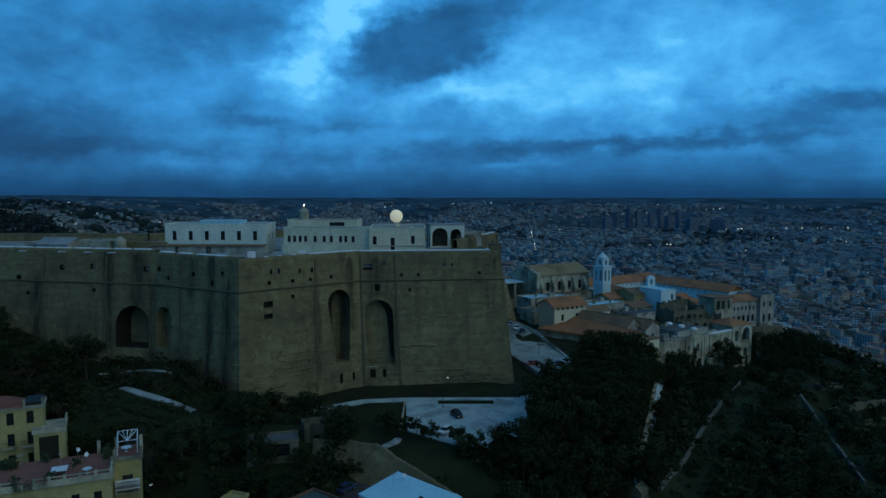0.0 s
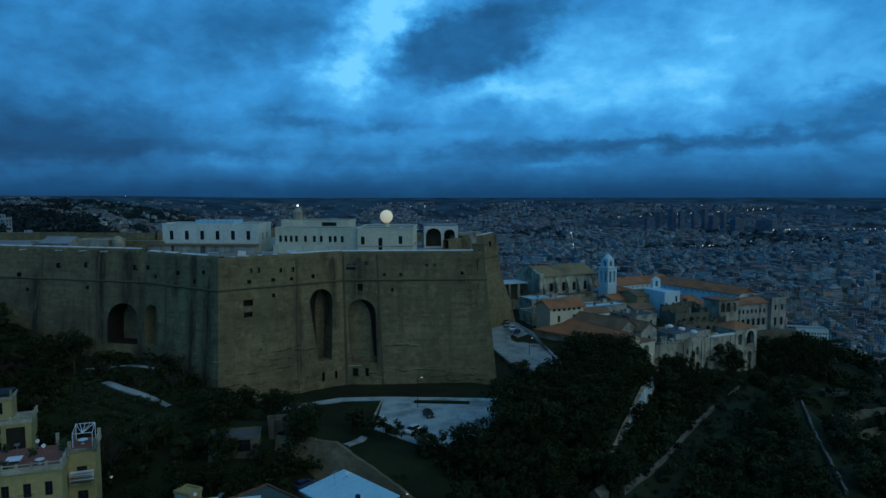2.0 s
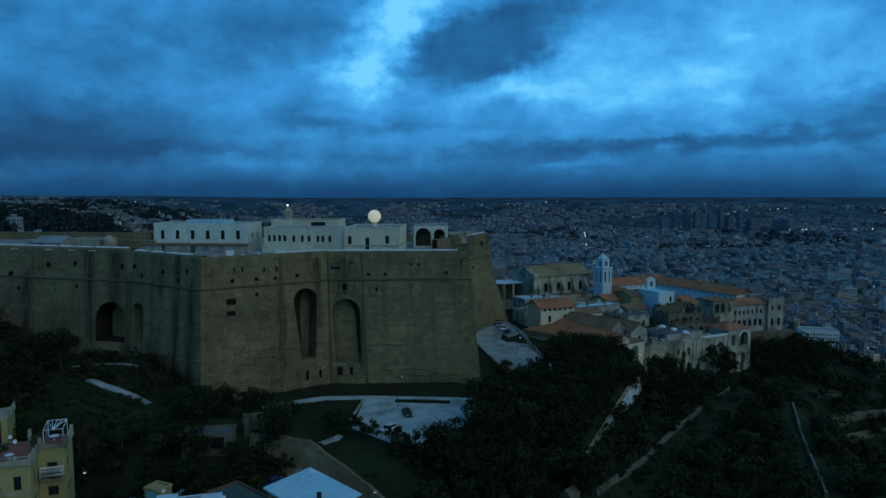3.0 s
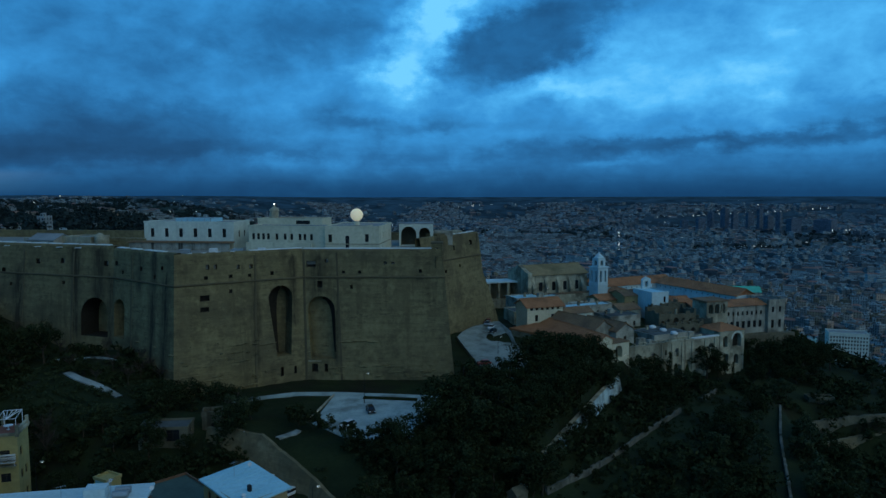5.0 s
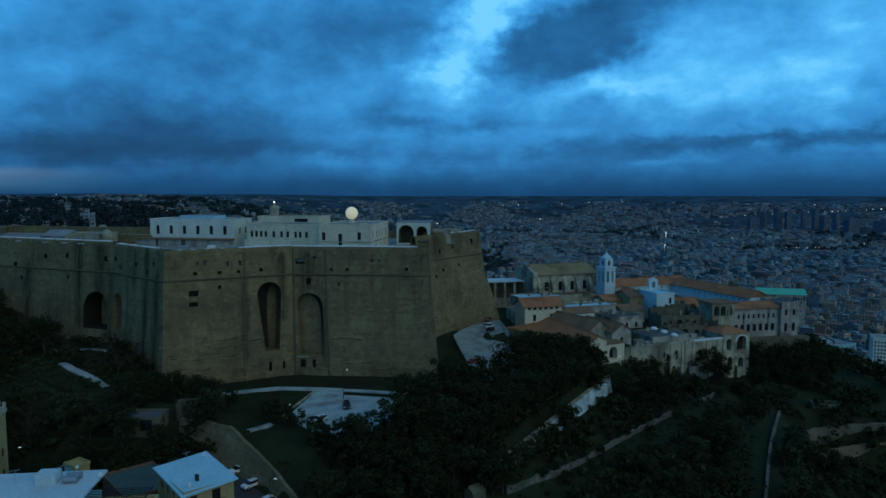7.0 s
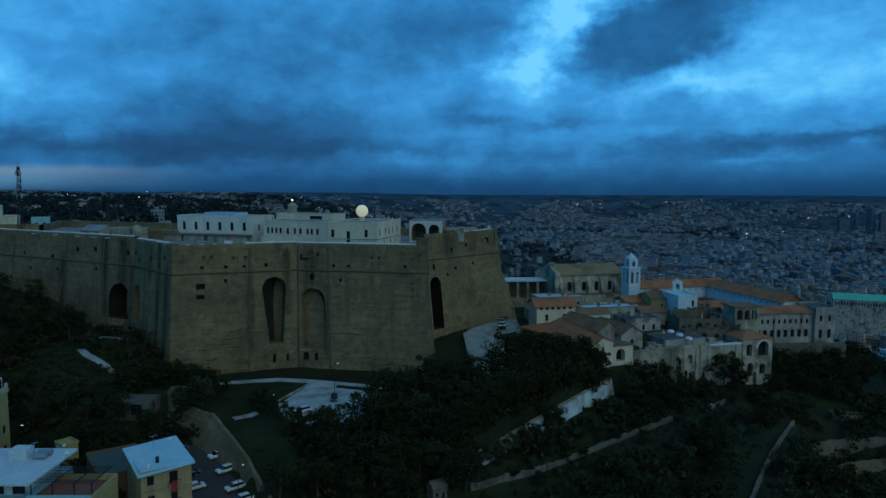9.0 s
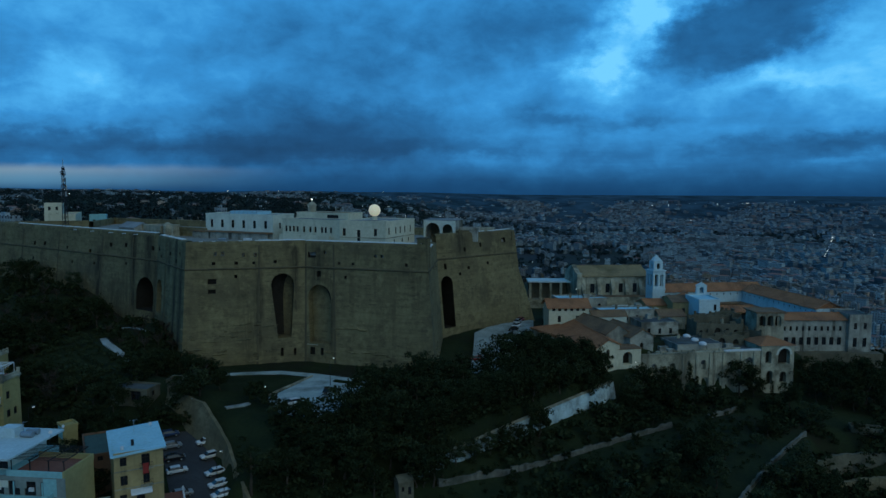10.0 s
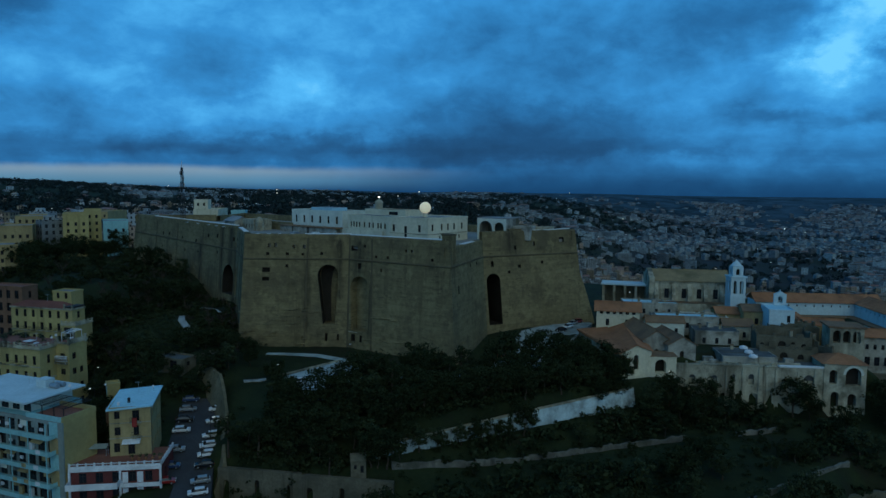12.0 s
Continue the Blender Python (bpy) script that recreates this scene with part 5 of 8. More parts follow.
for k in range(10):
    a0, a1 = math.pi * k / 10, math.pi * (k + 1) / 10
    vv = []
    for r, o in ((2.0, 0.12), (2.7, 0.12)):
        for a in (a0, a1):
            c = Vector(cpts[0]) + ct * (7.6 - r * math.cos(a)) + Vector((ct.y, -ct.x)) * o
            vv.append(ring.verts.new((c.x, c.y, 7.4 + r * math.sin(a))))
    ring.faces.new((vv[0], vv[1], vv[3], vv[2]))
part("arch_ring", ring, M_WHITE, cp, "white plaster arch ring")
pr = bmesh.new()
top = [pr.verts.new((*c, 10.3)) for c in [(103.6, 247.4), (114.4, 253.3), (108.5, 263.6), (97.9, 257.4)]]
ap = pr.verts.new((106.1, 255.4, 12.4))
for k in range(4):
    pr.faces.new((top[k], top[(k + 1) % 4], ap))
pr.faces.new(top[::-1])
part("roof", pr, M_TILE, cp)
# ruined block and the white house with the bell gable
def ruin(label, corners, z0, tops, openings):
    """A roofless ruin: walls between plan corners, each broken off in steps; openings per wall."""
    ob = thing("ruined_block", label, "ruin", group="monastery ruins")
    rr = random.Random(int(corners[0][0] * 10))
    for k in range(len(tops)):
        p, q = Vector(corners[k]), Vector(corners[(k + 1) % len(corners)])
        part("wall", arched_panel(bmesh.new(), p, q, z0, tops[k], openings.get(k, []), 0.55, 0.7), (M_RUBBLE, M_SHADESTONE), ob)
        length, rot = (q - p).length, math.degrees(math.atan2(q.y - p.y, q.x - p.x))
        u = 0.0
        while u < length - 0.5:
            w, h = rr.uniform(0.5, 2.2), rr.choice((0.0, 0.25, 0.5, 0.9, 1.4))
            if h:
                part("broken_top", bx(u, min(length, u + w), 0.04, 0.62, -0.1, h, m=pose(p.x, p.y, tops[k], 0, 0, rot)), M_RUBBLE, ob)
            u += w
    return ob


ruin("roofless ivy-stained stone block with empty openings", [(84.6, 253.0), (98.4, 259.6), (94.6, 267.4), (80.8, 260.8)], 5.0, [14.6, 15.4, 16.0, 15.0],
     {0: [(0.9, 2.3, 9.4, 12.6), (3.4, 4.4, 10.6, 13.0), (6.0, 8.2, 8.8, 13.4), (9.6, 10.8, 10.4, 13.2), (12.4, 13.8, 9.2, 12.8)], 1: [(1.2, 2.6, 10.4, 13.4), (5.0, 6.4, 10.4, 13.4)]})
ruin("low broken stone range with arched cellar openings", [(86.5, 249.6), (100.6, 256.6), (99.2, 259.2), (85.1, 252.2)], 5.0, [11.4, 11.0, 11.8, 11.2],
     {0: [(1.6, 3.6, 8.8, 10.6), (5.6, 7.8, 8.8, 10.8), (10.4, 12.2, 8.8, 10.4)]})
ruin("broken stone stair wall stepping down to the terrace", [(94.0, 264.2), (104.0, 258.2), (104.4, 258.9), (94.4, 264.9)], 5.0, [12.6, 12.0, 12.2, 12.8], {0: [(2.0, 3.4, 8.4, 11.0), (7.0, 8.4, 8.4, 10.6)]})
ruin("low stone range with a broken parapet", [(84.5, 266.6), (97.6, 272.8), (94.6, 279.0), (81.6, 272.8)], 6.0, [15.6, 15.2, 15.6, 15.8], {0: [(1.5, 2.7, 11.5, 14.0), (5.0, 6.2, 11.5, 14.0), (9.0, 10.6, 11.2, 14.2)]})
wb = block("bell_house", "white-plastered house with one small dark window below a bell gable", 84.8, 274.4, 27, 7.4, 12, 8, 20.2, M_WHITEWASH, M_PALEROOF,
           {"S": [(5.2, 6.2, 8.6, 10.8)], "E": [(6, 7, 7.4, 9.6)]})
bell = thing("bell_gable", "small white bell gable with an open arch and pediment", "bell gable", pose(83.9, 280.4, 20.2, 0, 0, 27))
part("wall", arched_panel(bmesh.new(), (-1.9, -0.5), (1.9, -0.5), 0, 3.6, [(1.1, 2.7, 0.8, 3.1)], 1.0, 1.0), (M_WHITEWASH, M_SHADESTONE), bell)
part("pediment", gable_end(pose(0, 0, 0), 4.2, -0.6, 3.6, 1.1, 1.2), M_WHITEWASH, bell)
part("finial", lathe(bmesh.new(), ((0.12, 4.6), (0.2, 4.9), (0.05, 5.2)), 8), M_WHITEWASH, bell)
block("ochre_house", "ochre low house with a worn tiled roof in the monastery", 76.5, 279.5, 27, 9, 11, 8, 18.2, M_OCHRE, M_TILEOLD, {"S": [(3.5, 4.6, 6, 8)]}, "gable", 1.4)
lg = thing("loggia", "stone loggia with three open arches and tiled roof", "building")
LQ = [(102.6, 261.4), (110.8, 265.4), (107.3, 272.6), (99.1, 268.6)]
for k in range(4):
    part("wall", arched_panel(bmesh.new(), LQ[k], LQ[(k + 1) % 4], 4, 18.2, [(0.9, 2.9, 13.8, 17.4), (3.55, 5.55, 13.8, 17.4), (6.2, 8.2, 13.8, 17.4)] if k == 0 else [(1.0, 2.8, 13.8, 17.4), (4.6, 6.4, 13.8, 17.4)] if k == 1 else [], 1.8), (M_LIGHTSTONE, M_SHADESTONE), lg)
part("roof", prism(bmesh.new(), [(102.3, 260.7), (111.6, 265.2), (107.6, 273.3), (98.3, 268.8)], 18.2, 18.7), M_TILEOLD, lg)
# the great cloister: four wings under terracotta roofs round a court
CL = pose(131.4, 289.3, 0, 0, 0, 24.8)


def wing(label, x, y, w, d, z0, eave, mat, sides, along, rise=2.2):
    c = CL @ Vector((x, y, 0))
    return block("cloister_wing", label, c.x, c.y, 24.8, w, d, z0, eave, mat, M_TILE, sides, "gable", rise, 0.7, along, group="cloister wings", base=8)


wing("grey cloister wing with two rows of windows and terracotta roof", -16.5, 4.5, 33, 9, 0, 13.6, M_GREYSTONE,
     {"S": rows_of(11, 8, 32, [9.6], 0.9, 1.6) + rows_of(9, 8, 32, [4.6], 1.5, 2.7)}, "x", 1.5)
for x, y, w, d, holes, along in ((113.9, 319.0, 10, 46, {"W": rows_of(14, 1, 45, [11.6], 0.6, 0.7)}, "y"), (83.3, 332.5, 46, 10, {"S": rows_of(14, 1, 45, [11.6], 0.6, 0.7)}, "x")):
    cw = block("cloister_wing", "cloister wing with white inner wall and terracotta roof", x, y, 33.7, w, d, 2, 15.4, M_WHITEWASH, M_TILE, holes, "gable", 2.4, 0.6, along, group="cloister wings", base=8)
    for q in cw.children:
        if q.name.startswith("gable"):
            q.data.materials[0] = M_TILE
court = thing("court_arcade", "low tiled arcade along the cloister court", "arcade")
u_, v_ = Vector((0.832, 0.555)), Vector((-0.555, 0.832))
cb = Vector((96.9, 335.5))
part("wall", arched_panel(bmesh.new(), cb - u_ * 34 - v_ * 3.4, cb - u_ * 3.4 - v_ * 3.4, 4, 10.0, [(0.8 + 3 * k, 3.0 + 3 * k, 5, 9.4) for k in range(10)], 0.9), (M_WHITE, M_SHADESTONE), court)
part("wall", arched_panel(bmesh.new(), cb - u_ * 3.4 - v_ * 3.4, cb - u_ * 3.4 - v_ * 40, 4, 10.0, [(0.8 + 3 * k, 3.0 + 3 * k, 5, 9.4) for k in range(12)], 0.9), (M_WHITE, M_SHADESTONE), court)
for a, b, c, e in ((cb - u_ * 35 - v_ * 3.8, cb - u_ * 3.8 - v_ * 3.8, cb - v_ * 0.05, cb - u_ * 35 - v_ * 0.05), (cb - u_ * 3.8 - v_ * 41, cb - u_ * 0.05 - v_ * 41, cb - u_ * 0.05, cb - u_ * 3.8 - v_ * 3.8)):
    part("roof", prism(bmesh.new(), [tuple(a), tuple(b), tuple(c), tuple(e)], 10.0, 10.5), M_TILEOLD, court)
wing("cloister wing with white inner wall and terracotta roof", -41, 27, 9, 36, 2, 14.0, M_LIGHTSTONE, {}, "y")
c = CL @ Vector((4.0, 4.5, 0))
block("end_pavilion", "tall grey end pavilion of the cloister with two rows of openings", c.x, c.y, 24.8, 7.8, 12, -2, 15.0, M_GREYSTONE, M_DARKFELT,
      {"S": rows_of(2, 0.5, 7.3, [12.4], 1.1, 2.2) + rows_of(2, 0.5, 7.3, [6.2], 1.4, 3.2), "E": rows_of(2, 1, 11, [12.4], 1.1, 2.2)}, base=10, rim=0.6)
sub = thing("retaining_arcade", "tall pale retaining wall with blind arches below the cloister", "wall")
s0, s1 = CL @ Vector((-30, -2.5, 0)), CL @ Vector((11, -4.0, 0))
part("wall", arched_panel(bmesh.new(), s0.xy, s1.xy, -14, 2.4, [(4 + 6.2 * k, 7.6 + 6.2 * k, -8, -1.0) for k in range(6)], 1.4, 4.0), (M_RUBBLE, M_SHADESTONE), sub)
# the church with its buttresses, and the bell tower
ch = block("church", "tall weathered church nave with buttresses and brown tiled roof", 47.0, 297.0, 31, 27, 15, 6, 24.2, M_LIGHTSTONE, M_TILEOLIVE,
           {"S": [(u, u + 1.7, 11.6, 15.2) for u in (3.8, 10.0, 15.4, 21.2)]}, "gable", 3.2, 0.6, "x", base=4)
for u in (-12.8, -6.6, -0.9, 4.8, 10.6):
    bt = bmesh.new()
    box(bt, u - 0.7, u + 0.7, -9.6, -7.5, -2, 13.0)
    vv = [bt.verts.new(k) for k in ((u - 0.7, -9.6, 13.0), (u + 0.7, -9.6, 13.0), (u + 0.7, -7.5, 17.0), (u - 0.7, -7.5, 17.0), (u - 0.7, -7.5, 13.0), (u + 0.7, -7.5, 13.0))]
    for f in ((0, 1, 2, 3), (0, 3, 4), (1, 5, 2)):
        bt.faces.new([vv[k] for k in f])
    part("buttress", bt, M_LIGHTSTONE, ch)
part("west_front", bx(-15.4, -13.4, -8.4, 8.4, -2, 19.4), M_LIGHTSTONE, ch)
part("west_pediment", gable_end(pose(-14.4, 0, 0, 0, 0, 90), 13.0, -0.9, 19.4, 2.6, 1.8), M_LIGHTSTONE, ch)
part("side_chapel", bx(-13.5, 13.5, -12.6, -9.6, -2, 10.6), M_LIGHTSTONE, ch)
part("chapel_roof", bx(-13.7, 13.7, -12.8, -9.5, 10.6, 10.9), M_TILEOLD, ch)
tower = thing("bell_tower", "white bell tower with open arched belfry and small cupola", "tower", pose(66.6, 290.4, 0, 0, 0, 38) @ Matrix.Diagonal((1.15, 1.15, 1.0, 1)))
for k in range(4):
    tm2 = pose(0, 0, 0, 0, 0, 90 * k)
    p0, p1 = (tm2 @ Vector((-2.25, -2.25, 0))).xy, (tm2 @ Vector((2.25, -2.25, 0))).xy
    part("wall", arched_panel(bmesh.new(), p0, p1, 4, 27.4, [(0.7, 1.8, 21.4, 26.0), (2.7, 3.8, 21.4, 26.0)], 1.1), (M_WHITEWASH, M_SHADESTONE), tower)
    p0, p1 = (tm2 @ Vector((-1.6, -1.6, 0))).xy, (tm2 @ Vector((1.6, -1.6, 0))).xy
    part("upper_wall", arched_panel(bmesh.new(), p0, p1, 27.4, 31.0, [(1.0, 2.2, 28.0, 30.2)], 0.7), (M_WHITEWASH, M_SHADESTONE), tower)
part("cornice", bx(-2.55, 2.55, -2.55, 2.55, 27.2, 27.6), M_WHITEWASH, tower)
part("band", bx(-2.4, 2.4, -2.4, 2.4, 20.0, 20.4), M_WHITEWASH, tower)
part("cupola", lathe(bmesh.new(), ((1.8, 31.0), (1.8, 31.25), (1.4, 31.6), (1.05, 32.2), (0.45, 32.7), (0.25, 33.2), (0.0, 33.5)), 14), M_WHITEWASH, tower)
# lower ranges between them
for x, y, w, d, z1, mt, rf, kind, rot in ((70.5, 281.5, 16, 9, 16.2, M_OCHRE, M_TILE, "gable", 31), (59.5, 262.5, 20, 6, 16.2, M_GREYSTONE, M_PALEROOF, "flat", 31), (40.0, 277.5, 19, 9, 16.8, M_GREYSTONE, M_PALEROOF, "flat", 31),
                                          (70.5, 257.0, 13, 10, 14.0, M_GREYSTONE, M_DARKFELT, "flat", 31), (62, 272, 14, 8, 15.2, M_WHITE, M_DARKFELT, "flat", 31), (55, 255, 12, 6, 15.0, M_WHITE, M_TILEOLD, "gable", 31),
                                          (74, 268, 9, 9, 14.6, M_LIGHTSTONE, M_TILEOLD, "gable", 27), (52, 268, 13, 8, 14.6, M_GREYSTONE, M_DARKFELT, "flat", 31), (36, 262, 10, 10, 14.0, M_LIGHTSTONE, M_DARKFELT, "flat", 25),
                                          (95, 287, 13, 8, 14.6, M_OCHRE, M_TILE, "gable", 24.8), (80, 246, 7, 7, 10.4, M_RUBBLE, M_DARKFELT, "flat", 34)):
    block("monastery_range", "weathered low range of monastery buildings", x, y, rot, w, d, 6, z1, mt, rf, {"S": rows_of(max(2, int(w / 4)), 0.8, w - 0.8, [z1 - 6 - 3.6], 1.0, 1.8)}, kind, 1.5, group="monastery ranges", base=2)
por = thing("portico", "flat-roofed portico with dark openings between pale piers", "building", pose(27.5, 291, 0, 0, 0, 22))
part("roof", bx(-12, 10, -4, 5, 20.6, 21.2), M_WHITEROOF, por)
# back wall coloured dark to give the portico a shaded inside
part("back_wall", bx(-11.6, 9.6, 1.0, 4.6, 6, 20.6), M_RUBBLE, por)
part("podium", bx(-11.8, 9.8, -3.8, 1.0, 4, 13.6), M_LIGHTSTONE, por)
for k in range(6):
    part("pier", bx(-11.4 + 4.1 * k, -10.5 + 4.1 * k, -3.6, -2.6, 13.6, 20.6), M_LIGHTSTONE, por)


# chimneys, service boxes and low roof walls on the monastery's flat roofs
def chimney(x, y, z, h, rot):
    ob = thing("chimney", "small weathered plaster chimney with a tiled cap", "chimney", pose(x, y, z, 0, 0, rot), group="monastery chimneys")
    part("chimney_shaft", bx(-0.4, 0.4, -0.3, 0.3, -0.6, h), M_LIGHTSTONE, ob)
    part("cap", bx(-0.55, 0.55, -0.45, 0.45, h, h + 0.18), M_TILEOLD, ob)


for x, y, z, h in ((57.0, 261.2, 16.3, 1.3), (64.0, 265.0, 16.3, 1.0), (37.0, 275.5, 16.9, 1.4), (45.0, 280.0, 16.9, 1.0), (72.0, 258.5, 14.1, 1.2), (60.0, 271.0, 15.3, 1.2), (50.0, 267.0, 14.7, 1.1),
                   (54.5, 269.5, 14.7, 0.9), (34.5, 261.0, 14.1, 1.2), (79.5, 246.5, 10.8, 1.2), (92.0, 262.0, 14.3, 1.3), (98.0, 264.0, 14.3, 0.9), (101.0, 268.5, 12.5, 1.1), (66.5, 256.0, 14.1, 0.9)):
    chimney(x, y, z, h, 31)
for x, y, z, w in ((90, 246, 8.4, 3.2), (94.5, 249.5, 8.4, 2.4), (76, 236.5, 8.4, 2.8), (78.5, 233.8, 8.4, 2.0), (68.5, 259.5, 14.1, 1.8), (43.0, 276.0, 16.9, 2.2), (62.5, 274.0, 15.3, 2.0)):
    solo("roof_box", bx(-w / 2, w / 2, -0.8, 0.8, -0.2, 1.5), M_GREYSTONE, "low plaster roof hut on the monastery terrace", "roof hut", pose(x, y, z, 0, 0, 34), group="roof huts on the monastery")
for x0, y0, x1, y1, z in ((74.5, 231.0, 84.0, 237.6, 8.3), (86.5, 240.0, 98.0, 248.0, 8.3), (88.0, 254.5, 98.5, 259.0, 8.3)):
    ln = math.hypot(x1 - x0, y1 - y0)
    solo("terrace_parapet", bx(0, ln, -0.2, 0.2, -0.3, 1.0), M_LIGHTSTONE, "low stained parapet across the monastery roof terrace", "parapet", pose(x0, y0, z, 0, 0, math.degrees(math.atan2(y1 - y0, x1 - x0))), group="terrace parapets")


# ---- the houses on the near western slope ----
def balustrade(parent, a, b, z, mat, step=1.6, post=0.32, h=1.0, rail=True):
    """Posts with a rail between two plan points."""
    a, b = Vector(a), Vector(b)
    n = max(1, round((b - a).length / step))
    rot = math.degrees(math.atan2(b.y - a.y, b.x - a.x))
    for k in range(n + 1):
        c = a.lerp(b, k / n)
        part("post", bx(-post / 2, post / 2, -post / 2, post / 2, 0, h + 0.15), mat, parent, m=pose(c.x, c.y, z, 0, 0, rot))
    if rail:
        part("rail", bx(0, (b - a).length, -0.1, 0.1, h - 0.12, h), mat, parent, m=pose(a.x, a.y, z, 0, 0, rot))
        part("low_wall", bx(0, (b - a).length, -0.07, 0.07, 0, 0.5), mat, parent, m=pose(a.x, a.y, z, 0, 0, rot))


def balcony(parent, m, w, depth=1.3, mat=None, solid=False, h=1.0):
    """m: the foot of the wall where it begins, u along, outside to -y."""
    slab = part("balcony", bx(0, w, -depth, 0.0, -0.18, 0.0), mat or M_LIGHTSTONE, parent, m=m)
    if solid:
        bm = bmesh.new()
        box(bm, 0, w, -depth, -depth + 0.1, 0, h)
        box(bm, 0, 0.1, -depth + 0.1, 0, 0, h)
        box(bm, w - 0.1, w, -depth + 0.1, 0, 0, h)
        part("front", bm, mat or M_LIGHTSTONE, slab)
    else:
        bm = bmesh.new()
        for k in range(int(w / 0.22) + 1):
            box(bm, k * 0.22, k * 0.22 + 0.03, -depth, -depth + 0.03, 0, h)
        box(bm, 0, w, -depth - 0.02, -depth + 0.05, h, h + 0.06)
        part("railing", bm, M_IRON, slab)


def awning(parent, m, w, mat):
    bm = bmesh.new()
    vv = [bm.verts.new(k) for k in ((0, 0, 0), (w, 0, 0), (w, -1.4, -0.6), (0, -1.4, -0.6), (0, 0, 0.08), (w, 0, 0.08), (w, -1.4, -0.52), (0, -1.4, -0.52))]
    for f in ((0, 1, 2, 3), (7, 6, 5, 4), (0, 4, 5, 1), (1, 5, 6, 2), (2, 6, 7, 3), (3, 7, 4, 0)):
        bm.faces.new([vv[k] for k in f])
    part("awning", bm, mat, parent, m=m)


def antenna(x, y, z, h=2.4):
    ob = thing("aerial", "thin metal television aerial on a roof", "aerial", pose(x, y, z, 0, 0, (x * 37) % 180), group="roof aerials")
    part("mast", tube(bmesh.new(), (0, 0, 0), (0, 0, h), 0.035, n=5), M_STEEL, ob)
    part("boom", tube(bmesh.new(), (-0.7, 0, h - 0.1), (0.7, 0, h - 0.1), 0.025, n=5), M_STEEL, ob)
    for k in range(5):
        part("element", tube(bmesh.new(), (-0.6 + 0.3 * k, -0.4, h - 0.1), (-0.6 + 0.3 * k, 0.4, h - 0.1), 0.015, n=4), M_STEEL, ob)


def dish(x, y, z, rot):
    ob = thing("satellite_dish", "white satellite dish on a short post", "satellite dish", pose(x, y, z, 0, 0, rot), group="satellite dishes")
    part("post", tube(bmesh.new(), (0, 0, 0), (0, 0, 0.9), 0.04, n=6), M_STEEL, ob)
    d = bmesh.new()
    m = pose(0, -0.15, 1.1, 65, 0, 0)
    rings = [[d.verts.new(m @ Vector((r * math.cos(a), r * math.sin(a), 0.6 * r * r + o))) for a in [2 * math.pi * i / 14 for i in range(14)]] for r, o in ((0.04, 0), (0.2, 0), (0.34, 0), (0.34, -0.03), (0.04, -0.03))]
    for a, b in zip(rings, rings[1:]):
        for i in range(14):
            d.faces.new((a[i], a[(i + 1) % 14], b[(i + 1) % 14], b[i]))
    part("bowl", d, M_WHITEPAINT, ob)


# three-storey house under the pale sheet roof
house = thing("corner_house", "ochre three-storey house with a pale blue sheet roof", "house", pose(-5.2, 106.3, 0.8, 0, 0, -37.7))
HE = [(1.0, 2.1, 8.2, 9.8), (4.6, 6.0, 7.6, 9.9), (1.0, 2.2, 4.6, 6.4), (4.8, 5.9, 4.4, 6.6), (0.8, 2.0, 0.9, 2.9), (3.6, 5.0, 0.3, 2.8)]
walls(house, 12.2, 8.3, 10.8, M_OCHRE, {"E": HE, "S": rows_of(4, 0.6, 11.6, [1.2, 4.6, 8.0], 1.0, 1.6), "N": rows_of(4, 0.6, 11.6, [1.2, 4.6, 8.0], 1.0, 1.6)}, M_SHUTTER, base=8)
rb = bmesh.new()
box(rb, -6.7, 6.7, -4.7, 4.7, 10.75, 11.0)
for v in rb.verts:
    v.co.z += 0.06 * v.co.y - 0.05 * v.co.x
roof = part("roof", rb, M_PALEROOF, house, "pale blue flat sheet roof")
for k in range(1, 8):
    sm = bmesh.new()
    box(sm, -6.6 + 1.67 * k, -6.54 + 1.67 * k, -4.65, 4.65, 11.0, 11.06)
    for v in sm.verts:
        v.co.z += 0.06 * v.co.y - 0.05 * v.co.x
    part("seam", sm, M_PALEROOF, roof)
part("flue", bx(2.6, 3.2, -1.0, -0.5, 10.7, 11.8), M_IRON, house)
part("vent", lathe(bmesh.new(), ((0.3, 0), (0.3, 0.5), (0.4, 0.55), (0.0, 0.8)), 10, (4.3, -2.6, 10.7)), M_WHITEPAINT, house)
EM = pose(6.1, -4.15, 0, 0, 0, 90)
balcony(house, EM @ pose(4.2, 0, 7.5), 2.3, 0.9)
balcony(house, EM @ pose(4.4, 0, 4.3), 2.0, 0.9)
part("hanging_rug", bx(4.7, 5.7, -0.98, -0.93, 6.6, 8.5, m=EM), M_REDCLOTH, house, "red rug hung over the railing")
awning(house, EM @ pose(2.6, 0, 3.6), 3.6, M_WHITEPAINT)
part("string_course", bx(6.1, 6.2, -4.2, 4.2, 7.2, 7.4), M_LIGHTSTONE, house)
part("string_course", bx(6.1, 6.2, -4.2, 4.2, 3.9, 4.1), M_LIGHTSTONE, house)

# white terrace house below it
terrace = thing("terrace_house", "white-blue house with dark red walls and a red-tiled roof terrace", "house", pose(-0.8, 101.0, -12, 0, 0, 47.5))
TS = rows_of(5, 1.0, 17.2, [9.4, 6.0], 1.5, 2.2)
# dark red is the front's own; on the east wall it stands for shade
walls(terrace, 18.2, 10, 12.6, M_DARKRED, {"S": TS, "E": rows_of(2, 1, 9, [9.4, 6.0], 1.2, 1.8)}, M_SHUTTER, base=4)
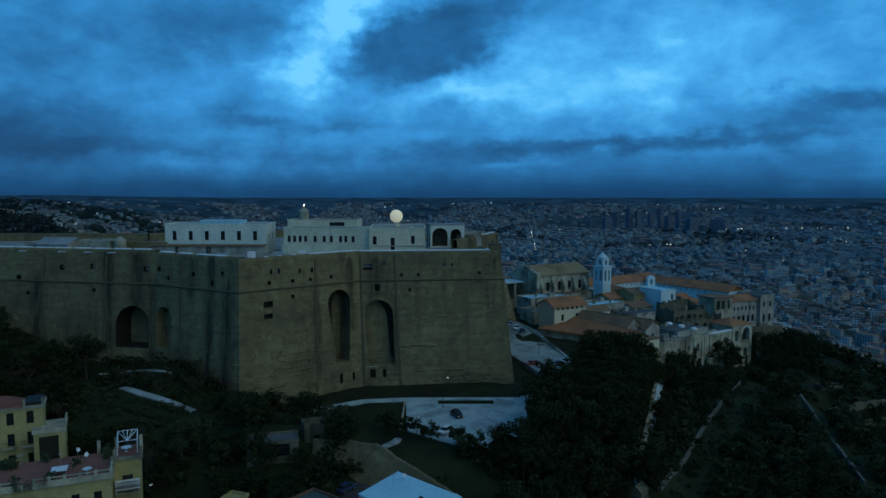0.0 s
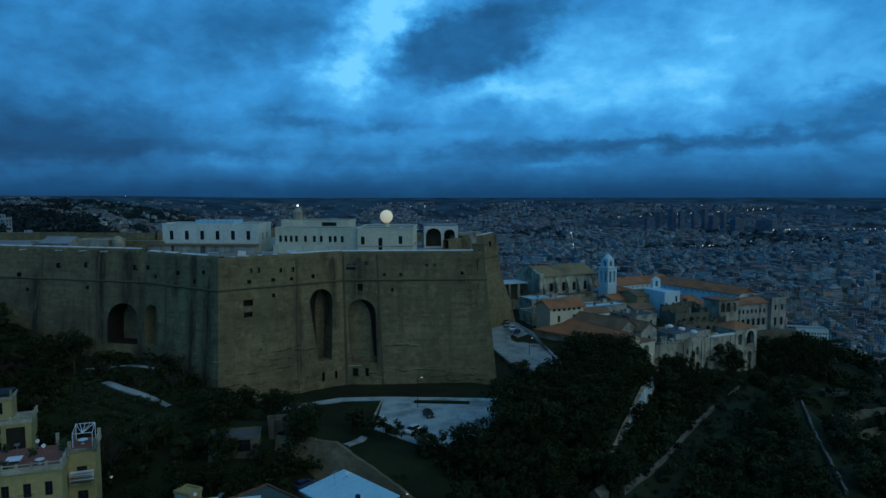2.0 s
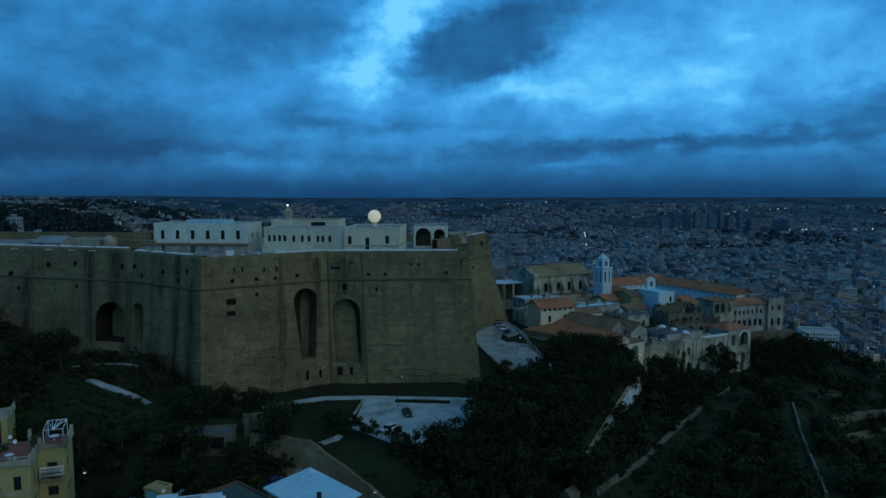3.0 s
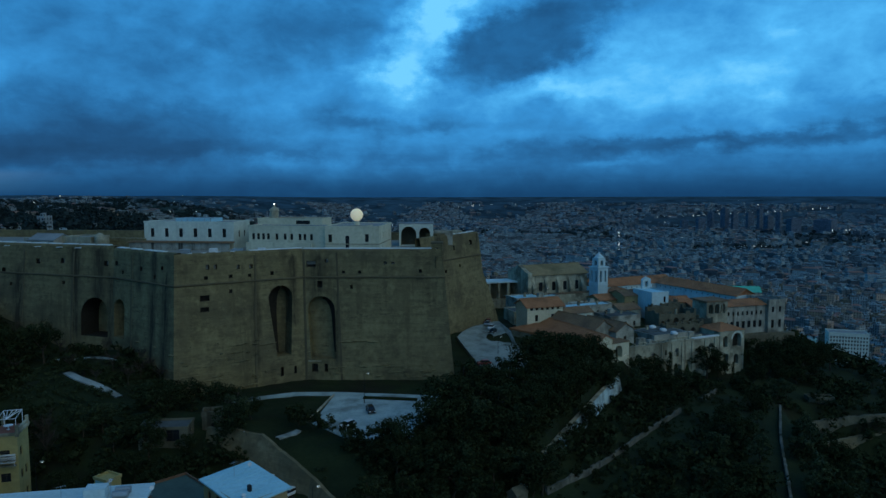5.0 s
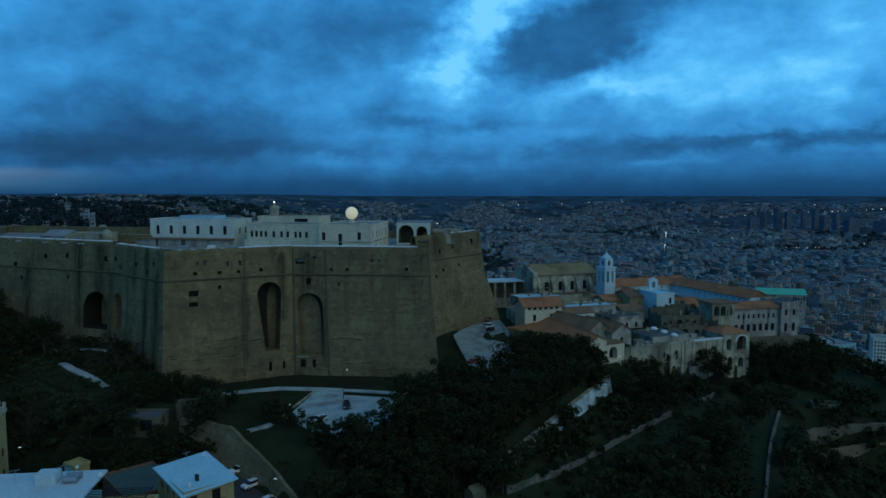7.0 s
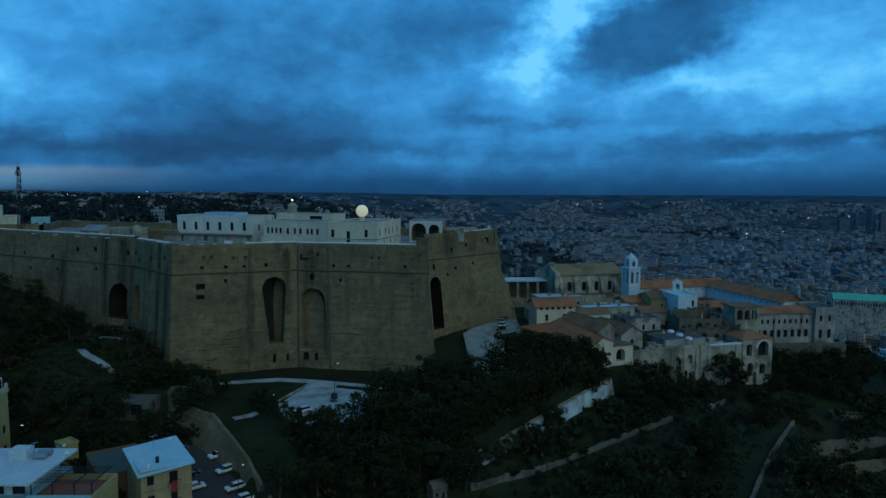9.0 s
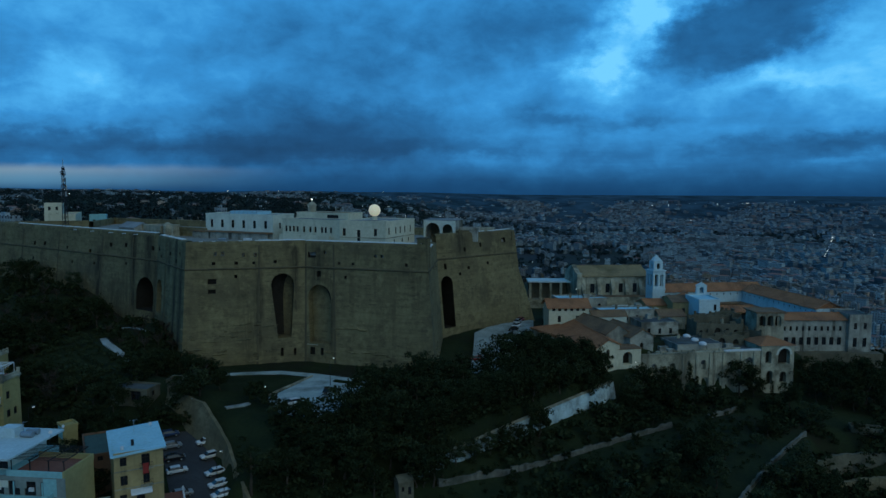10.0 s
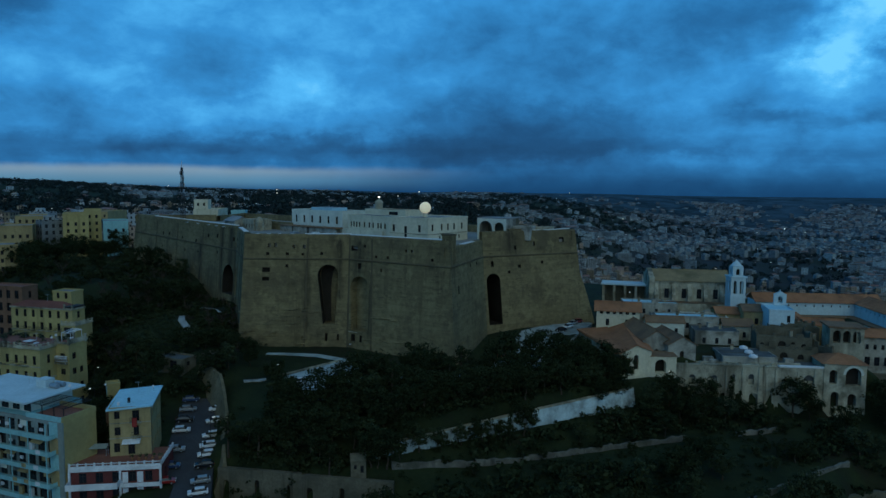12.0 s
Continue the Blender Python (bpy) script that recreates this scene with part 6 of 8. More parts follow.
part("terrace_floor", bx(-9.0, 9.0, -4.9, 4.9, 12.6, 12.9), M_REDFLOOR, terrace, "red-tiled terrace floor")
balustrade(terrace, (-9.0, -5.0), (9.0, -5.0), 12.6, M_WHITEPAINT, 1.7)
balustrade(terrace, (9.0, -5.0), (9.0, 5.0), 12.6, M_WHITEPAINT, 1.7)
part("edge_beam", bx(-9.15, 9.15, -5.3, -5.02, 12.0, 12.7), M_WHITEPAINT, terrace)
for v in (9.2, 5.8, 2.4):
    balcony(terrace, pose(-9.0, -5.0, v), 10.0, 2.6, M_WHITEPAINT, True, 1.1)
    balcony(terrace, pose(1.2, -5.0, v - 0.2), 7.8, 1.5, M_WHITEPAINT, True, 0.7)
    for u0, u1 in ((1.3, 2.4), (4.2, 5.4)):
        part("white_door", bx(u0, u1, -5.06, -5.0, v + 0.02, v + 2.3), M_WHITEPAINT, terrace)
for u in (-9.0, 0.9, 8.9):
    part("column", bx(u - 0.2, u + 0.2, -5.35, -5.0, 0, 12.1), M_WHITEPAINT, terrace)
awning(terrace, pose(-7.5, 2.0, 15.2), 4.0, M_SLABWALL)
for x, y, z in ((-7.4, 1.9, 15.2), (-3.6, 1.9, 15.2), (-7.4, 0.7, 14.65), (-3.6, 0.7, 14.65)):
    part("awning_post", bx(x - 0.04, x + 0.04, y - 0.04, y + 0.04, 12.9, z), M_STEEL, terrace)
tbl = thing("planter", "row of terrace pots with dark plants", "planter", pose(4.5, 103.6, 0.9, 0, 0, 47))
for k in range(5):
    pt = part("pot", lathe(bmesh.new(), ((0.22, 0), (0.32, 0.5), (0.36, 0.5), (0.0, 0.45)), 9, (-3 + 1.4 * k, 0, 0)), M_TILE, tbl)
    lf = bmesh.new()
    for q in range(24):
        v = Vector((random.gauss(0, 0.25), random.gauss(0, 0.25), random.uniform(0.5, 1.2)))
        lf.faces.new([lf.verts.new(v + Vector((-3 + 1.4 * k, 0, 0)) + Vector(o)) for o in ((0, 0, 0), (0.2, 0.05, 0.1), (0.1, 0.15, 0.25))])
    part("plant", lf, M_LEAFOLIVE, pt)

# the long balconied apartment block with the white flat roof
slab = thing("apartment_block", "pale blue-green apartment block with long balconies and a white flat roof", "apartment block", pose(-4.3, 90.7, -9.0, 0, 0, 18))
FL = [2.4, 5.8, 9.2, 12.6, 16.0]
bw = bmesh.new()
part("wall", bx(-34, -10.5, 0, 13.6, -6, 19.3), M_AQUA, slab)
SH = [(0.6 + 2.9 * k, 2.7 + 2.9 * k, v, v + 2.5) for v in FL for k in range(11)]
facade(bw, pose(-34, -0.3, -6), 34, 25.3, [(a, b, c + 6, e + 6) for a, b, c, e in SH], 0.25)
for q in (((-34, -0.3, 19.3), (0, -0.3, 19.3), (0, 0, 19.3), (-34, 0, 19.3)), ((0, -0.3, -6), (0, 0, -6), (0, 0, 19.3), (0, -0.3, 19.3))):
    bw.faces.new([bw.verts.new(k) for k in q])
part("front_wall", bw, M_SLABWALL, slab)
add_windows(slab, pose(-34, -0.3, 0), SH, M_SHUTTER)
part("east_block", bx(-10.4, 0, 0.02, 8, -6, 19.3), M_YELLOW, slab, "yellow end wall")
part("terrace_floor", bx(-10.3, -0.2, 0.3, 7.8, 19.3, 19.42), M_REDFLOOR, slab)
part("parapet", bx(-0.3, 0.03, -0.3, 8.1, 19.3, 20.4), M_YELLOW, slab)
part("parapet", bx(-10.4, -0.3, 7.8, 8.1, 19.3, 20.4), M_YELLOW, slab)
part("parapet", bx(-10.4, -0.3, -0.32, -0.02, 19.3, 20.3), M_AQUA, slab)
part("penthouse", bx(-33, -12.4, 2.2, 12.8, 19.3, 22.1), M_WHITE, slab)
add_windows(slab, pose(-33, 2.0, 0), [(2 + 3.4 * k, 4.0 + 3.4 * k, 19.5, 21.7) for k in range(6)], M_SHUTTER, 0.1)
part("flat_roof", bx(-34.4, -9.6, -0.9, 14.0, 22.1, 22.45), M_WHITEROOF, slab, "whitewashed flat roof slab")
for k, v in enumerate(FL):
    balcony(slab, pose(-33.6, -0.3, v), 31.6, 1.9, M_AQUA, True, 0.72)
    part("end_panel", bx(-3.8, -1.4, -0.34, -0.3, v, v + 3.1), M_OCHRE if k % 2 else M_AQUA, slab)
for x in (-10.2, -6.8, -3.4, -0.6):
    part("pergola_post", bx(x - 0.07, x + 0.07, 0.6, 0.74, 19.3, 21.9), M_IRON, slab)
    part("pergola_beam", bx(x - 0.06, x + 0.06, 0.4, 7.6, 21.8, 21.95), M_IRON, slab)
for k in range(12):
    part("pergola_slat", bx(-10.6, -0.4, 0.6 + 0.6 * k, 0.68 + 0.6 * k, 21.95, 22.03), M_SHUTTER, slab)
part("roof_hut", bx(-18.5, -15.5, 8.6, 11.0, 22.45, 24.2), M_WHITEROOF, slab)
part("water_tank", tube(bmesh.new(), (-14.6, 10.8, 23.0), (-12.4, 10.8, 23.0), 0.55, n=12), M_STEEL, slab)
part("water_tank", tube(bmesh.new(), (-14.6, 9.2, 23.0), (-12.4, 9.2, 23.0), 0.55, n=12), M_STEEL, slab)
for u, v in ((2, 0), (9, 1), (17, 2), (25, 3), (6, 3), (21, 1)):
    awning(slab, pose(-33 + u, -0.3, FL[v] + 2.6), 3.2, M_OCHRE)

rb2 = random.Random(19)
for v in FL:
    for k in range(9):
        u = -33 + 3.3 * k + rb2.uniform(0, 1.2)
        kind = rb2.random()
        if kind < 0.3:
            part("air_conditioner", bx(u, u + 0.85, -0.62, -0.32, v + 0.9, v + 1.5), M_WHITEPAINT, slab)
        elif kind < 0.55:
            part("hanging_cloth", bx(u, u + 1.3, -2.26, -2.23, v + 0.1, v + 0.95), rb2.choice((M_WHITEPAINT, M_REDCLOTH, M_OCHRE, M_SLABWALL)), slab, "cloth hung over the balcony")
        elif kind < 0.8:
            part("balcony_cupboard", bx(u, u + 0.9, -0.9, -0.34, v, v + 1.7), rb2.choice((M_OCHRE, M_WHITEPAINT, M_SHUTTER)), slab)
        if rb2.random() < 0.4:
            part("roller_blind", bx(u + 0.2, u + 2.2, -0.40, -0.34, v + 1.3, v + 2.5), rb2.choice((M_SLABWALL, M_OCHRE, M_WHITE)), slab)
    for k in range(7):
        u = -33.4 + 5.1 * k
        part("balcony_pillar", bx(u, u + 0.18, -2.18, -2.0, v - 0.18, v + 3.22), M_AQUA, slab)

# yellow terraced house: a long front, and a wing set back at its east end with the roof pergola
YR = 23.0
yel = thing("yellow_house", "yellow four-storey house with balustraded red roof terrace and set-back wing", "house", pose(-50.9, 103.8, -4.0, 0, 0, YR))
YF = [3.0, 7.2, 11.4, 15.6]
YW = 25.0
YS = rows_of(8, 0.4, YW - 0.4, YF, 1.1, 2.3)
walls(yel, YW, 11, 20.0, M_YELLOW, {"S": YS, "E": rows_of(1, 1.2, 4.4, YF, 1.0, 2.3)}, M_SHUTTER, off=(-YW / 2, 5.5, 0), base=8)
walls(yel, 4.2, 6.2, 20.6, M_YELLOW, {"S": [(1.3, 2.9, v + 0.6, v + 2.2) for v in YF], "E": [(1.2, 2.5, v + 0.5, v + 2.2) for v in YF] + [(3.6, 4.8, v + 0.5, v + 2.2) for v in YF[:3]]}, M_SHUTTER, off=(2.12, 8.3, 0), base=8)
part("terrace_floor", bx(-YW + 0.2, -0.2, 0.2, 10.8, 19.9, 20.1), M_REDFLOOR, yel, "red-tiled roof terrace")
part("terrace_floor", bx(0.2, 4.1, 5.4, 11.2, 20.5, 20.65), M_REDFLOOR, yel)
part("cornice", bx(-YW - 0.2, 0.25, -0.3, 0.25, 19.7, 20.15), M_LIGHTSTONE, yel)
part("cornice", bx(-0.25, 0.3, 0.25, 5.2, 19.7, 20.15), M_LIGHTSTONE, yel)
part("cornice", bx(0.1, 4.5, 4.95, 5.4, 20.4, 20.85), M_LIGHTSTONE, yel)
part("cornice", bx(4.05, 4.5, 5.4, 11.6, 20.4, 20.85), M_LIGHTSTONE, yel)
part("string_course", bx(-YW, 0.08, -0.1, 0.0, 14.9, 15.2), M_LIGHTSTONE, yel)
balustrade(yel, (-YW, 0.0), (0.0, 0.0), 20.1, M_LIGHTSTONE, 2.1, 0.4, 1.0)
balustrade(yel, (0.0, 0.4), (0.0, 5.0), 20.1, M_LIGHTSTONE, 2.3, 0.36, 1.0)
for x, y in ((0.4, 5.3), (4.2, 5.3), (4.2, 11.0), (0.4, 11.0), (-2.2, 10.6)):
    part("post", bx(x - 0.25, x + 0.25, y - 0.25, y + 0.25, 20.1, 22.2), M_LIGHTSTONE, yel)
part("low_wall", bx(4.0, 4.3, 5.6, 10.8, 20.7, 21.5), M_LIGHTSTONE, yel)
for k in range(4):
    x, y = (0.7, 3.7)[k % 2], (6.6, 10.4)[k // 2]
    part("pergola_post", tube(bmesh.new(), (x, y, 20.6), (x, y, 23.0 + 0.5 * (k // 2)), 0.07, n=6), M_WHITEPAINT, yel)
for (x0, y0), (x1, y1) in (((0.7, 6.6), (3.7, 6.6)), ((0.7, 10.4), (3.7, 10.4)), ((0.7, 6.6), (0.7, 10.4)), ((3.7, 6.6), (3.7, 10.4)), ((2.2, 6.6), (2.2, 10.4)), ((2.2, 6.6), (0.7, 10.4)), ((2.2, 6.6), (3.7, 10.4)), ((2.2, 6.6), (1.4, 10.4)), ((2.2, 6.6), (3.0, 10.4))):
    part("pergola_beam", tube(bmesh.new(), (x0, y0, 23.0 + (y0 - 6.6) * 0.13), (x1, y1, 23.0 + (y1 - 6.6) * 0.13), 0.06, n=6), M_WHITEPAINT, yel)
part("round_table", lathe(bmesh.new(), ((0.3, 20.65), (0.06, 20.7), (0.06, 21.3), (0.8, 21.35), (0.8, 21.42)), 14, (2.0, 8.2, 0)), M_WHITEPAINT, yel, "round white terrace table")
for k in range(8):
    u = 0.4 + (k + 0.5) * (YW - 0.8) / 8 - YW
    for j, v in enumerate(YF):
        if (k + j) % 3 != 1:
            balcony(yel, pose(u - 1.2, 0.0, v - 0.15), 2.4, 0.9)
for k in range(4):
    part("louvre_slat", bx(0.3, 3.9, 4.35 - 0.02 * k, 5.1, 17.0 - 0.42 * k, 17.08 - 0.42 * k), M_WHITEPAINT, yel)
for x in (0.35, 3.8):
    part("louvre_post", bx(x, x + 0.06, 4.3, 4.36, 15.2, 17.1), M_WHITEPAINT, yel)
balcony(yel, pose(0.2, 5.2, 15.2), 3.8, 0.9)
part("table_cloth", bx(-8.4, -6.2, 2.6, 4.8, 20.85, 20.95), M_WHITEPAINT, yel, "square white table top")
for x in (-8.2, -6.5):
    part("table_leg", bx(x, x + 0.08, 3.4, 3.5, 20.1, 20.85), M_STEEL, yel)
part("round_table", lathe(bmesh.new(), ((0.3, 20.1), (0.06, 20.15), (0.06, 20.8), (0.7, 20.85), (0.7, 20.92)), 14, (-3.4, 2.2, 0)), M_WHITEPAINT, yel, "round white terrace table")
rngp = random.Random(11)
for k in range(17):
    pot_x, pot_y = rngp.uniform(-23, -4.5), rngp.choice((1.2, 6.0, 8.4, 9.6))
    if k > 13:
        pot_x, pot_y = -1.0, 6.0 + 1.4 * (k - 13)
    g = bmesh.new()
    for q in range(80):
        v = Vector((pot_x + rngp.gauss(0, 0.32), pot_y + rngp.gauss(0, 0.32), 20.1 + rngp.uniform(0.0, 1.2)))
        g.faces.new([g.verts.new(v + Vector(o)) for o in ((0, 0, 0), (0.3, 0.05, 0.15), (0.1, 0.25, 0.3))])
    part("terrace_plant", g, M_LEAFOLIVE, yel)

up = thing("yellow_villa", "yellow villa with a red tiled roof and iron balconies", "house", pose(-81.5, 117.8, 5, 0, 0, 25.5))
walls(up, 22, 5, 17.0, M_YELLOW, {"S": rows_of(7, 0.5, 21.5, [2, 6.4, 10.2, 13.9], 1.1, 2.2), "E": rows_of(1, 0.8, 4.2, [10.4, 14.0], 1.1, 1.9)}, M_SHUTTER, base=8)
hp = bmesh.new()
q = [hp.verts.new(k) for k in ((-11.5, -3.0, 17), (8.2, -3.0, 17), (8.2, 3.0, 17), (-11.5, 3.0, 17), (-8, 0.6, 18.5), (5.2, 0.6, 18.5))]
for f in ((0, 1, 5, 4), (1, 2, 5), (2, 3, 4, 5), (3, 0, 4), (3, 2, 1, 0)):
    hp.faces.new([q[k] for k in f])
part("roof", hp, M_REDTILE, up, "red hipped roof")
part("cornice", bx(-11.3, 11.3, -2.85, -2.5, 16.6, 17.1), M_LIGHTSTONE, up)
part("cornice", bx(11.0, 11.3, -2.5, 2.6, 16.6, 17.1), M_LIGHTSTONE, up)
part("roof_edge", bx(8.3, 11.0, -2.4, 2.5, 16.9, 17.6), M_SHUTTER, up)
for x in (8.2, 11.0):
    part("post", bx(x - 0.2, x + 0.2, -2.6, -2.2, 17.0, 18.3), M_LIGHTSTONE, up)
for u in (0.6, 3.6, 6.6, 9.6, 12.6, 15.6, 18.6):
    balcony(up, pose(-11 + u, -2.5, 10.1), 2.2, 0.9)
part("loggia", bx(9.6, 14.4, -5.2, 1.5, -6, 12.6), M_YELLOW, up, "projecting yellow loggia under a terrace")
# flat dark panel standing in for the shade in the loggia's arch
part("loggia_opening", bx(10.4, 13.4, -5.23, -5.18, 7.8, 12.0), M_SHADESTONE, up)
part("loggia_cornice", bx(9.4, 14.6, -5.4, 1.6, 12.6, 12.9), M_LIGHTSTONE, up)
balustrade(up, (9.6, -5.2), (14.4, -5.2), 12.9, M_LIGHTSTONE, 1.6, 0.3, 0.9)
balustrade(up, (14.4, -5.0), (14.4, 1.4), 12.9, M_LIGHTSTONE, 1.6, 0.3, 0.9)
ud = block("red_house", "dull red house with tall dark loggias on the slope", -101.5, 115.0, 25, 14, 6, 6, 26.5, M_REDBROWN, M_REDFLOOR, {"S": rows_of(4, 0.6, 13.4, [5, 9, 13, 17], 1.6, 2.6), "E": rows_of(1, 0.6, 5.4, [9, 13, 17], 1.2, 2.2)})
block("pergola_house", "small yellow roof house beside the villa", -87, 126, 25, 7, 5, 12, 25.0, M_YELLOW, M_FLATROOF, {"S": rows_of(2, 0.5, 6.5, [11], 1.1, 1.8)})

# hut, ruined tower, kiosk and low green-roofed house
block("hill_hut", "grey-green flat-roofed hut with a dark doorway", -33.0, 131.6, 14, 9.6, 5.4, 8.8, 11.6, M_RUBBLE, M_DARKFELT, {"S": [(5.4, 8.0, 0.2, 2.6), (1.2, 2.2, 1.0, 2.0)], "E": [(2, 3.2, 1, 2.2)]})
rt = block("ruined_tower", "broken stump of a stone tower on the bank", -26.4, 138.6, 20, 4, 3.4, 7, 12.0, M_RUBBLE, M_RUBBLE, {"S": [(1.8, 3.0, 1.0, 3.4)]}, rim=0.9)
kiosk = block("kiosk", "small yellow kiosk with a pale blue front", -35.6, 115.4, -20, 3.4, 3.0, 4.2, 7.2, M_YELLOW, M_YELLOW, {})
part("front_panel", bx(-1.3, 1.3, -1.56, -1.5, 0.3, 2.9), M_AQUA, kiosk)
block("low_house", "low grey house with a flat dull green roof", -20.5, 113.0, -37, 13.5, 9, 0.5, 6.2, M_REDBROWN, M_DULLGREEN, {"S": rows_of(4, 0.6, 12.9, [1.6, 4.6], 1.0, 1.4), "E": rows_of(2, 0.8, 8.2, [1.6, 4.6], 1.0, 1.4)})
for x, y, z in ((-8, 108.5, 11.9), (-60, 106.5, 16.1), (-82, 118, 23.0), (-22, 96, 13.4), (-28, 93, 13.4), (-66, 106, 16.1)):
    antenna(x, y, z)
for x, y, z, r in ((-57.5, 109.5, 16.1, 30), (-60, 111.5, 16.1, 60), (-6.4, 111.2, 11.9, 20), (-16.0, 97, 13.4, 50), (-33, 112.5, 7.0, 10)):
    dish(x, y, z, r)


# ---- walls on the slope ----
def line_wall(name, label, pts, thick, mat, depth=5.0, cap=None, lean=0.15, rough=0.35):
    """A wall along plan points with the height of its top: (x, y, top)."""
    ob = thing(name, label, "wall")
    for (x0, y0, z0), (x1, y1, z1) in zip(pts, pts[1:]):
        length, rot = math.hypot(x1 - x0, y1 - y0), math.degrees(math.atan2(y1 - y0, x1 - x0))
        m = pose(x0, y0, 0, 0, 0, rot)
        n = max(2, int(length / 0.9))
        bm = bmesh.new()
        rows = []
        for k in range(n + 1):
            u, z = length * k / n, z0 + (z1 - z0) * k / n
            j = 0.0 if cap else rough * noise.noise(((x0 + u) * 0.33, y0, 0.0)) + rough * 0.7 * noise.noise(((x0 + u) * 1.7, y0, 5.0))
            w = thick / 2 * (1 + 0.25 * noise.noise((u * 0.5, x0, 3.0)))
            rows.append([bm.verts.new(m @ Vector(p)) for p in ((u, -w - lean, z - depth), (u, -w, z + j), (u, w, z + j), (u, w + 0.15, z - depth))])
        for a, b in zip(rows, rows[1:]):
            for k in range(3):
                bm.faces.new((a[k], b[k], b[k + 1], a[k + 1]))
        bm.faces.new(rows[0])
        bm.faces.new(rows[-1][::-1])
        bmesh.ops.recalc_face_normals(bm, faces=bm.faces)
        part("wall_length", bm, mat, ob)
        if cap:
            cb = bmesh.new()
            vv = [[cb.verts.new(m @ Vector((u, s, z + dz))) for s, dz in ((-thick / 2 - 0.12, 0.0), (-thick / 2 - 0.12, 0.2), (thick / 2 + 0.12, 0.2), (thick / 2 + 0.12, 0.0))] for u, z in ((0, z0), (length, z1))]
            for k in range(4):
                cb.faces.new((vv[0][k], vv[1][k], vv[1][(k + 1) % 4], vv[0][(k + 1) % 4]))
            cb.faces.new(vv[0])
            cb.faces.new(vv[1][::-1])
            bmesh.ops.recalc_face_normals(cb, faces=cb.faces)
            part("capping", cb, cap, ob)
    return ob


line_wall("street_wall", "thick rubble retaining wall along the sloping street", [(-25.6, 134.8, 10.3), (-19.4, 134.3, 10.4), (-13.1, 132.7, 10.2), (-8.2, 130.5, 7.9), (-0.4, 126.2, 4.8), (5.6, 121.4, 2.4), (10.4, 118.2, 0.3), (13.8, 116.2, -1.4)], 0.7, M_BANKWALL, 9, None, 3.0)
lower = thing("lower_wall", "pale rubble terrace wall with blind arches at the garden's lower edge", "wall")
for p0, p1, z in (((12.9, 115.0), (29.5, 124.4), -2.2), ((29.5, 124.4), (47.0, 134.3), -2.4)):
    ln = (Vector(p1) - Vector(p0)).length
    part("wall_length", arched_panel(bmesh.new(), p0, p1, -16, z, [(1.2 + 7.3 * k, 2.6 + 7.0 * k, z - 7, z - 2.6 + 0.5 * (k % 2)) for k in range(int(ln / 8) + 1)], 0.7, 1.1), (M_RUBBLE, M_SHADESTONE), lower)
line_wall("ramp_wall", "worn white-rendered retaining wall along the ramp", [(39.2, 137.0, 2.4), (41.0, 141.5, 2.8), (46.5, 156.5, 3.3), (52.5, 172.5, 3.9), (58.0, 188.0, 4.2), (65.6, 208.5, 4.8)], 0.8, M_RENDERWALL, 6, M_LIGHTSTONE, 1.2)
tw = [(44, 137), (49, 145.5), (54, 153.5), (61.2, 166.8), (67.5, 178), (74.2, 189.2), (82.5, 202.5), (91.0, 215.0), (98.0, 226.0)]
for run in (tw[:7], tw[7:]):
    line_wall("terrace_wall", "long low broken stone wall stepping down the terraces", [(x, y, ground_z(x, y) + 1.2) for x, y in run], 0.5, M_OLDSTONE, 3.0, None, 0.15, 0.6)
tw2 = [(96, 154), (98.5, 163), (103, 180.5), (106.5, 193), (111, 207), (115.5, 221)]
line_wall("terrace_wall", "narrow old stone wall running down the slope", [(x, y, ground_z(x, y) + 1.1) for x, y in tw2], 0.6, M_OLDSTONE, 3.5, None, 0.15, 0.6)
bank = [(117, 198), (120.5, 205), (123.5, 211.1), (127.4, 215.1), (132.5, 218.6), (138.1, 221.8), (147, 225.5), (158, 229)]
line_wall("terrace_wall", "curved earth-stained retaining wall on the lower slope", [(x, y, -15.6 + 0.02 * (x - 117)) for x, y in bank], 0.9, M_BANKWALL, 6, None, 0.8)
bank = [(116, 209), (120, 216), (126, 221.5), (134, 225), (146, 228.5), (158, 232)]
line_wall("terrace_wall", "ruined stone terrace wall on the lower slope", [(x, y, -11.2 + 0.02 * (x - 116)) for x, y in bank], 0.9, M_RUBBLE, 5, None, 0.8)
ruin = block("garden_ruin", "small roofless ruin with white gable on the slope", 38.4, 132.6, 50, 3.2, 2.6, -2.0, 1.0, M_RUBBLE, M_RUBBLE, {"S": [(0.6, 1.2, 1.2, 2.2), (2.0, 2.7, 0.4, 2.0)]}, "gable", 1.0, 0.1)
block("terrace_ruin", "broken stone gatehouse among the terraces", 131, 232.6, 4, 7.6, 3.4, -12.6, -7.2, M_RUBBLE, M_RUBBLE, {"S": [(2.4, 4.6, 0.4, 4.2)]}, rim=0.8)


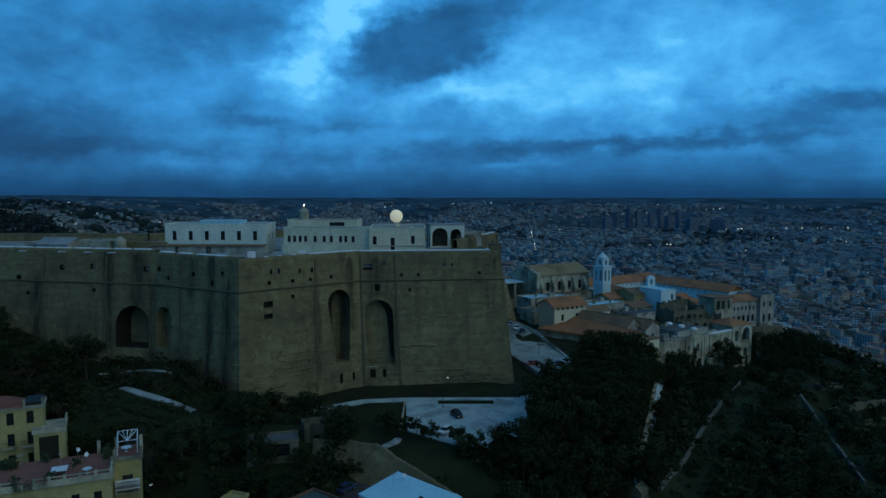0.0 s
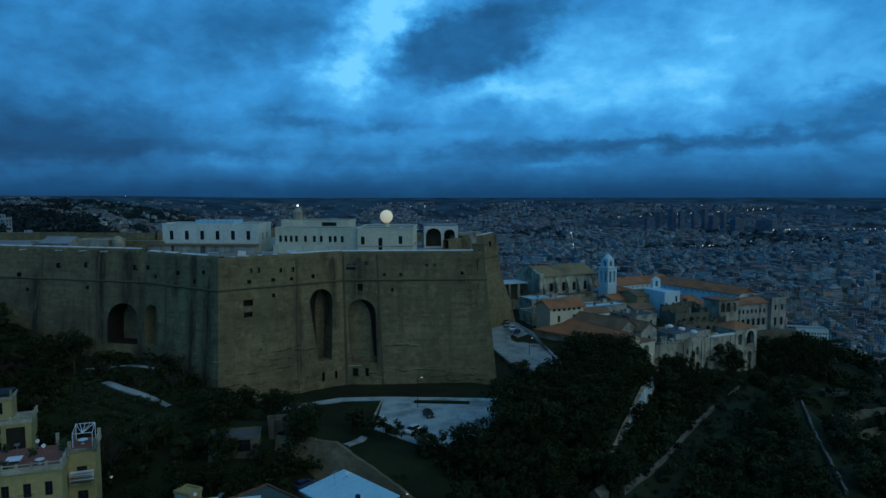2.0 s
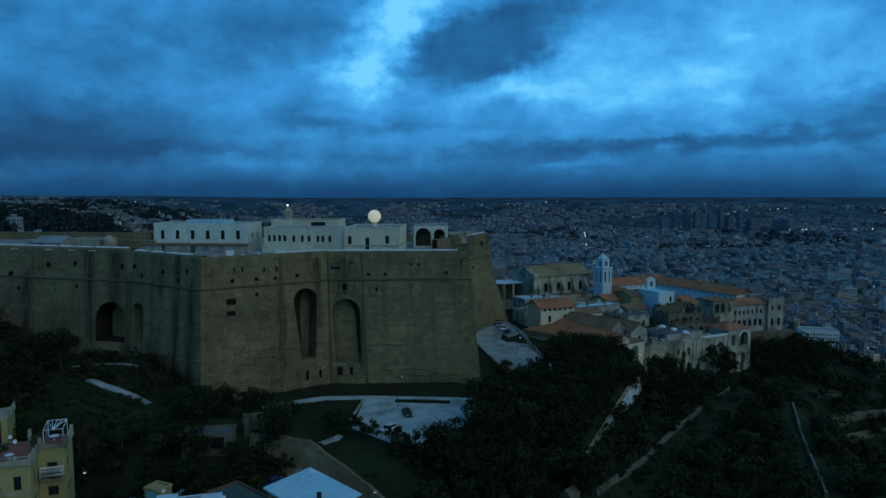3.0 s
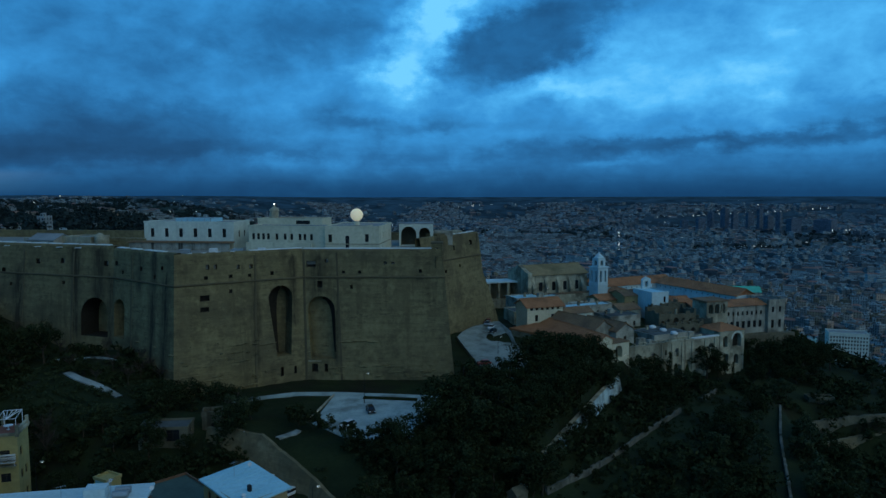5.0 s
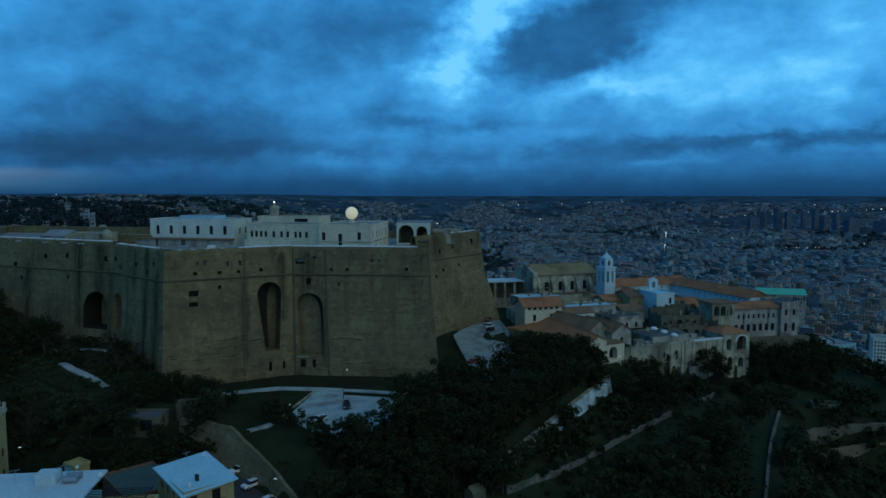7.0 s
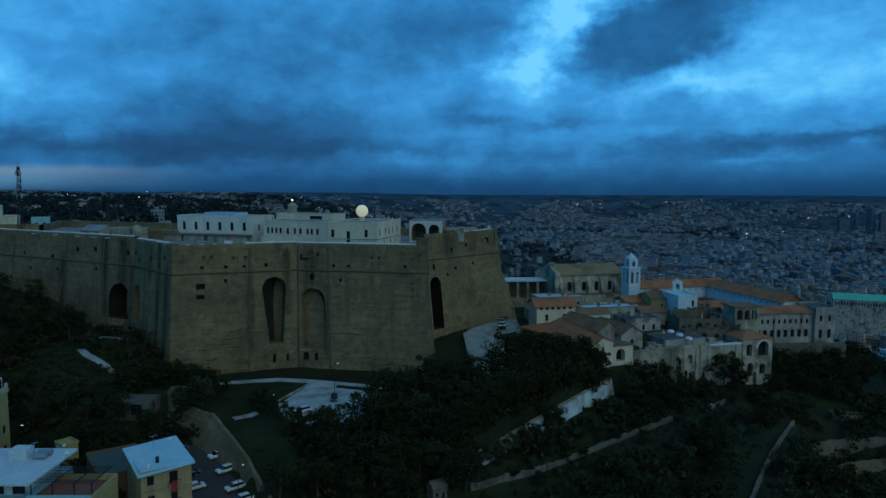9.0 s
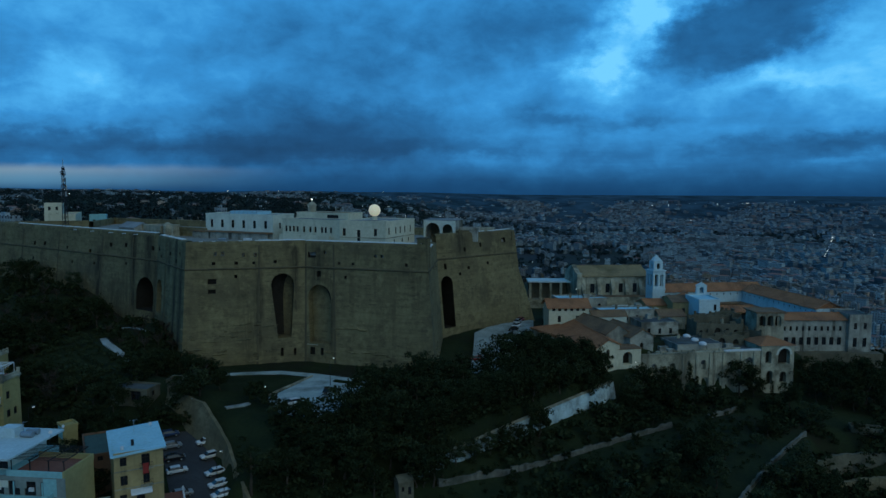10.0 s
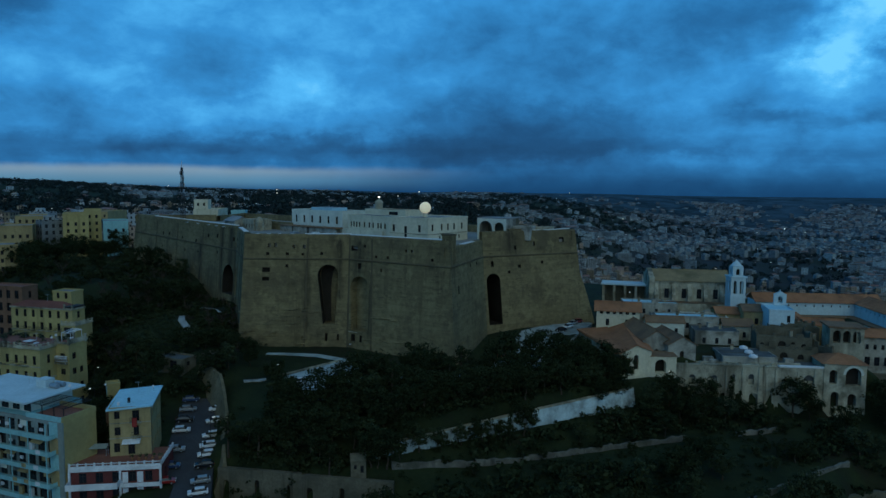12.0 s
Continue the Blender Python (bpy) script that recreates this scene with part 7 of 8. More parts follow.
# ---- cars, lamps and the mast ----
def car_kind(paint, name_paint):
    ob = thing("car", "%s hatchback car, parked and empty" % name_paint, "car", group="parked cars")
    b = bmesh.new()
    prof = [(-2.05, 0.32), (-2.08, 0.62), (-1.95, 0.86), (-1.2, 0.93), (1.15, 0.96), (1.95, 0.98), (2.05, 0.72), (2.02, 0.32)]
    sides = [[b.verts.new((x, s * (0.84 if z > 0.5 else 0.80), z)) for x, z in prof] for s in (-1, 1)]
    n = len(prof)
    for i in range(n):
        b.faces.new((sides[0][i], sides[0][(i + 1) % n], sides[1][(i + 1) % n], sides[1][i]))
    b.faces.new(sides[0][::-1])
    b.faces.new(sides[1])
    bmesh.ops.recalc_face_normals(b, faces=b.faces)
    bmesh.ops.bevel(b, geom=b.edges[:], offset=0.06, segments=1, affect="EDGES")
    body = part("body", b, paint, ob)
    c = bmesh.new()
    vv = [c.verts.new(k) for k in ((-1.25, -0.78, 0.92), (1.75, -0.78, 0.94), (1.75, 0.78, 0.94), (-1.25, 0.78, 0.92), (-0.55, -0.62, 1.42), (1.25, -0.62, 1.44), (1.25, 0.62, 1.44), (-0.55, 0.62, 1.42))]
    for f in ((0, 1, 5, 4), (1, 2, 6, 5), (2, 3, 7, 6), (3, 0, 4, 7), (4, 5, 6, 7)):
        c.faces.new([vv[k] for k in f])
    part("glasshouse", c, M_GLASS, body, "dark car windows")
    part("roof", bx(-0.6, 1.3, -0.63, 0.63, 1.43, 1.49), paint, body)
    for x in (-1.3, 1.3):
        for s in (-1, 1):
            w = part("wheel", tube(bmesh.new(), (x, s * 0.66, 0.31), (x, s * 0.87, 0.31), 0.31, n=12), M_RUBBER, ob)
            part("rim", tube(bmesh.new(), (x, s * 0.86, 0.31), (x, s * 0.885, 0.31), 0.19, n=10), M_STEEL, w)
    for s in (-1, 1):
        part("headlight", bx(-2.1, -1.98, s * 0.62 - 0.16, s * 0.62 + 0.16, 0.62, 0.78), M_WHITEPAINT, ob)
        part("tail_light", bx(1.98, 2.07, s * 0.68 - 0.1, s * 0.68 + 0.1, 0.66, 0.9), M_REDCLOTH, ob)
    return ob


KINDS = [car_kind(p, q) for p, q in ((M_PAINT_WHITE, "white"), (M_PAINT_SILVER, "silver"), (M_PAINT_BLACK, "black"), (M_PAINT_BLUE, "dark blue"), (M_PAINT_RED, "red"))]
used = set()


def park(kind, x, y, z, rot, slope=0.0):
    m = pose(x, y, z, 0, slope, rot)
    if kind not in used:
        used.add(kind)
        KINDS[kind].matrix_basis = m
        return KINDS[kind]
    return copy_thing(KINDS[kind], m)


def on_street(a, p):
    return 12.5 - 0.77 * a + 0.63 * p, 114.5 + 0.63 * a + 0.77 * p


for along, kind in ((26.5, 0), (20.7, 0), (14.2, 0), (9.9, 0), (6.3, 0), (2.2, 2), (-3.6, 1), (-7.6, 0)):
    x, y = on_street(along, -2.4)
    park(kind, x, y, street_z(x, y) + 0.12, 57 + (along * 7) % 5)
for along, kind in ((32.0, 3), (27.0, 1), (22.0, 2), (17.2, 0), (9.0, 1), (2.6, 3), (-3.0, 4)):
    x, y = on_street(along, -9.6)
    park(kind, x, y, street_z(x, y) + 0.12, 232 + (along * 5) % 6)
park(2, 3.2, 158.5, 7.08, 115)
park(0, 0.6, 147.6, 7.08, 60)
park(2, 18.4, 152.0, 7.08, 80)
for x, y, k, r in ((26.5, 204, 4, 20), (34.0, 203.2, 2, 30), (37.0, 206, 0, 40), (26.0, 243, 0, 80), (24.2, 249.5, 1, 85), (27.0, 236.5, 2, 70), (24.0, 253.5, 4, 80)):
    park(k, x, y, 7.25 + 3.2 * S(196, 240, y), r)


def street_lamp(x, y, z, h=7.0, rot=0):
    ob = thing("street_lamp", "slim street lamp with a small lit head", "street lamp", pose(x, y, z, 0, 0, rot), group="street lamps")
    part("post", tube(bmesh.new(), (0, 0, 0), (0, 0, h), 0.09, 0.05, 8), M_IRON, ob)
    part("arm", tube(bmesh.new(), (0, 0, h - 0.05), (0.9, 0, h + 0.15), 0.04, n=6), M_IRON, ob)
    hd = part("head", bx(0.75, 1.35, -0.14, 0.14, h + 0.08, h + 0.22), M_STEEL, ob)
    part("lens", bx(0.8, 1.3, -0.11, 0.11, h + 0.02, h + 0.08), M_LAMP, hd, "lit lamp glass")


for x, y, h in ((-34.7, 110.3, 8.5), (0.0, 165.1, 7.5), (-16.5, 133.0, 6.0), (-5.6, 146.0, 4.5), (1.4, 120.6, 6.0), (10.0, 113.0, 6.0), (-52, 118, 6.0), (70.5, 224.6, 6.0), (46, 250, 14), (30, 215, 6)):
    street_lamp(x, y, ground_z(x, y), h, (x * 13) % 360)
mast = thing("radio_mast", "slim lattice radio mast with aerials behind the castle", "mast", pose(-134.5, 193.5, 40.0))
for s in ((-0.8, -0.8), (0.8, -0.8), (0.8, 0.8), (-0.8, 0.8)):
    part("leg", tube(bmesh.new(), (*s, 0), (s[0] * 0.35, s[1] * 0.35, 26), 0.12, n=5), M_IRON, mast)
for k in range(13):
    z0, z1 = 2.0 * k, 2.0 * k + 2
    f0, f1 = 0.8 * (1 - 0.65 * z0 / 26), 0.8 * (1 - 0.65 * z1 / 26)
    for a, b in (((-1, -1), (1, -1)), ((1, -1), (1, 1)), ((1, 1), (-1, 1)), ((-1, 1), (-1, -1))):
        part("brace", tube(bmesh.new(), (a[0] * f0, a[1] * f0, z0), (b[0] * f1, b[1] * f1, z1), 0.07, n=4), M_IRON, mast)
part("spike", tube(bmesh.new(), (0, 0, 26), (0, 0, 29), 0.12, 0.06, 6), M_STEEL, mast)
for k in range(12):
    a = k * 0.9
    part("panel_aerial", bx(-0.2, 0.2, -0.1, 0.1, 0, 1.7), M_STEEL, mast, m=pose(0.9 * math.cos(a), 0.9 * math.sin(a), 15 + (k % 4) * 2.6, 0, 0, math.degrees(a) - 90))


# ---- trees ----
def leaf_cloud(bm, rng, centre, rad, n, size, flat=0.8):
    """n small leaf sprays near the surface of a lumpy clump."""
    c = Vector(centre)
    for _ in range(n):
        d = Vector((rng.gauss(0, 1), rng.gauss(0, 1), rng.gauss(0, 1)))
        d.normalize()
        p = c + Vector((d.x * rad, d.y * rad, d.z * rad * flat)) * (0.55 + 0.5 * rng.random())
        a = Vector((rng.gauss(0, 1), rng.gauss(0, 1), rng.gauss(0, 0.6))).normalized()
        b = (d + 0.6 * a).cross(a).normalized()
        s = size * rng.uniform(0.6, 1.3)
        vs = [bm.verts.new(p + q) for q in (-a * s - b * s * 0.4, a * s * 0.2 - b * s * 0.7, a * s + b * s * 0.3, -a * s * 0.1 + b * s * 0.7)]
        bm.faces.new(vs)


def broad_tree(rng, name, label, h, spread, mat, clumps=28, per=78, trunk_part=0.35, size=0.25):
    """A tapered trunk with limbs and a crown of uneven leaf clumps."""
    ob = thing(name, label, "tree", group="hillside trees")
    t = bmesh.new()
    r0 = 0.035 * h
    rings = []
    for k in range(5):
        c0 = Vector((rng.gauss(0, 0.12) * (k > 0), rng.gauss(0, 0.12) * (k > 0), -0.8 + (h * trunk_part * 1.25 + 0.8) * k / 4))
        rings.append([t.verts.new(c0 + Vector((math.cos(a) * r0 * (1 - 0.16 * k), math.sin(a) * r0 * (1 - 0.16 * k), 0))) for a in [2 * math.pi * i / 7 for i in range(7)]])
    for u, v in zip(rings, rings[1:]):
        for i in range(7):
            t.faces.new((u[i], u[(i + 1) % 7], v[(i + 1) % 7], v[i]))
    trunk = part("trunk", t, M_BARK, ob)
    tips = []
    for k in range(4):
        a = 2 * math.pi * k / 4 + rng.uniform(-0.4, 0.4)
        q = Vector((math.cos(a) * spread * 0.6, math.sin(a) * spread * 0.6, h * rng.uniform(0.55, 0.85)))
        part("limb", tube(bmesh.new(), Vector((0, 0, h * trunk_part * 0.9)), q, r0 * 0.4, r0 * 0.12, 5, False), M_BARK, trunk)
        tips.append(q)
    c = bmesh.new()
    for k in range(clumps):
        if k < len(tips):
            q = tips[k]
        else:
            a, f = rng.uniform(0, 2 * math.pi), math.sqrt(rng.random())
            zz = rng.uniform(0.38, 0.95)
            w = math.sin(math.pi * min(1.0, (zz - 0.2) / 0.95)) ** 0.6
            q = Vector((math.cos(a) * f * spread * w, math.sin(a) * f * spread * w, h * zz))
        leaf_cloud(c, rng, q, spread * rng.uniform(0.22, 0.40), per, size)
    part("crown", c, mat, ob)
    return ob


def cypress(rng, h):
    ob = thing("cypress", "narrow dark cypress tree on the slope", "tree", group="hillside trees")
    part("trunk", tube(bmesh.new(), (0, 0, -0.8), (0, 0, h * 0.8), 0.18, 0.05, 7), M_BARK, ob)
    c = bmesh.new()
    for k in range(22):
        f = k / 21
        leaf_cloud(c, rng, (rng.gauss(0, 0.15), rng.gauss(0, 0.15), h * (0.1 + 0.88 * f)), (0.35 + 1.0 * math.sin(math.pi * (0.12 + 0.82 * f))) * h / 11, 34, 0.26, 1.3)
    part("crown", c, M_LEAF, ob)
    return ob


def bare_tree(rng, h, spread):
    ob = thing("bare_tree", "leafless brown tree with a fine haze of twigs", "tree", group="hillside trees")
    t, tw = bmesh.new(), bmesh.new()
    tube(t, (0, 0, -0.8), (0, 0, h * 0.4), 0.16, 0.11, 7)
    trunk = part("trunk", t, M_BARK, ob)
    for k in range(7):
        a = 2.4 * k
        q = Vector((math.cos(a) * spread * 0.7, math.sin(a) * spread * 0.7, h * rng.uniform(0.6, 0.95)))
        s = Vector((0, 0, h * rng.uniform(0.25, 0.42)))
        part("limb", tube(bmesh.new(), s, q, 0.08, 0.025, 5, False), M_BARK, trunk)
        for _ in range(60):
            b = s.lerp(q, rng.uniform(0.35, 1.0))
            e = b + Vector((rng.gauss(0, 0.7), rng.gauss(0, 0.7), rng.uniform(0.2, 1.3)))
            d = Vector((rng.gauss(0, 1), rng.gauss(0, 1), 0)).normalized() * 0.035
            tw.faces.new([tw.verts.new(v) for v in (b - d, b + d, e)])
    part("crown", tw, M_TWIG, ob)
    return ob


rng = random.Random(21)
BROAD = [broad_tree(rng, "holm_oak", "dense dark evergreen oak on the hillside", 11.0, 4.6, M_LEAF), broad_tree(rng, "holm_oak", "round dark evergreen oak", 9.0, 4.2, M_LEAF),
         broad_tree(rng, "olive_tree", "grey-green olive tree on the slope", 6.5, 3.2, M_LEAFOLIVE, 20, 64), broad_tree(rng, "garden_tree", "dark leafy garden tree", 8.0, 3.6, M_LEAFOLIVE, 22, 72),
         broad_tree(rng, "bush", "low dark evergreen bush", 3.4, 2.2, M_LEAF, 14, 50, 0.12, 0.22)]
PINE = broad_tree(rng, "umbrella_pine", "tall umbrella pine with a flat dark crown", 12.0, 4.0, M_LEAF, 20, 80, 0.72)
CYP = cypress(rng, 11.0)
BARE = [bare_tree(rng, 8.0, 3.4), bare_tree(rng, 6.5, 3.0)]
TREES = {"oak": BROAD[0], "oak2": BROAD[1], "olive": BROAD[2], "garden": BROAD[3], "bush": BROAD[4], "pine": PINE, "cypress": CYP, "bare": BARE[0], "bare2": BARE[1]}
planted = set()
spots = []


def plant(kind, x, y, s=1.0, sink=0.0):
    m = pose(x, y, ground_z(x, y) - sink, 0, 0, rng.uniform(0, 360)) @ Matrix.Diagonal((s * rng.uniform(0.9, 1.1), s * rng.uniform(0.9, 1.1), s * rng.uniform(0.88, 1.12), 1))
    ob = TREES[kind]
    spots.append((x, y))
    if kind not in planted:
        planted.add(kind)
        ob.matrix_basis = m
        return ob
    made = copy_thing(ob, m)
    made.matrix_basis = m
    return made


def wall_side(x, y):
    return 0.94 * (x - 38) - 0.34 * (y - 134)


def near_wall(x, y):
    """Whether a plant here would bury the narrow wall down the slope."""
    for (x0, y0), (x1, y1) in zip(tw2, tw2[1:]):
        f = min(1.0, max(0.0, ((x - x0) * (x1 - x0) + (y - y0) * (y1 - y0)) / ((x1 - x0) ** 2 + (y1 - y0) ** 2)))
        if math.hypot(x - x0 - f * (x1 - x0), y - y0 - f * (y1 - y0)) < 3.4:
            return True
    return False


def clear(x, y):
    """Whether a tree may stand here: not on roads, in houses or in the castle."""
    if -11 < x < (22 if y > 160 else 17) and 138 < y < 176:
        return False
    p, a = 0.63 * (x - 12.5) + 0.77 * (y - 114.5), -0.77 * (x - 12.5) + 0.63 * (y - 114.5)
    if -15 < p < 1.6 and -40 < a < 36:
        return False
    if y > 196 and x > 30 and wall_side(x, y) < 6 and not (y < 212 and x > 42):
        return False
    if -52 < x < 24 and y > 158 - 0.05 * x:
        return False
    if x <= -52 and x > -205 and y > 172 + 0.19 * (-52 - x):
        return False
    if 20 < x < 34 and 170 < y < 262:
        return False
    if -14 < x < 12 and 88 < y < 114 or -40 < x < -3 and 80 < y < 106:
        return False
    if -112 < x < -44 and y < 132 and -0.42 * (x + 50.9) + 0.91 * (y - 103.8) < 16.5:
        return False
    if -86 < x < -50 and -4.5 < (y - 149.2) + 0.36 * (x + 54.5) < 1.4 or -85 < x < -64 and 162 < y < 169.6:
        return False
    if -77 < x < -44 and 133 < y < 153 or 0 < 0.63 * (x - 12.5) + 0.77 * (y - 114.5) < 11 and x < 12:
        return False
    if -37 < x < -24 and 127 < y < 143:
        return False
    d = wall_side(x, y)
    if 0 < d < 5.5 and 152 < y < 215 and (int(x) * 7 + int(y) * 13) % 4:
        return False
    if near_wall(x, y):
        return False
    for px, py in tw:
        if -2.0 < 0.86 * (x - px) - 0.5 * (y - py) < 13.0 and abs(0.5 * (x - px) + 0.86 * (y - py)) < 8:
            return False
    return True


def grove(n, x0, x1, y0, y1, kinds, smin, smax, gap, ok=None):
    made = 0
    for _ in range(n * 14):
        if made >= n:
            break
        x, y = rng.uniform(x0, x1), rng.uniform(y0, y1)
        if not clear(x, y) or (ok and not ok(x, y)) or any((x - a) ** 2 + (y - b) ** 2 < gap * gap for a, b in spots):
            continue
        plant(rng.choice(kinds), x, y, rng.uniform(smin, smax))
        made += 1


# the dark holm-oak wood between the yard and the white wall
for x, y, s in ((45, 199, 1.12), (50.5, 203, 1.05), (56, 205, 1.0), (48, 193, 1.1), (54.5, 197, 1.05), (43, 184, 1.0), (49.5, 186, 0.95), (60, 203.5, 0.85), (45.5, 177, 0.85)):
    plant("oak" if s > 0.95 else "oak2", x, y, s)
for x, y, s in ((36.0, 141, 0.8), (33.5, 136, 0.8), (39.5, 147.5, 0.75), (43.5, 140, 0.5), (47, 150, 0.45), (41.5, 135.5, 0.55), (50, 158, 0.45), (42.0, 154.5, 0.72), (30, 129, 0.8), (44.5, 162, 0.7), (47, 169, 0.7)):
    plant("oak2", x, y, s)
grove(48, 20.5, 50, 128, 178, ["oak2", "oak", "garden", "pine", "oak2"], 0.75, 1.05, 3.4, lambda x, y: wall_side(x, y) < -2.0)
grove(16, 8, 36, 116, 138, ["garden", "olive", "bush", "pine"], 0.55, 0.85, 3.4)
grove(14, -16, 10, 122, 139, ["bush", "bush", "olive"], 0.6, 1.0, 2.6)
for x, y in ((-10.5, 147.2), (-6.5, 145.0), (-2.5, 143.2), (2.5, 140), (7, 138.2), (12, 137), (15.5, 138), (-12.6, 150)):
    plant("bush", x, y, 1.05)
grove(44, 34, 66, 150, 216, ["oak2", "oak2", "garden", "oak"], 0.6, 0.85, 2.7, lambda x, y: -8.5 < wall_side(x, y) < -1.4)
grove(12, 42, 64, 138, 200, ["garden", "oak2"], 0.45, 0.65, 4.5, lambda x, y: 1.6 < wall_side(x, y) < 4.0)
for x, y, s in ((-19, 103.6, 0.7), (-15.5, 106.0, 0.65), (-24.5, 106.5, 0.8), (-30, 109.5, 0.8), (-41, 114.5, 0.8), (-38.5, 119.0, 0.7), (-46, 116.5, 0.7), (-27, 121.5, 0.7), (-33.5, 125.8, 0.7), (-36.8, 129.0, 0.8), (-27.0, 128.0, 0.55)):
    plant("oak2", x, y, s)
for k in range(11):
    y = 139 + 3.4 * k
    plant("oak2" if k % 3 else "garden", 38 + (-3.2 - 1.2 * (k % 2) + 0.34 * (y - 134)) / 0.94, y, 0.62 + 0.06 * (k % 3))
for x, y in tw:
    for k in range(1):
        plant("bush", x + rng.uniform(1.2, 2.0), y + rng.uniform(-4, 4), rng.uniform(0.5, 0.8))
for x, y, s in ((16.5, 135.2, 0.95), (21, 138.5, 0.95)):
    plant("oak", x, y, s)
for x, y, s in ((12.5, 135.4, 0.8), (24, 143, 0.95), (18.5, 131, 0.9), (22.5, 149, 0.85), (14, 131.5, 0.75), (10.5, 133.2, 0.55), (25, 133.5, 0.9), (22, 126.5, 0.8), (28, 139, 0.9), (23.5, 156, 0.8)):
    plant("oak2", x, y, s)
for x, y, s in ((118.5, 255, 1.1), (124, 259.5, 1.15), (130.5, 263, 1.15), (137, 266, 1.1), (144, 270, 1.1), (151, 276, 1.1), (127, 252, 1.0), (134, 256, 1.0)):
    plant("oak", x, y, s)
for x, y, s in ((-17.5, 131.6, 0.9), (-20, 129.5, 1.0), (-22.5, 127.5, 1.0), (-15.2, 133.4, 0.8)):
    plant("bush", x, y, s)
# trees that stand before the white wall, and the thicket at its upper end
for kind, x, y, s in (("oak2", 55.4, 171.0, 0.80), ("oak2", 50.4, 160.5, 0.62), ("garden", 48.6, 155.0, 0.58), ("garden", 44.2, 145.5, 0.75), ("oak2", 42.0, 139.0, 0.7), ("garden", 46.2, 149.5, 0.62), ("garden", 41.2, 130.4, 0.6),
                      ("oak2", 40.2, 134.5, 0.85), ("oak2", 43.2, 136.5, 0.85), ("oak2", 73.0, 216.0, 0.98), ("oak2", 77.0, 213.5, 0.8), ("oak2", 81.0, 219.0, 0.75), ("garden", 70.6, 208.5, 0.95),
                      ("oak", 41.5, 188.0, 1.1), ("oak", 39.0, 183.5, 1.0), ("oak2", 60.5, 197.0, 0.85), ("oak2", 56.0, 187.0, 0.8), ("oak2", 52.0, 176.5, 0.75), ("oak2", 63.0, 204.0, 0.85), ("oak2", 72.0, 205.0, 0.8)):
    plant(kind, x, y, s)
# the overgrown slope below the white wall
grove(90, 40, 135, 110, 236, ["garden", "olive", "oak2", "oak2", "bush"], 0.55, 1.0, 4.0, lambda x, y: 2.5 < wall_side(x, y) < 80 and ground_z(x, y) < 3 and y < 0.56 * x + 183)
for x, y, s in ((84.6, 231.0, 0.85), (86.6, 232.2, 0.65), (55.0, 165.5, 0.7), (107.5, 243.5, 0.5)):
    plant("cypress", x, y, s)
for x, y, s in ((98.5, 240.5, 1.15), (102.5, 241.5, 0.8), (92, 230, 0.6), (88, 227.5, 0.6), (77, 221, 0.7), (73.5, 219.5, 0.6), (80.5, 224, 0.65), (120, 250, 0.9), (125, 254, 1.0), (131, 258, 1.0), (124, 246, 0.8), (137, 262, 0.9), (142, 266, 0.9), (130, 250, 0.8), (138, 254, 0.8)):
    plant("oak2", x, y, s)
# the slope under the castle's west side and round the yellow houses
grove(46, -112, -18, 116, 148, ["bare", "bare2", "garden", "oak2", "oak2", "bush"], 0.6, 1.0, 3.6)
grove(40, -116, -50, 146, 178, ["bare2", "bare", "bush", "bare2"], 0.5, 0.8, 3.4)
for x, y, s in ((-43, 150, 0.8), (-38, 152, 0.8), (-33, 153.5, 0.7), (-28, 152, 0.7), (-47, 154, 0.75), (-22, 148, 0.6), (-40, 145, 0.7)):
    plant("oak2", x, y, s)
grove(26, -236, -190, 150, 215, ["oak", "oak2"], 0.9, 1.3, 5.0)
grove(14, -100, -84, 138, 170, ["oak", "oak2"], 0.9, 1.2, 4.5)
grove(26, -200, -100, 130, 192, ["oak", "oak2", "garden", "bare"], 0.7, 1.1, 6.5)
grove(24, 110, 200, 140, 290, ["oak2", "garden", "olive"], 0.7, 1.0, 6.0, lambda x, y: y < 245 or x > 118)


def woodland(name, label, n, place, smin, smax, mat, seed):
    """Far or uncountable trees, joined: lumps of leaf sprays over the ground."""
    r = random.Random(seed)
    bm = bmesh.new()
    made = 0
    while made < n:
        x, y = place(r)
        if x is None:
            continue
        s = r.uniform(smin, smax)
        z = ground_z(x, y)
        for _ in range(3):
            leaf_cloud(bm, r, (x + r.gauss(0, s * 0.5), y + r.gauss(0, s * 0.5), z + s * r.uniform(0.4, 0.95)), s * 0.62, 20, s * 0.2)
        made += 1
    return solo(name, bm, mat, label, "woodland", kind="stuff")


def lower_slope(r):
    x, y = r.uniform(40, 230), r.uniform(60, 260)
    d = wall_side(x, y)
    if d < 3 or y > 0.56 * x + 180 or ground_z(x, y) > 2 or near_wall(x, y) or any(-2.2 < 0.86 * (x - px) - 0.5 * (y - py) < 8.0 and abs(0.5 * (x - px) + 0.86 * (y - py)) < 7 for px, py in tw):
        return None, None
    if noise.noise((x * 0.035, y * 0.035, 4.0)) < -0.3:
        return None, None
    return x, y


woodland("scrub", "dark scrub and brambles over the terraced slope", 2300, lower_slope, 1.2, 3.0, M_LEAF, 3)


def garden_slope(r):
    x, y = r.uniform(-16, 52), r.uniform(112, 180)
    return (x, y) if clear(x, y) and wall_side(x, y) < -1.0 and noise.noise((x * 0.06, y * 0.06, 5.0)) > -0.12 and not (-16 < x < 6 and y > 140) else (None, None)


woodland("scrub", "dark undergrowth between the garden trees", 520, garden_slope, 0.9, 2.0, M_LEAF, 12)


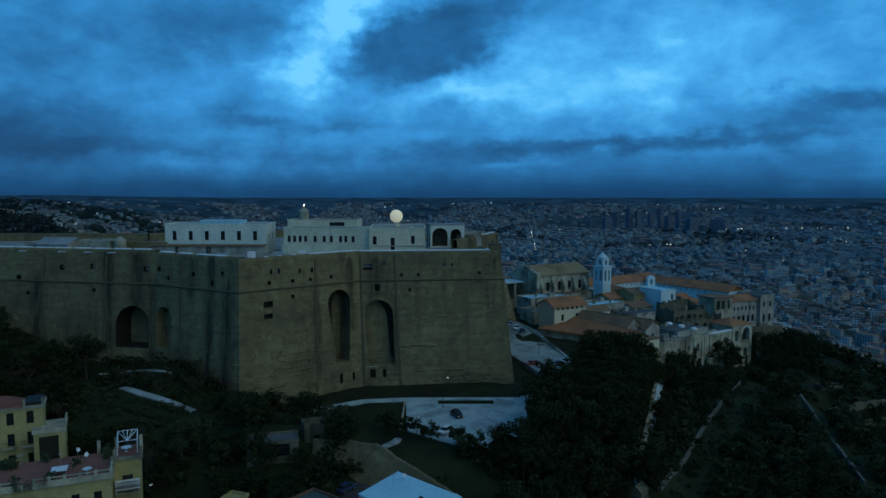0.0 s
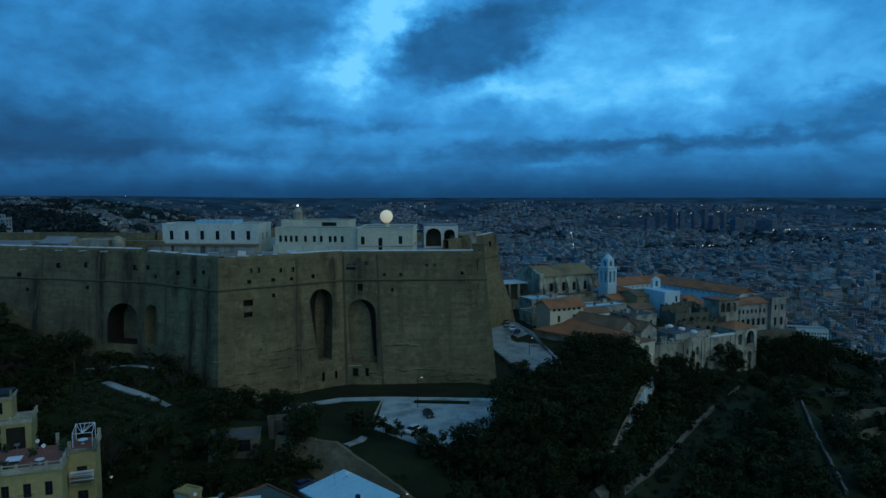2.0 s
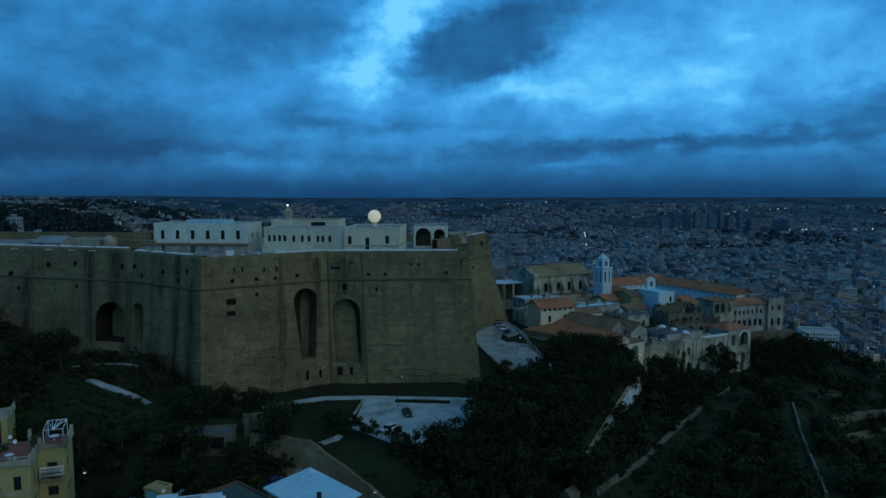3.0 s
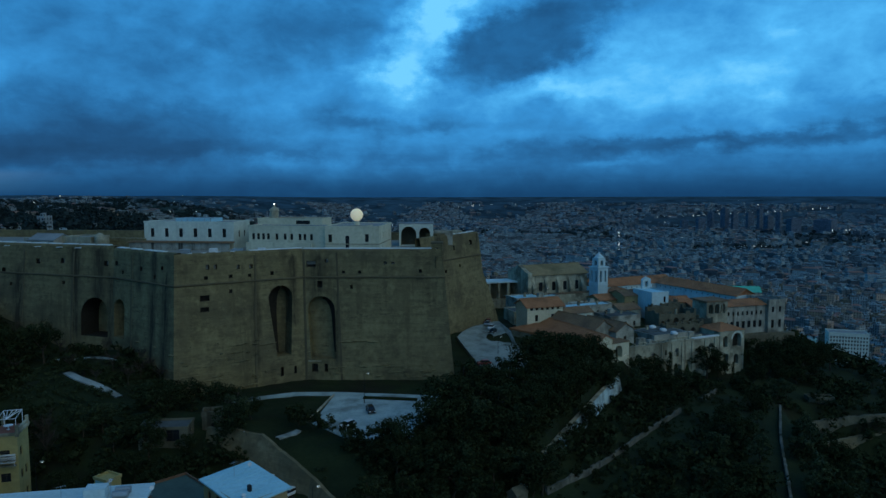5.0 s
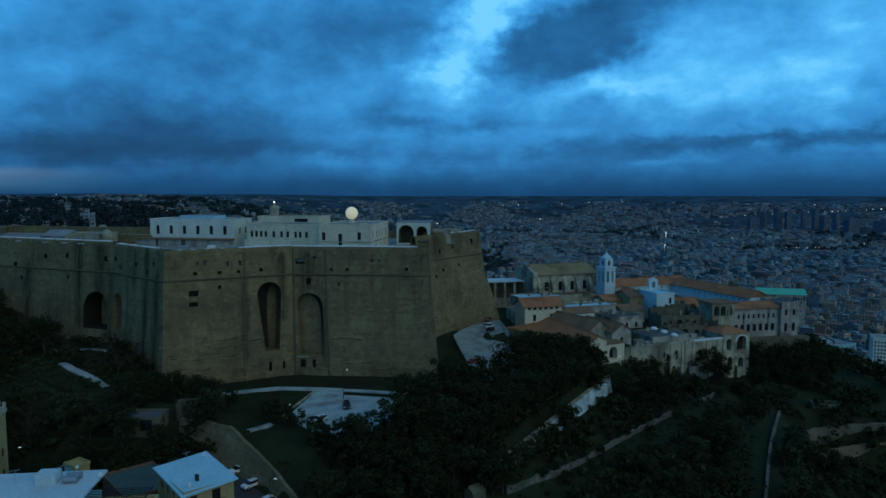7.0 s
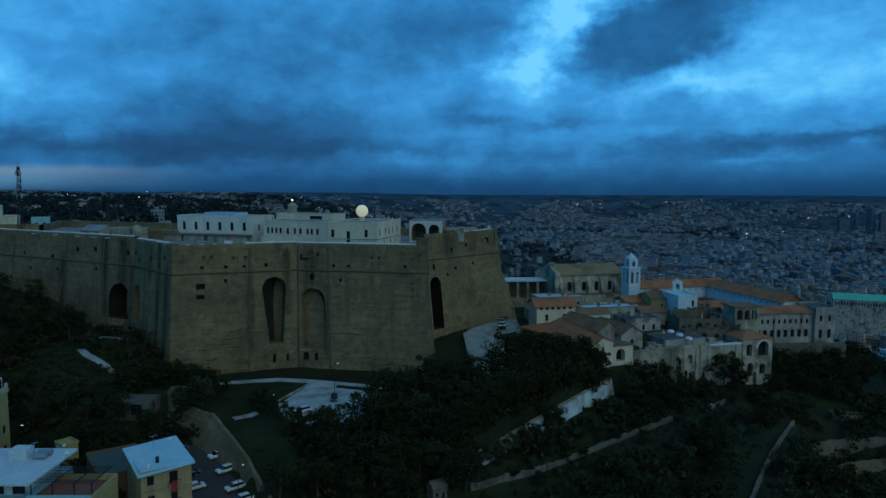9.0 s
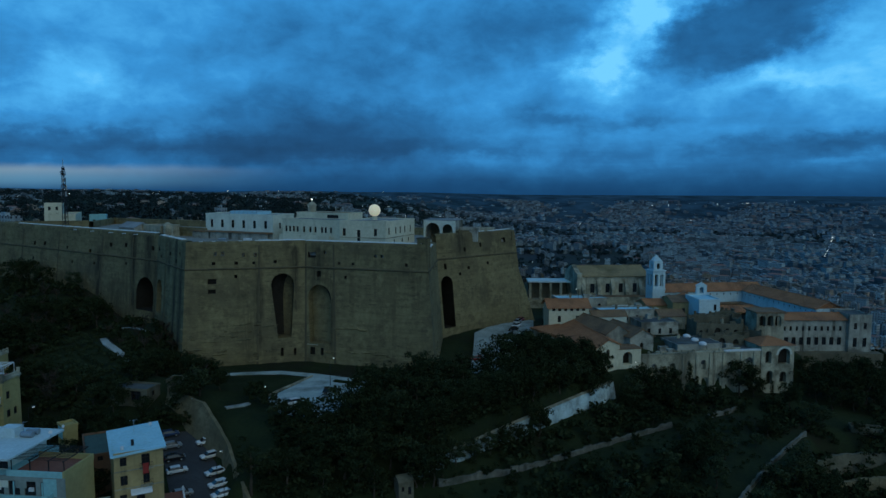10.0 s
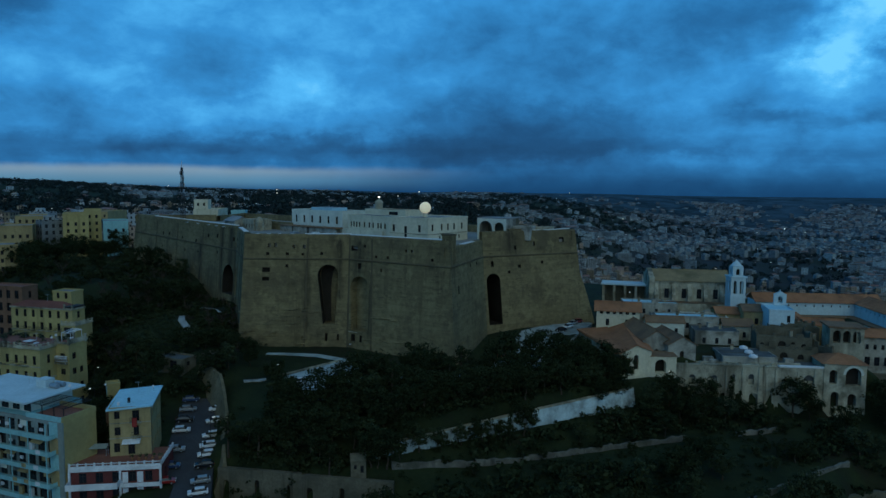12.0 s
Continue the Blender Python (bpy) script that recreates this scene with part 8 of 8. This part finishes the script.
def wall_top(r):
    x, y = r.uniform(36, 68), r.uniform(140, 210)
    return (x, y) if -8.0 < wall_side(x, y) < -0.9 else (None, None)


woodland("scrub", "dark thicket along the top of the ramp wall", 330, wall_top, 0.8, 1.7, M_LEAF, 29)


def west_slope(r):
    x, y = r.uniform(-210, 8), r.uniform(112, 192)
    return (x, y) if clear(x, y) and noise.noise((x * 0.05, y * 0.05, 9.0)) > -0.3 and not (-48 < x < 0 and y > 146) else (None, None)


woodland("scrub", "dark undergrowth on the slope below the castle", 900, west_slope, 1.0, 2.6, M_LEAF, 4)


def low_bank(r):
    x, y = r.uniform(-92, 14), r.uniform(112, 170)
    p, a = 0.63 * (x - 12.5) + 0.77 * (y - 114.5), -0.77 * (x - 12.5) + 0.63 * (y - 114.5)
    on_bank = -84 < x < -40 and 128 < y < 168 and not (-75 < x < -53 and -1.4 < (y - 149.2) + 0.36 * (x + 54.5) < 1.6) and not (-86 < x < -64 and 166 < y < 169.6)
    on_garden = 2.4 < p < 12 and x < 13 and y < 140 and noise.noise((x * 0.1, y * 0.1, 3.0)) > 0.0
    return (x, y) if on_bank or on_garden else (None, None)


woodland("low_scrub", "low brambles and dry shrubs on the open bank", 620, low_bank, 0.5, 1.15, M_LEAFOLIVE, 15)


def open_slope(r):
    x, y = r.uniform(40, 150), r.uniform(100, 232)
    return (x, y) if wall_side(x, y) > 1.5 and y < 0.56 * x + 180 and not near_wall(x, y) else (None, None)


woodland("low_scrub", "low brambles and dry grass between the terraces", 1500, open_slope, 0.5, 1.0, M_LEAF, 23)


def hill_edge(r):
    x, y = r.uniform(-40, 300), r.uniform(240, 520)
    rr = math.hypot((x - 20) / 150, (y - 230) / 122)
    return (x, y) if 1.0 < rr < 1.75 and ground_z(x, y) < 2 else (None, None)


woodland("hill_wood", "dark wood on the steep far side of the hill", 500, hill_edge, 3.0, 6.0, M_LEAF, 5)


def far_wood(r):
    a, d = radians(r.uniform(-78, 36)), r.uniform(500, 3600) ** 1.0
    x, y = d * math.sin(a), d * math.cos(a)
    lim = 0.12 if math.degrees(a) > -10 else -0.22
    return (x, y) if noise.noise((x * 0.0022, y * 0.0022, 2.0)) > lim and (math.degrees(a) < -4 or d > 2300) else (None, None)


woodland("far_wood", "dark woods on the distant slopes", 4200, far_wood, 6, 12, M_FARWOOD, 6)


# ---- the city ----
def city_mesh(name, label, houses, wall_mat):
    """Flat or tile-roofed houses, joined: (x, y, z, w, d, h, turn, tiled)."""
    verts, faces, mats = [], [], []
    for x, y, z, w, d, h, a, tiled in houses:
        c, s = math.cos(a), math.sin(a)
        b = len(verts)
        wm = 3 if int(abs(x) * 7 + abs(y) * 3) % 5 < 2 else 0

        def add(u, v, k):
            verts.append((x + u * c - v * s, y + u * s + v * c, z + k))

        for k in (-12.0, h):
            for u, v in ((-w, -d), (w, -d), (w, d), (-w, d)):
                add(u / 2, v / 2, k)
        for f in ((0, 1, 5, 4), (1, 2, 6, 5), (2, 3, 7, 6), (3, 0, 4, 7)):
            faces.append([b + i for i in f])
            mats.append(wm)
        if tiled:
            b2 = len(verts)
            o = 0.5
            for u, v, k in ((-w / 2 - o, -d / 2 - o, h), (w / 2 + o, -d / 2 - o, h), (w / 2 + o, d / 2 + o, h), (-w / 2 - o, d / 2 + o, h), (-w / 2 + d / 3, 0, h + d * 0.16), (w / 2 - d / 3, 0, h + d * 0.16)):
                add(u, v, k)
            for f in ((0, 1, 5, 4), (1, 2, 5), (2, 3, 4, 5), (3, 0, 4)):
                faces.append([b2 + i for i in f])
                mats.append(2)
        else:
            b2 = len(verts)
            for k, e in ((h, 0.0), (h, 0.4), (h - 0.8, 0.4)):
                for u, v in ((-1, -1), (1, -1), (1, 1), (-1, 1)):
                    add(u * (w / 2 - e), v * (d / 2 - e), k)
            for r0 in (0, 4):
                for i in range(4):
                    faces.append((b2 + r0 + i, b2 + r0 + (i + 1) % 4, b2 + r0 + 4 + (i + 1) % 4, b2 + r0 + 4 + i))
                    mats.append(wm)
            faces.append((b2 + 8, b2 + 9, b2 + 10, b2 + 11))
            mats.append(1)
            b3 = len(verts)
            for k in (h - 0.8, h + 2.2):
                for u, v in ((-0.3, -0.2), (0.05, -0.2), (0.05, 0.2), (-0.3, 0.2)):
                    add(u * w, v * d, k)
            for f in ((0, 1, 5, 4), (1, 2, 6, 5), (2, 3, 7, 6), (3, 0, 4, 7)):
                faces.append([b3 + i for i in f])
                mats.append(wm)
            faces.append((b3 + 4, b3 + 5, b3 + 6, b3 + 7))
            mats.append(1)
    me = bpy.data.meshes.new(name)
    me.from_pydata(verts, [], faces)
    for q in (wall_mat, M_CITYROOF, M_CITYTILE, M_CITYOCHRE if wall_mat is M_CITYWALL else wall_mat):
        me.materials.append(q)
    me.polygons.foreach_set("material_index", mats)
    return tagged(new(name, me), label, "city", kind="stuff")


def city_houses(r0, r1, cell, seed):
    r = random.Random(seed)
    out = []
    n0 = int(r1 / cell) + 1
    for i in range(-n0, n0):
        for j in range(0, n0):
            x, y = (i + r.uniform(0.3, 0.7)) * cell, (j + r.uniform(0.3, 0.7)) * cell
            d = math.hypot(x, y)
            a = math.degrees(math.atan2(x, y))
            if not (r0 < d <= r1) or a < -80 or a > 40:
                continue
            rr = math.hypot((x - 20) / 150, (y - 230) / 122)
            if rr < 1.9 and x > -150 or rr < 1.45 or (x < -40 and y < 250 and x > -215) or (x < 0 and y < 90):
                continue
            west = S(-13, -33, a)
            green = noise.noise((x * 0.0022, y * 0.0022, 2.0))
            if green > (0.12 if a > -10 else -0.22) and (a < -4 or d > 2300) and r.random() < 0.9:
                continue
            if r.random() < 0.06 + 0.66 * west * (d > 600):
                continue
            street = math.radians(30 * round(noise.noise((x * 0.0012, y * 0.0012, 8.0)) * 4) + r.uniform(-6, 6))
            h = r.choice((6, 8, 9, 11, 13, 15, 18)) * (0.8 if cell > 25 else 1.0) * (1 - 0.45 * west * (d > 700)) + r.uniform(-1.5, 1.5)
            big = r.choice((0.8, 1.0, 1.0, 1.0, 1.7))
            w, dd = cell * big * r.uniform(0.55, 0.98), cell * r.uniform(0.5, 0.9)
            h *= r.choice((0.8, 1.0, 1.15)) if big < 1.5 else 1.25
            out.append((x, y, ground_z(x, y), w, dd, h, street, r.random() < (0.30 if d < 1800 else 0.15)))
    return out


NEAR_HOUSES = city_houses(300, 1500, 13.5, 31)
single = [q for q in NEAR_HOUSES if q[0] > 20 and math.hypot(q[0], q[1]) < 760 and q[1] > 260][:190]
for q in single:
    x, y, z, w, d, h, a, tiled = q
    hs = thing("city_house", "plastered city house with a tiled roof" if tiled else "plastered city house with a flat roof", "house", pose(x, y, z, 0, 0, math.degrees(a)), group="city houses below the hill")
    part("wall", bx(-w / 2, w / 2, -d / 2, d / 2, -12, h - (0 if tiled else 0.7)), M_HOUSEWALL, hs)
    if tiled:
        hb = bmesh.new()
        rv = [hb.verts.new(k) for k in ((-w / 2 - 0.5, -d / 2 - 0.5, h), (w / 2 + 0.5, -d / 2 - 0.5, h), (w / 2 + 0.5, d / 2 + 0.5, h), (-w / 2 - 0.5, d / 2 + 0.5, h), (-w / 2 + d / 3, 0, h + d * 0.18), (w / 2 - d / 3, 0, h + d * 0.18))]
        for f in ((0, 1, 5, 4), (1, 2, 5), (2, 3, 4, 5), (3, 0, 4), (3, 2, 1, 0)):
            hb.faces.new([rv[k] for k in f])
        part("roof", hb, M_HOUSETILE, hs)
    else:
        part("roof", bx(-w / 2 + 0.4, w / 2 - 0.4, -d / 2 + 0.4, d / 2 - 0.4, h - 0.75, h - 0.6), M_HOUSEROOF, hs)
        rim = bmesh.new()
        for b4 in ((-w / 2, w / 2, -d / 2, -d / 2 + 0.4), (-w / 2, w / 2, d / 2 - 0.4, d / 2), (-w / 2, -w / 2 + 0.4, -d / 2 + 0.4, d / 2 - 0.4), (w / 2 - 0.4, w / 2, -d / 2 + 0.4, d / 2 - 0.4)):
            box(rim, *b4, h - 0.7, h)
        part("parapet", rim, M_HOUSEWALL, hs)
        part("stair_hut", bx(-0.3 * w, 0.05 * w, -0.2 * d, 0.2 * d, h - 0.7, h + 2.2), M_HOUSEWALL, hs)
taken = set(single)
city_mesh("city_quarter", "dense old city quarter of plastered blocks below the hill", [q for q in NEAR_HOUSES if q not in taken], M_CITYWALL)
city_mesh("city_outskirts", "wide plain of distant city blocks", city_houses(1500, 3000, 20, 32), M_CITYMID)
city_mesh("city_distance", "far city blocks with distance haze in their colour", city_houses(3000, 4500, 29, 33), M_CITYFAR)

# the group of office towers far out in the plain
r = random.Random(8)
for az, h, w in ((13.9, 86, 26), (14.9, 104, 30), (15.6, 92, 24), (16.6, 78, 30), (17.3, 96, 22), (17.9, 70, 34), (18.6, 88, 24), (13.2, 60, 34), (19.6, 64, 46), (21.6, 58, 90), (12.0, 46, 30)):
    d = 3450 + r.uniform(-150, 150)
    x, y = d * math.sin(radians(az)), d * math.cos(radians(az))
    tb2 = thing("office_tower", "dark distant office tower block", "tower block", pose(x, y, ground_z(x, y), 0, 0, r.uniform(0, 60)), group="distant office towers")
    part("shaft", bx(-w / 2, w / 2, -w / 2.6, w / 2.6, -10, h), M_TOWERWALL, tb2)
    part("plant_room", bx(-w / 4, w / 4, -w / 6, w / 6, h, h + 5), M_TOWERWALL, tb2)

# lit street lamps scattered over the plain, some in lines along the avenues
lights = bmesh.new()
r = random.Random(14)
pts = []
for _ in range(330):
    a, d = radians(r.uniform(-75, 36)), r.uniform(800, 4700)
    if a < radians(-12) and r.random() < 0.8:
        continue
    pts.append((d * math.sin(a), d * math.cos(a), 9.0))
for az0, d0, az1, d1, n in ((7.6, 2000, 7.2, 2900, 16), (9.5, 3900, 22, 4300, 26), (28, 1500, 34, 1900, 12), (-6, 4300, 6, 4500, 18), (22, 3300, 31, 3700, 22), (16, 2300, 19, 2350, 7), (-22, 2600, -20, 2900, 8)):
    for k in range(n):
        f = (k + r.uniform(-0.3, 0.3)) / n
        a, d = radians(az0 + (az1 - az0) * f), d0 + (d1 - d0) * f
        pts.append((d * math.sin(a), d * math.cos(a), 16.0))
for x, y, up in pts:
    d = math.hypot(x, y)
    bmesh.ops.create_icosphere(lights, subdivisions=1, radius=0.00034 * d * r.choice((0.5, 0.7, 1.0, 1.4)), matrix=Matrix.Translation((x, y, ground_z(x, y) + up + 4)))
solo("city_lights", lights, M_LAMP, "small lit lamps scattered over the distant city", "city lights", kind="stuff")

# larger blocks on the western heights and below the hill
rw = random.Random(77)
for x, y, w, d, z0, z1, mt, rot in ((-253, 170, 22, 14, 16, 37, M_OCHRE, 66), (-268, 158, 18, 14, 16, 35, M_OCHRE, 66), (-244, 195, 20, 12, 18, 42.5, M_YELLOW, 66), (-240, 202, 8, 8, 18, 44.6, M_YELLOW, 66), (-236, 212, 22, 12, 18, 38.5, M_AQUA, 66),
                                 (-222, 226, 16, 10, 18, 38.6, M_CREAM, 60), (-232, 268, 26, 14, 20, 43.5, M_CREAM, 45), (-231, 262, 8, 8, 20, 49, M_CREAM, 45), (-222, 281, 9, 8, 20, 42.5, M_AQUA, 45), (-290, 190, 26, 14, 18, 40, M_OCHRE, 66),
                                 (-300, 220, 24, 14, 18, 38, M_AQUA, 60), (-330, 250, 28, 16, 18, 40, M_OCHRE, 40), (-210, 150, 18, 12, 12, 31, M_OCHRE, 60)):
    fl = range(1, max(2, int((z1 - z0) / 3.6)))
    block("apartment_house", "plain plastered apartment house on the western height", x, y, rot - 90, w, d, z0, z1, mt, M_FLATROOF,
          {s: rows_of(int((w if s in "SN" else d) / 3.2), 0.6, (w if s in "SN" else d) - 0.6, [3.6 * k + 0.9 for k in fl], 1.2, 1.8) for s in "SE"}, group="apartment houses on the height", rim=0.8, base=14)
def windowed(w, d, h):
    fl = [3.4 * k + 1.0 for k in range(int(h / 3.4))]
    return {q: rows_of(int((w if q in "SN" else d) / 2.6), 0.6, (w if q in "SN" else d) - 0.6, fl, 1.3, 1.9) for q in "SW"}


for x, y, rot, w, d, z0, z1, mt, label in (
        (336, 707, -10, 34, 18, -112, -79.3, M_WHITE, "long white hotel block with many windows below the hill"),
        (247, 588, 37, 24, 22, -86, -61.5, M_AQUA, "pale blue-green block with banded windows below the hill")):
    block("long_block", label, x, y, rot, w, d, z0, z1, mt, M_FLATROOF, windowed(w, d, z1 - z0), group="long blocks below the hill", rim=0.8, base=60)
block("sheet_roof_hall", "long hall with a turquoise sheet roof", 306, 975, -4, 58, 24, -92, -79, M_GREYSTONE, M_GREENROOF, {"S": rows_of(18, 1, 57, [6], 1.6, 4)}, "gable", 6, 0.8, "x", base=60)
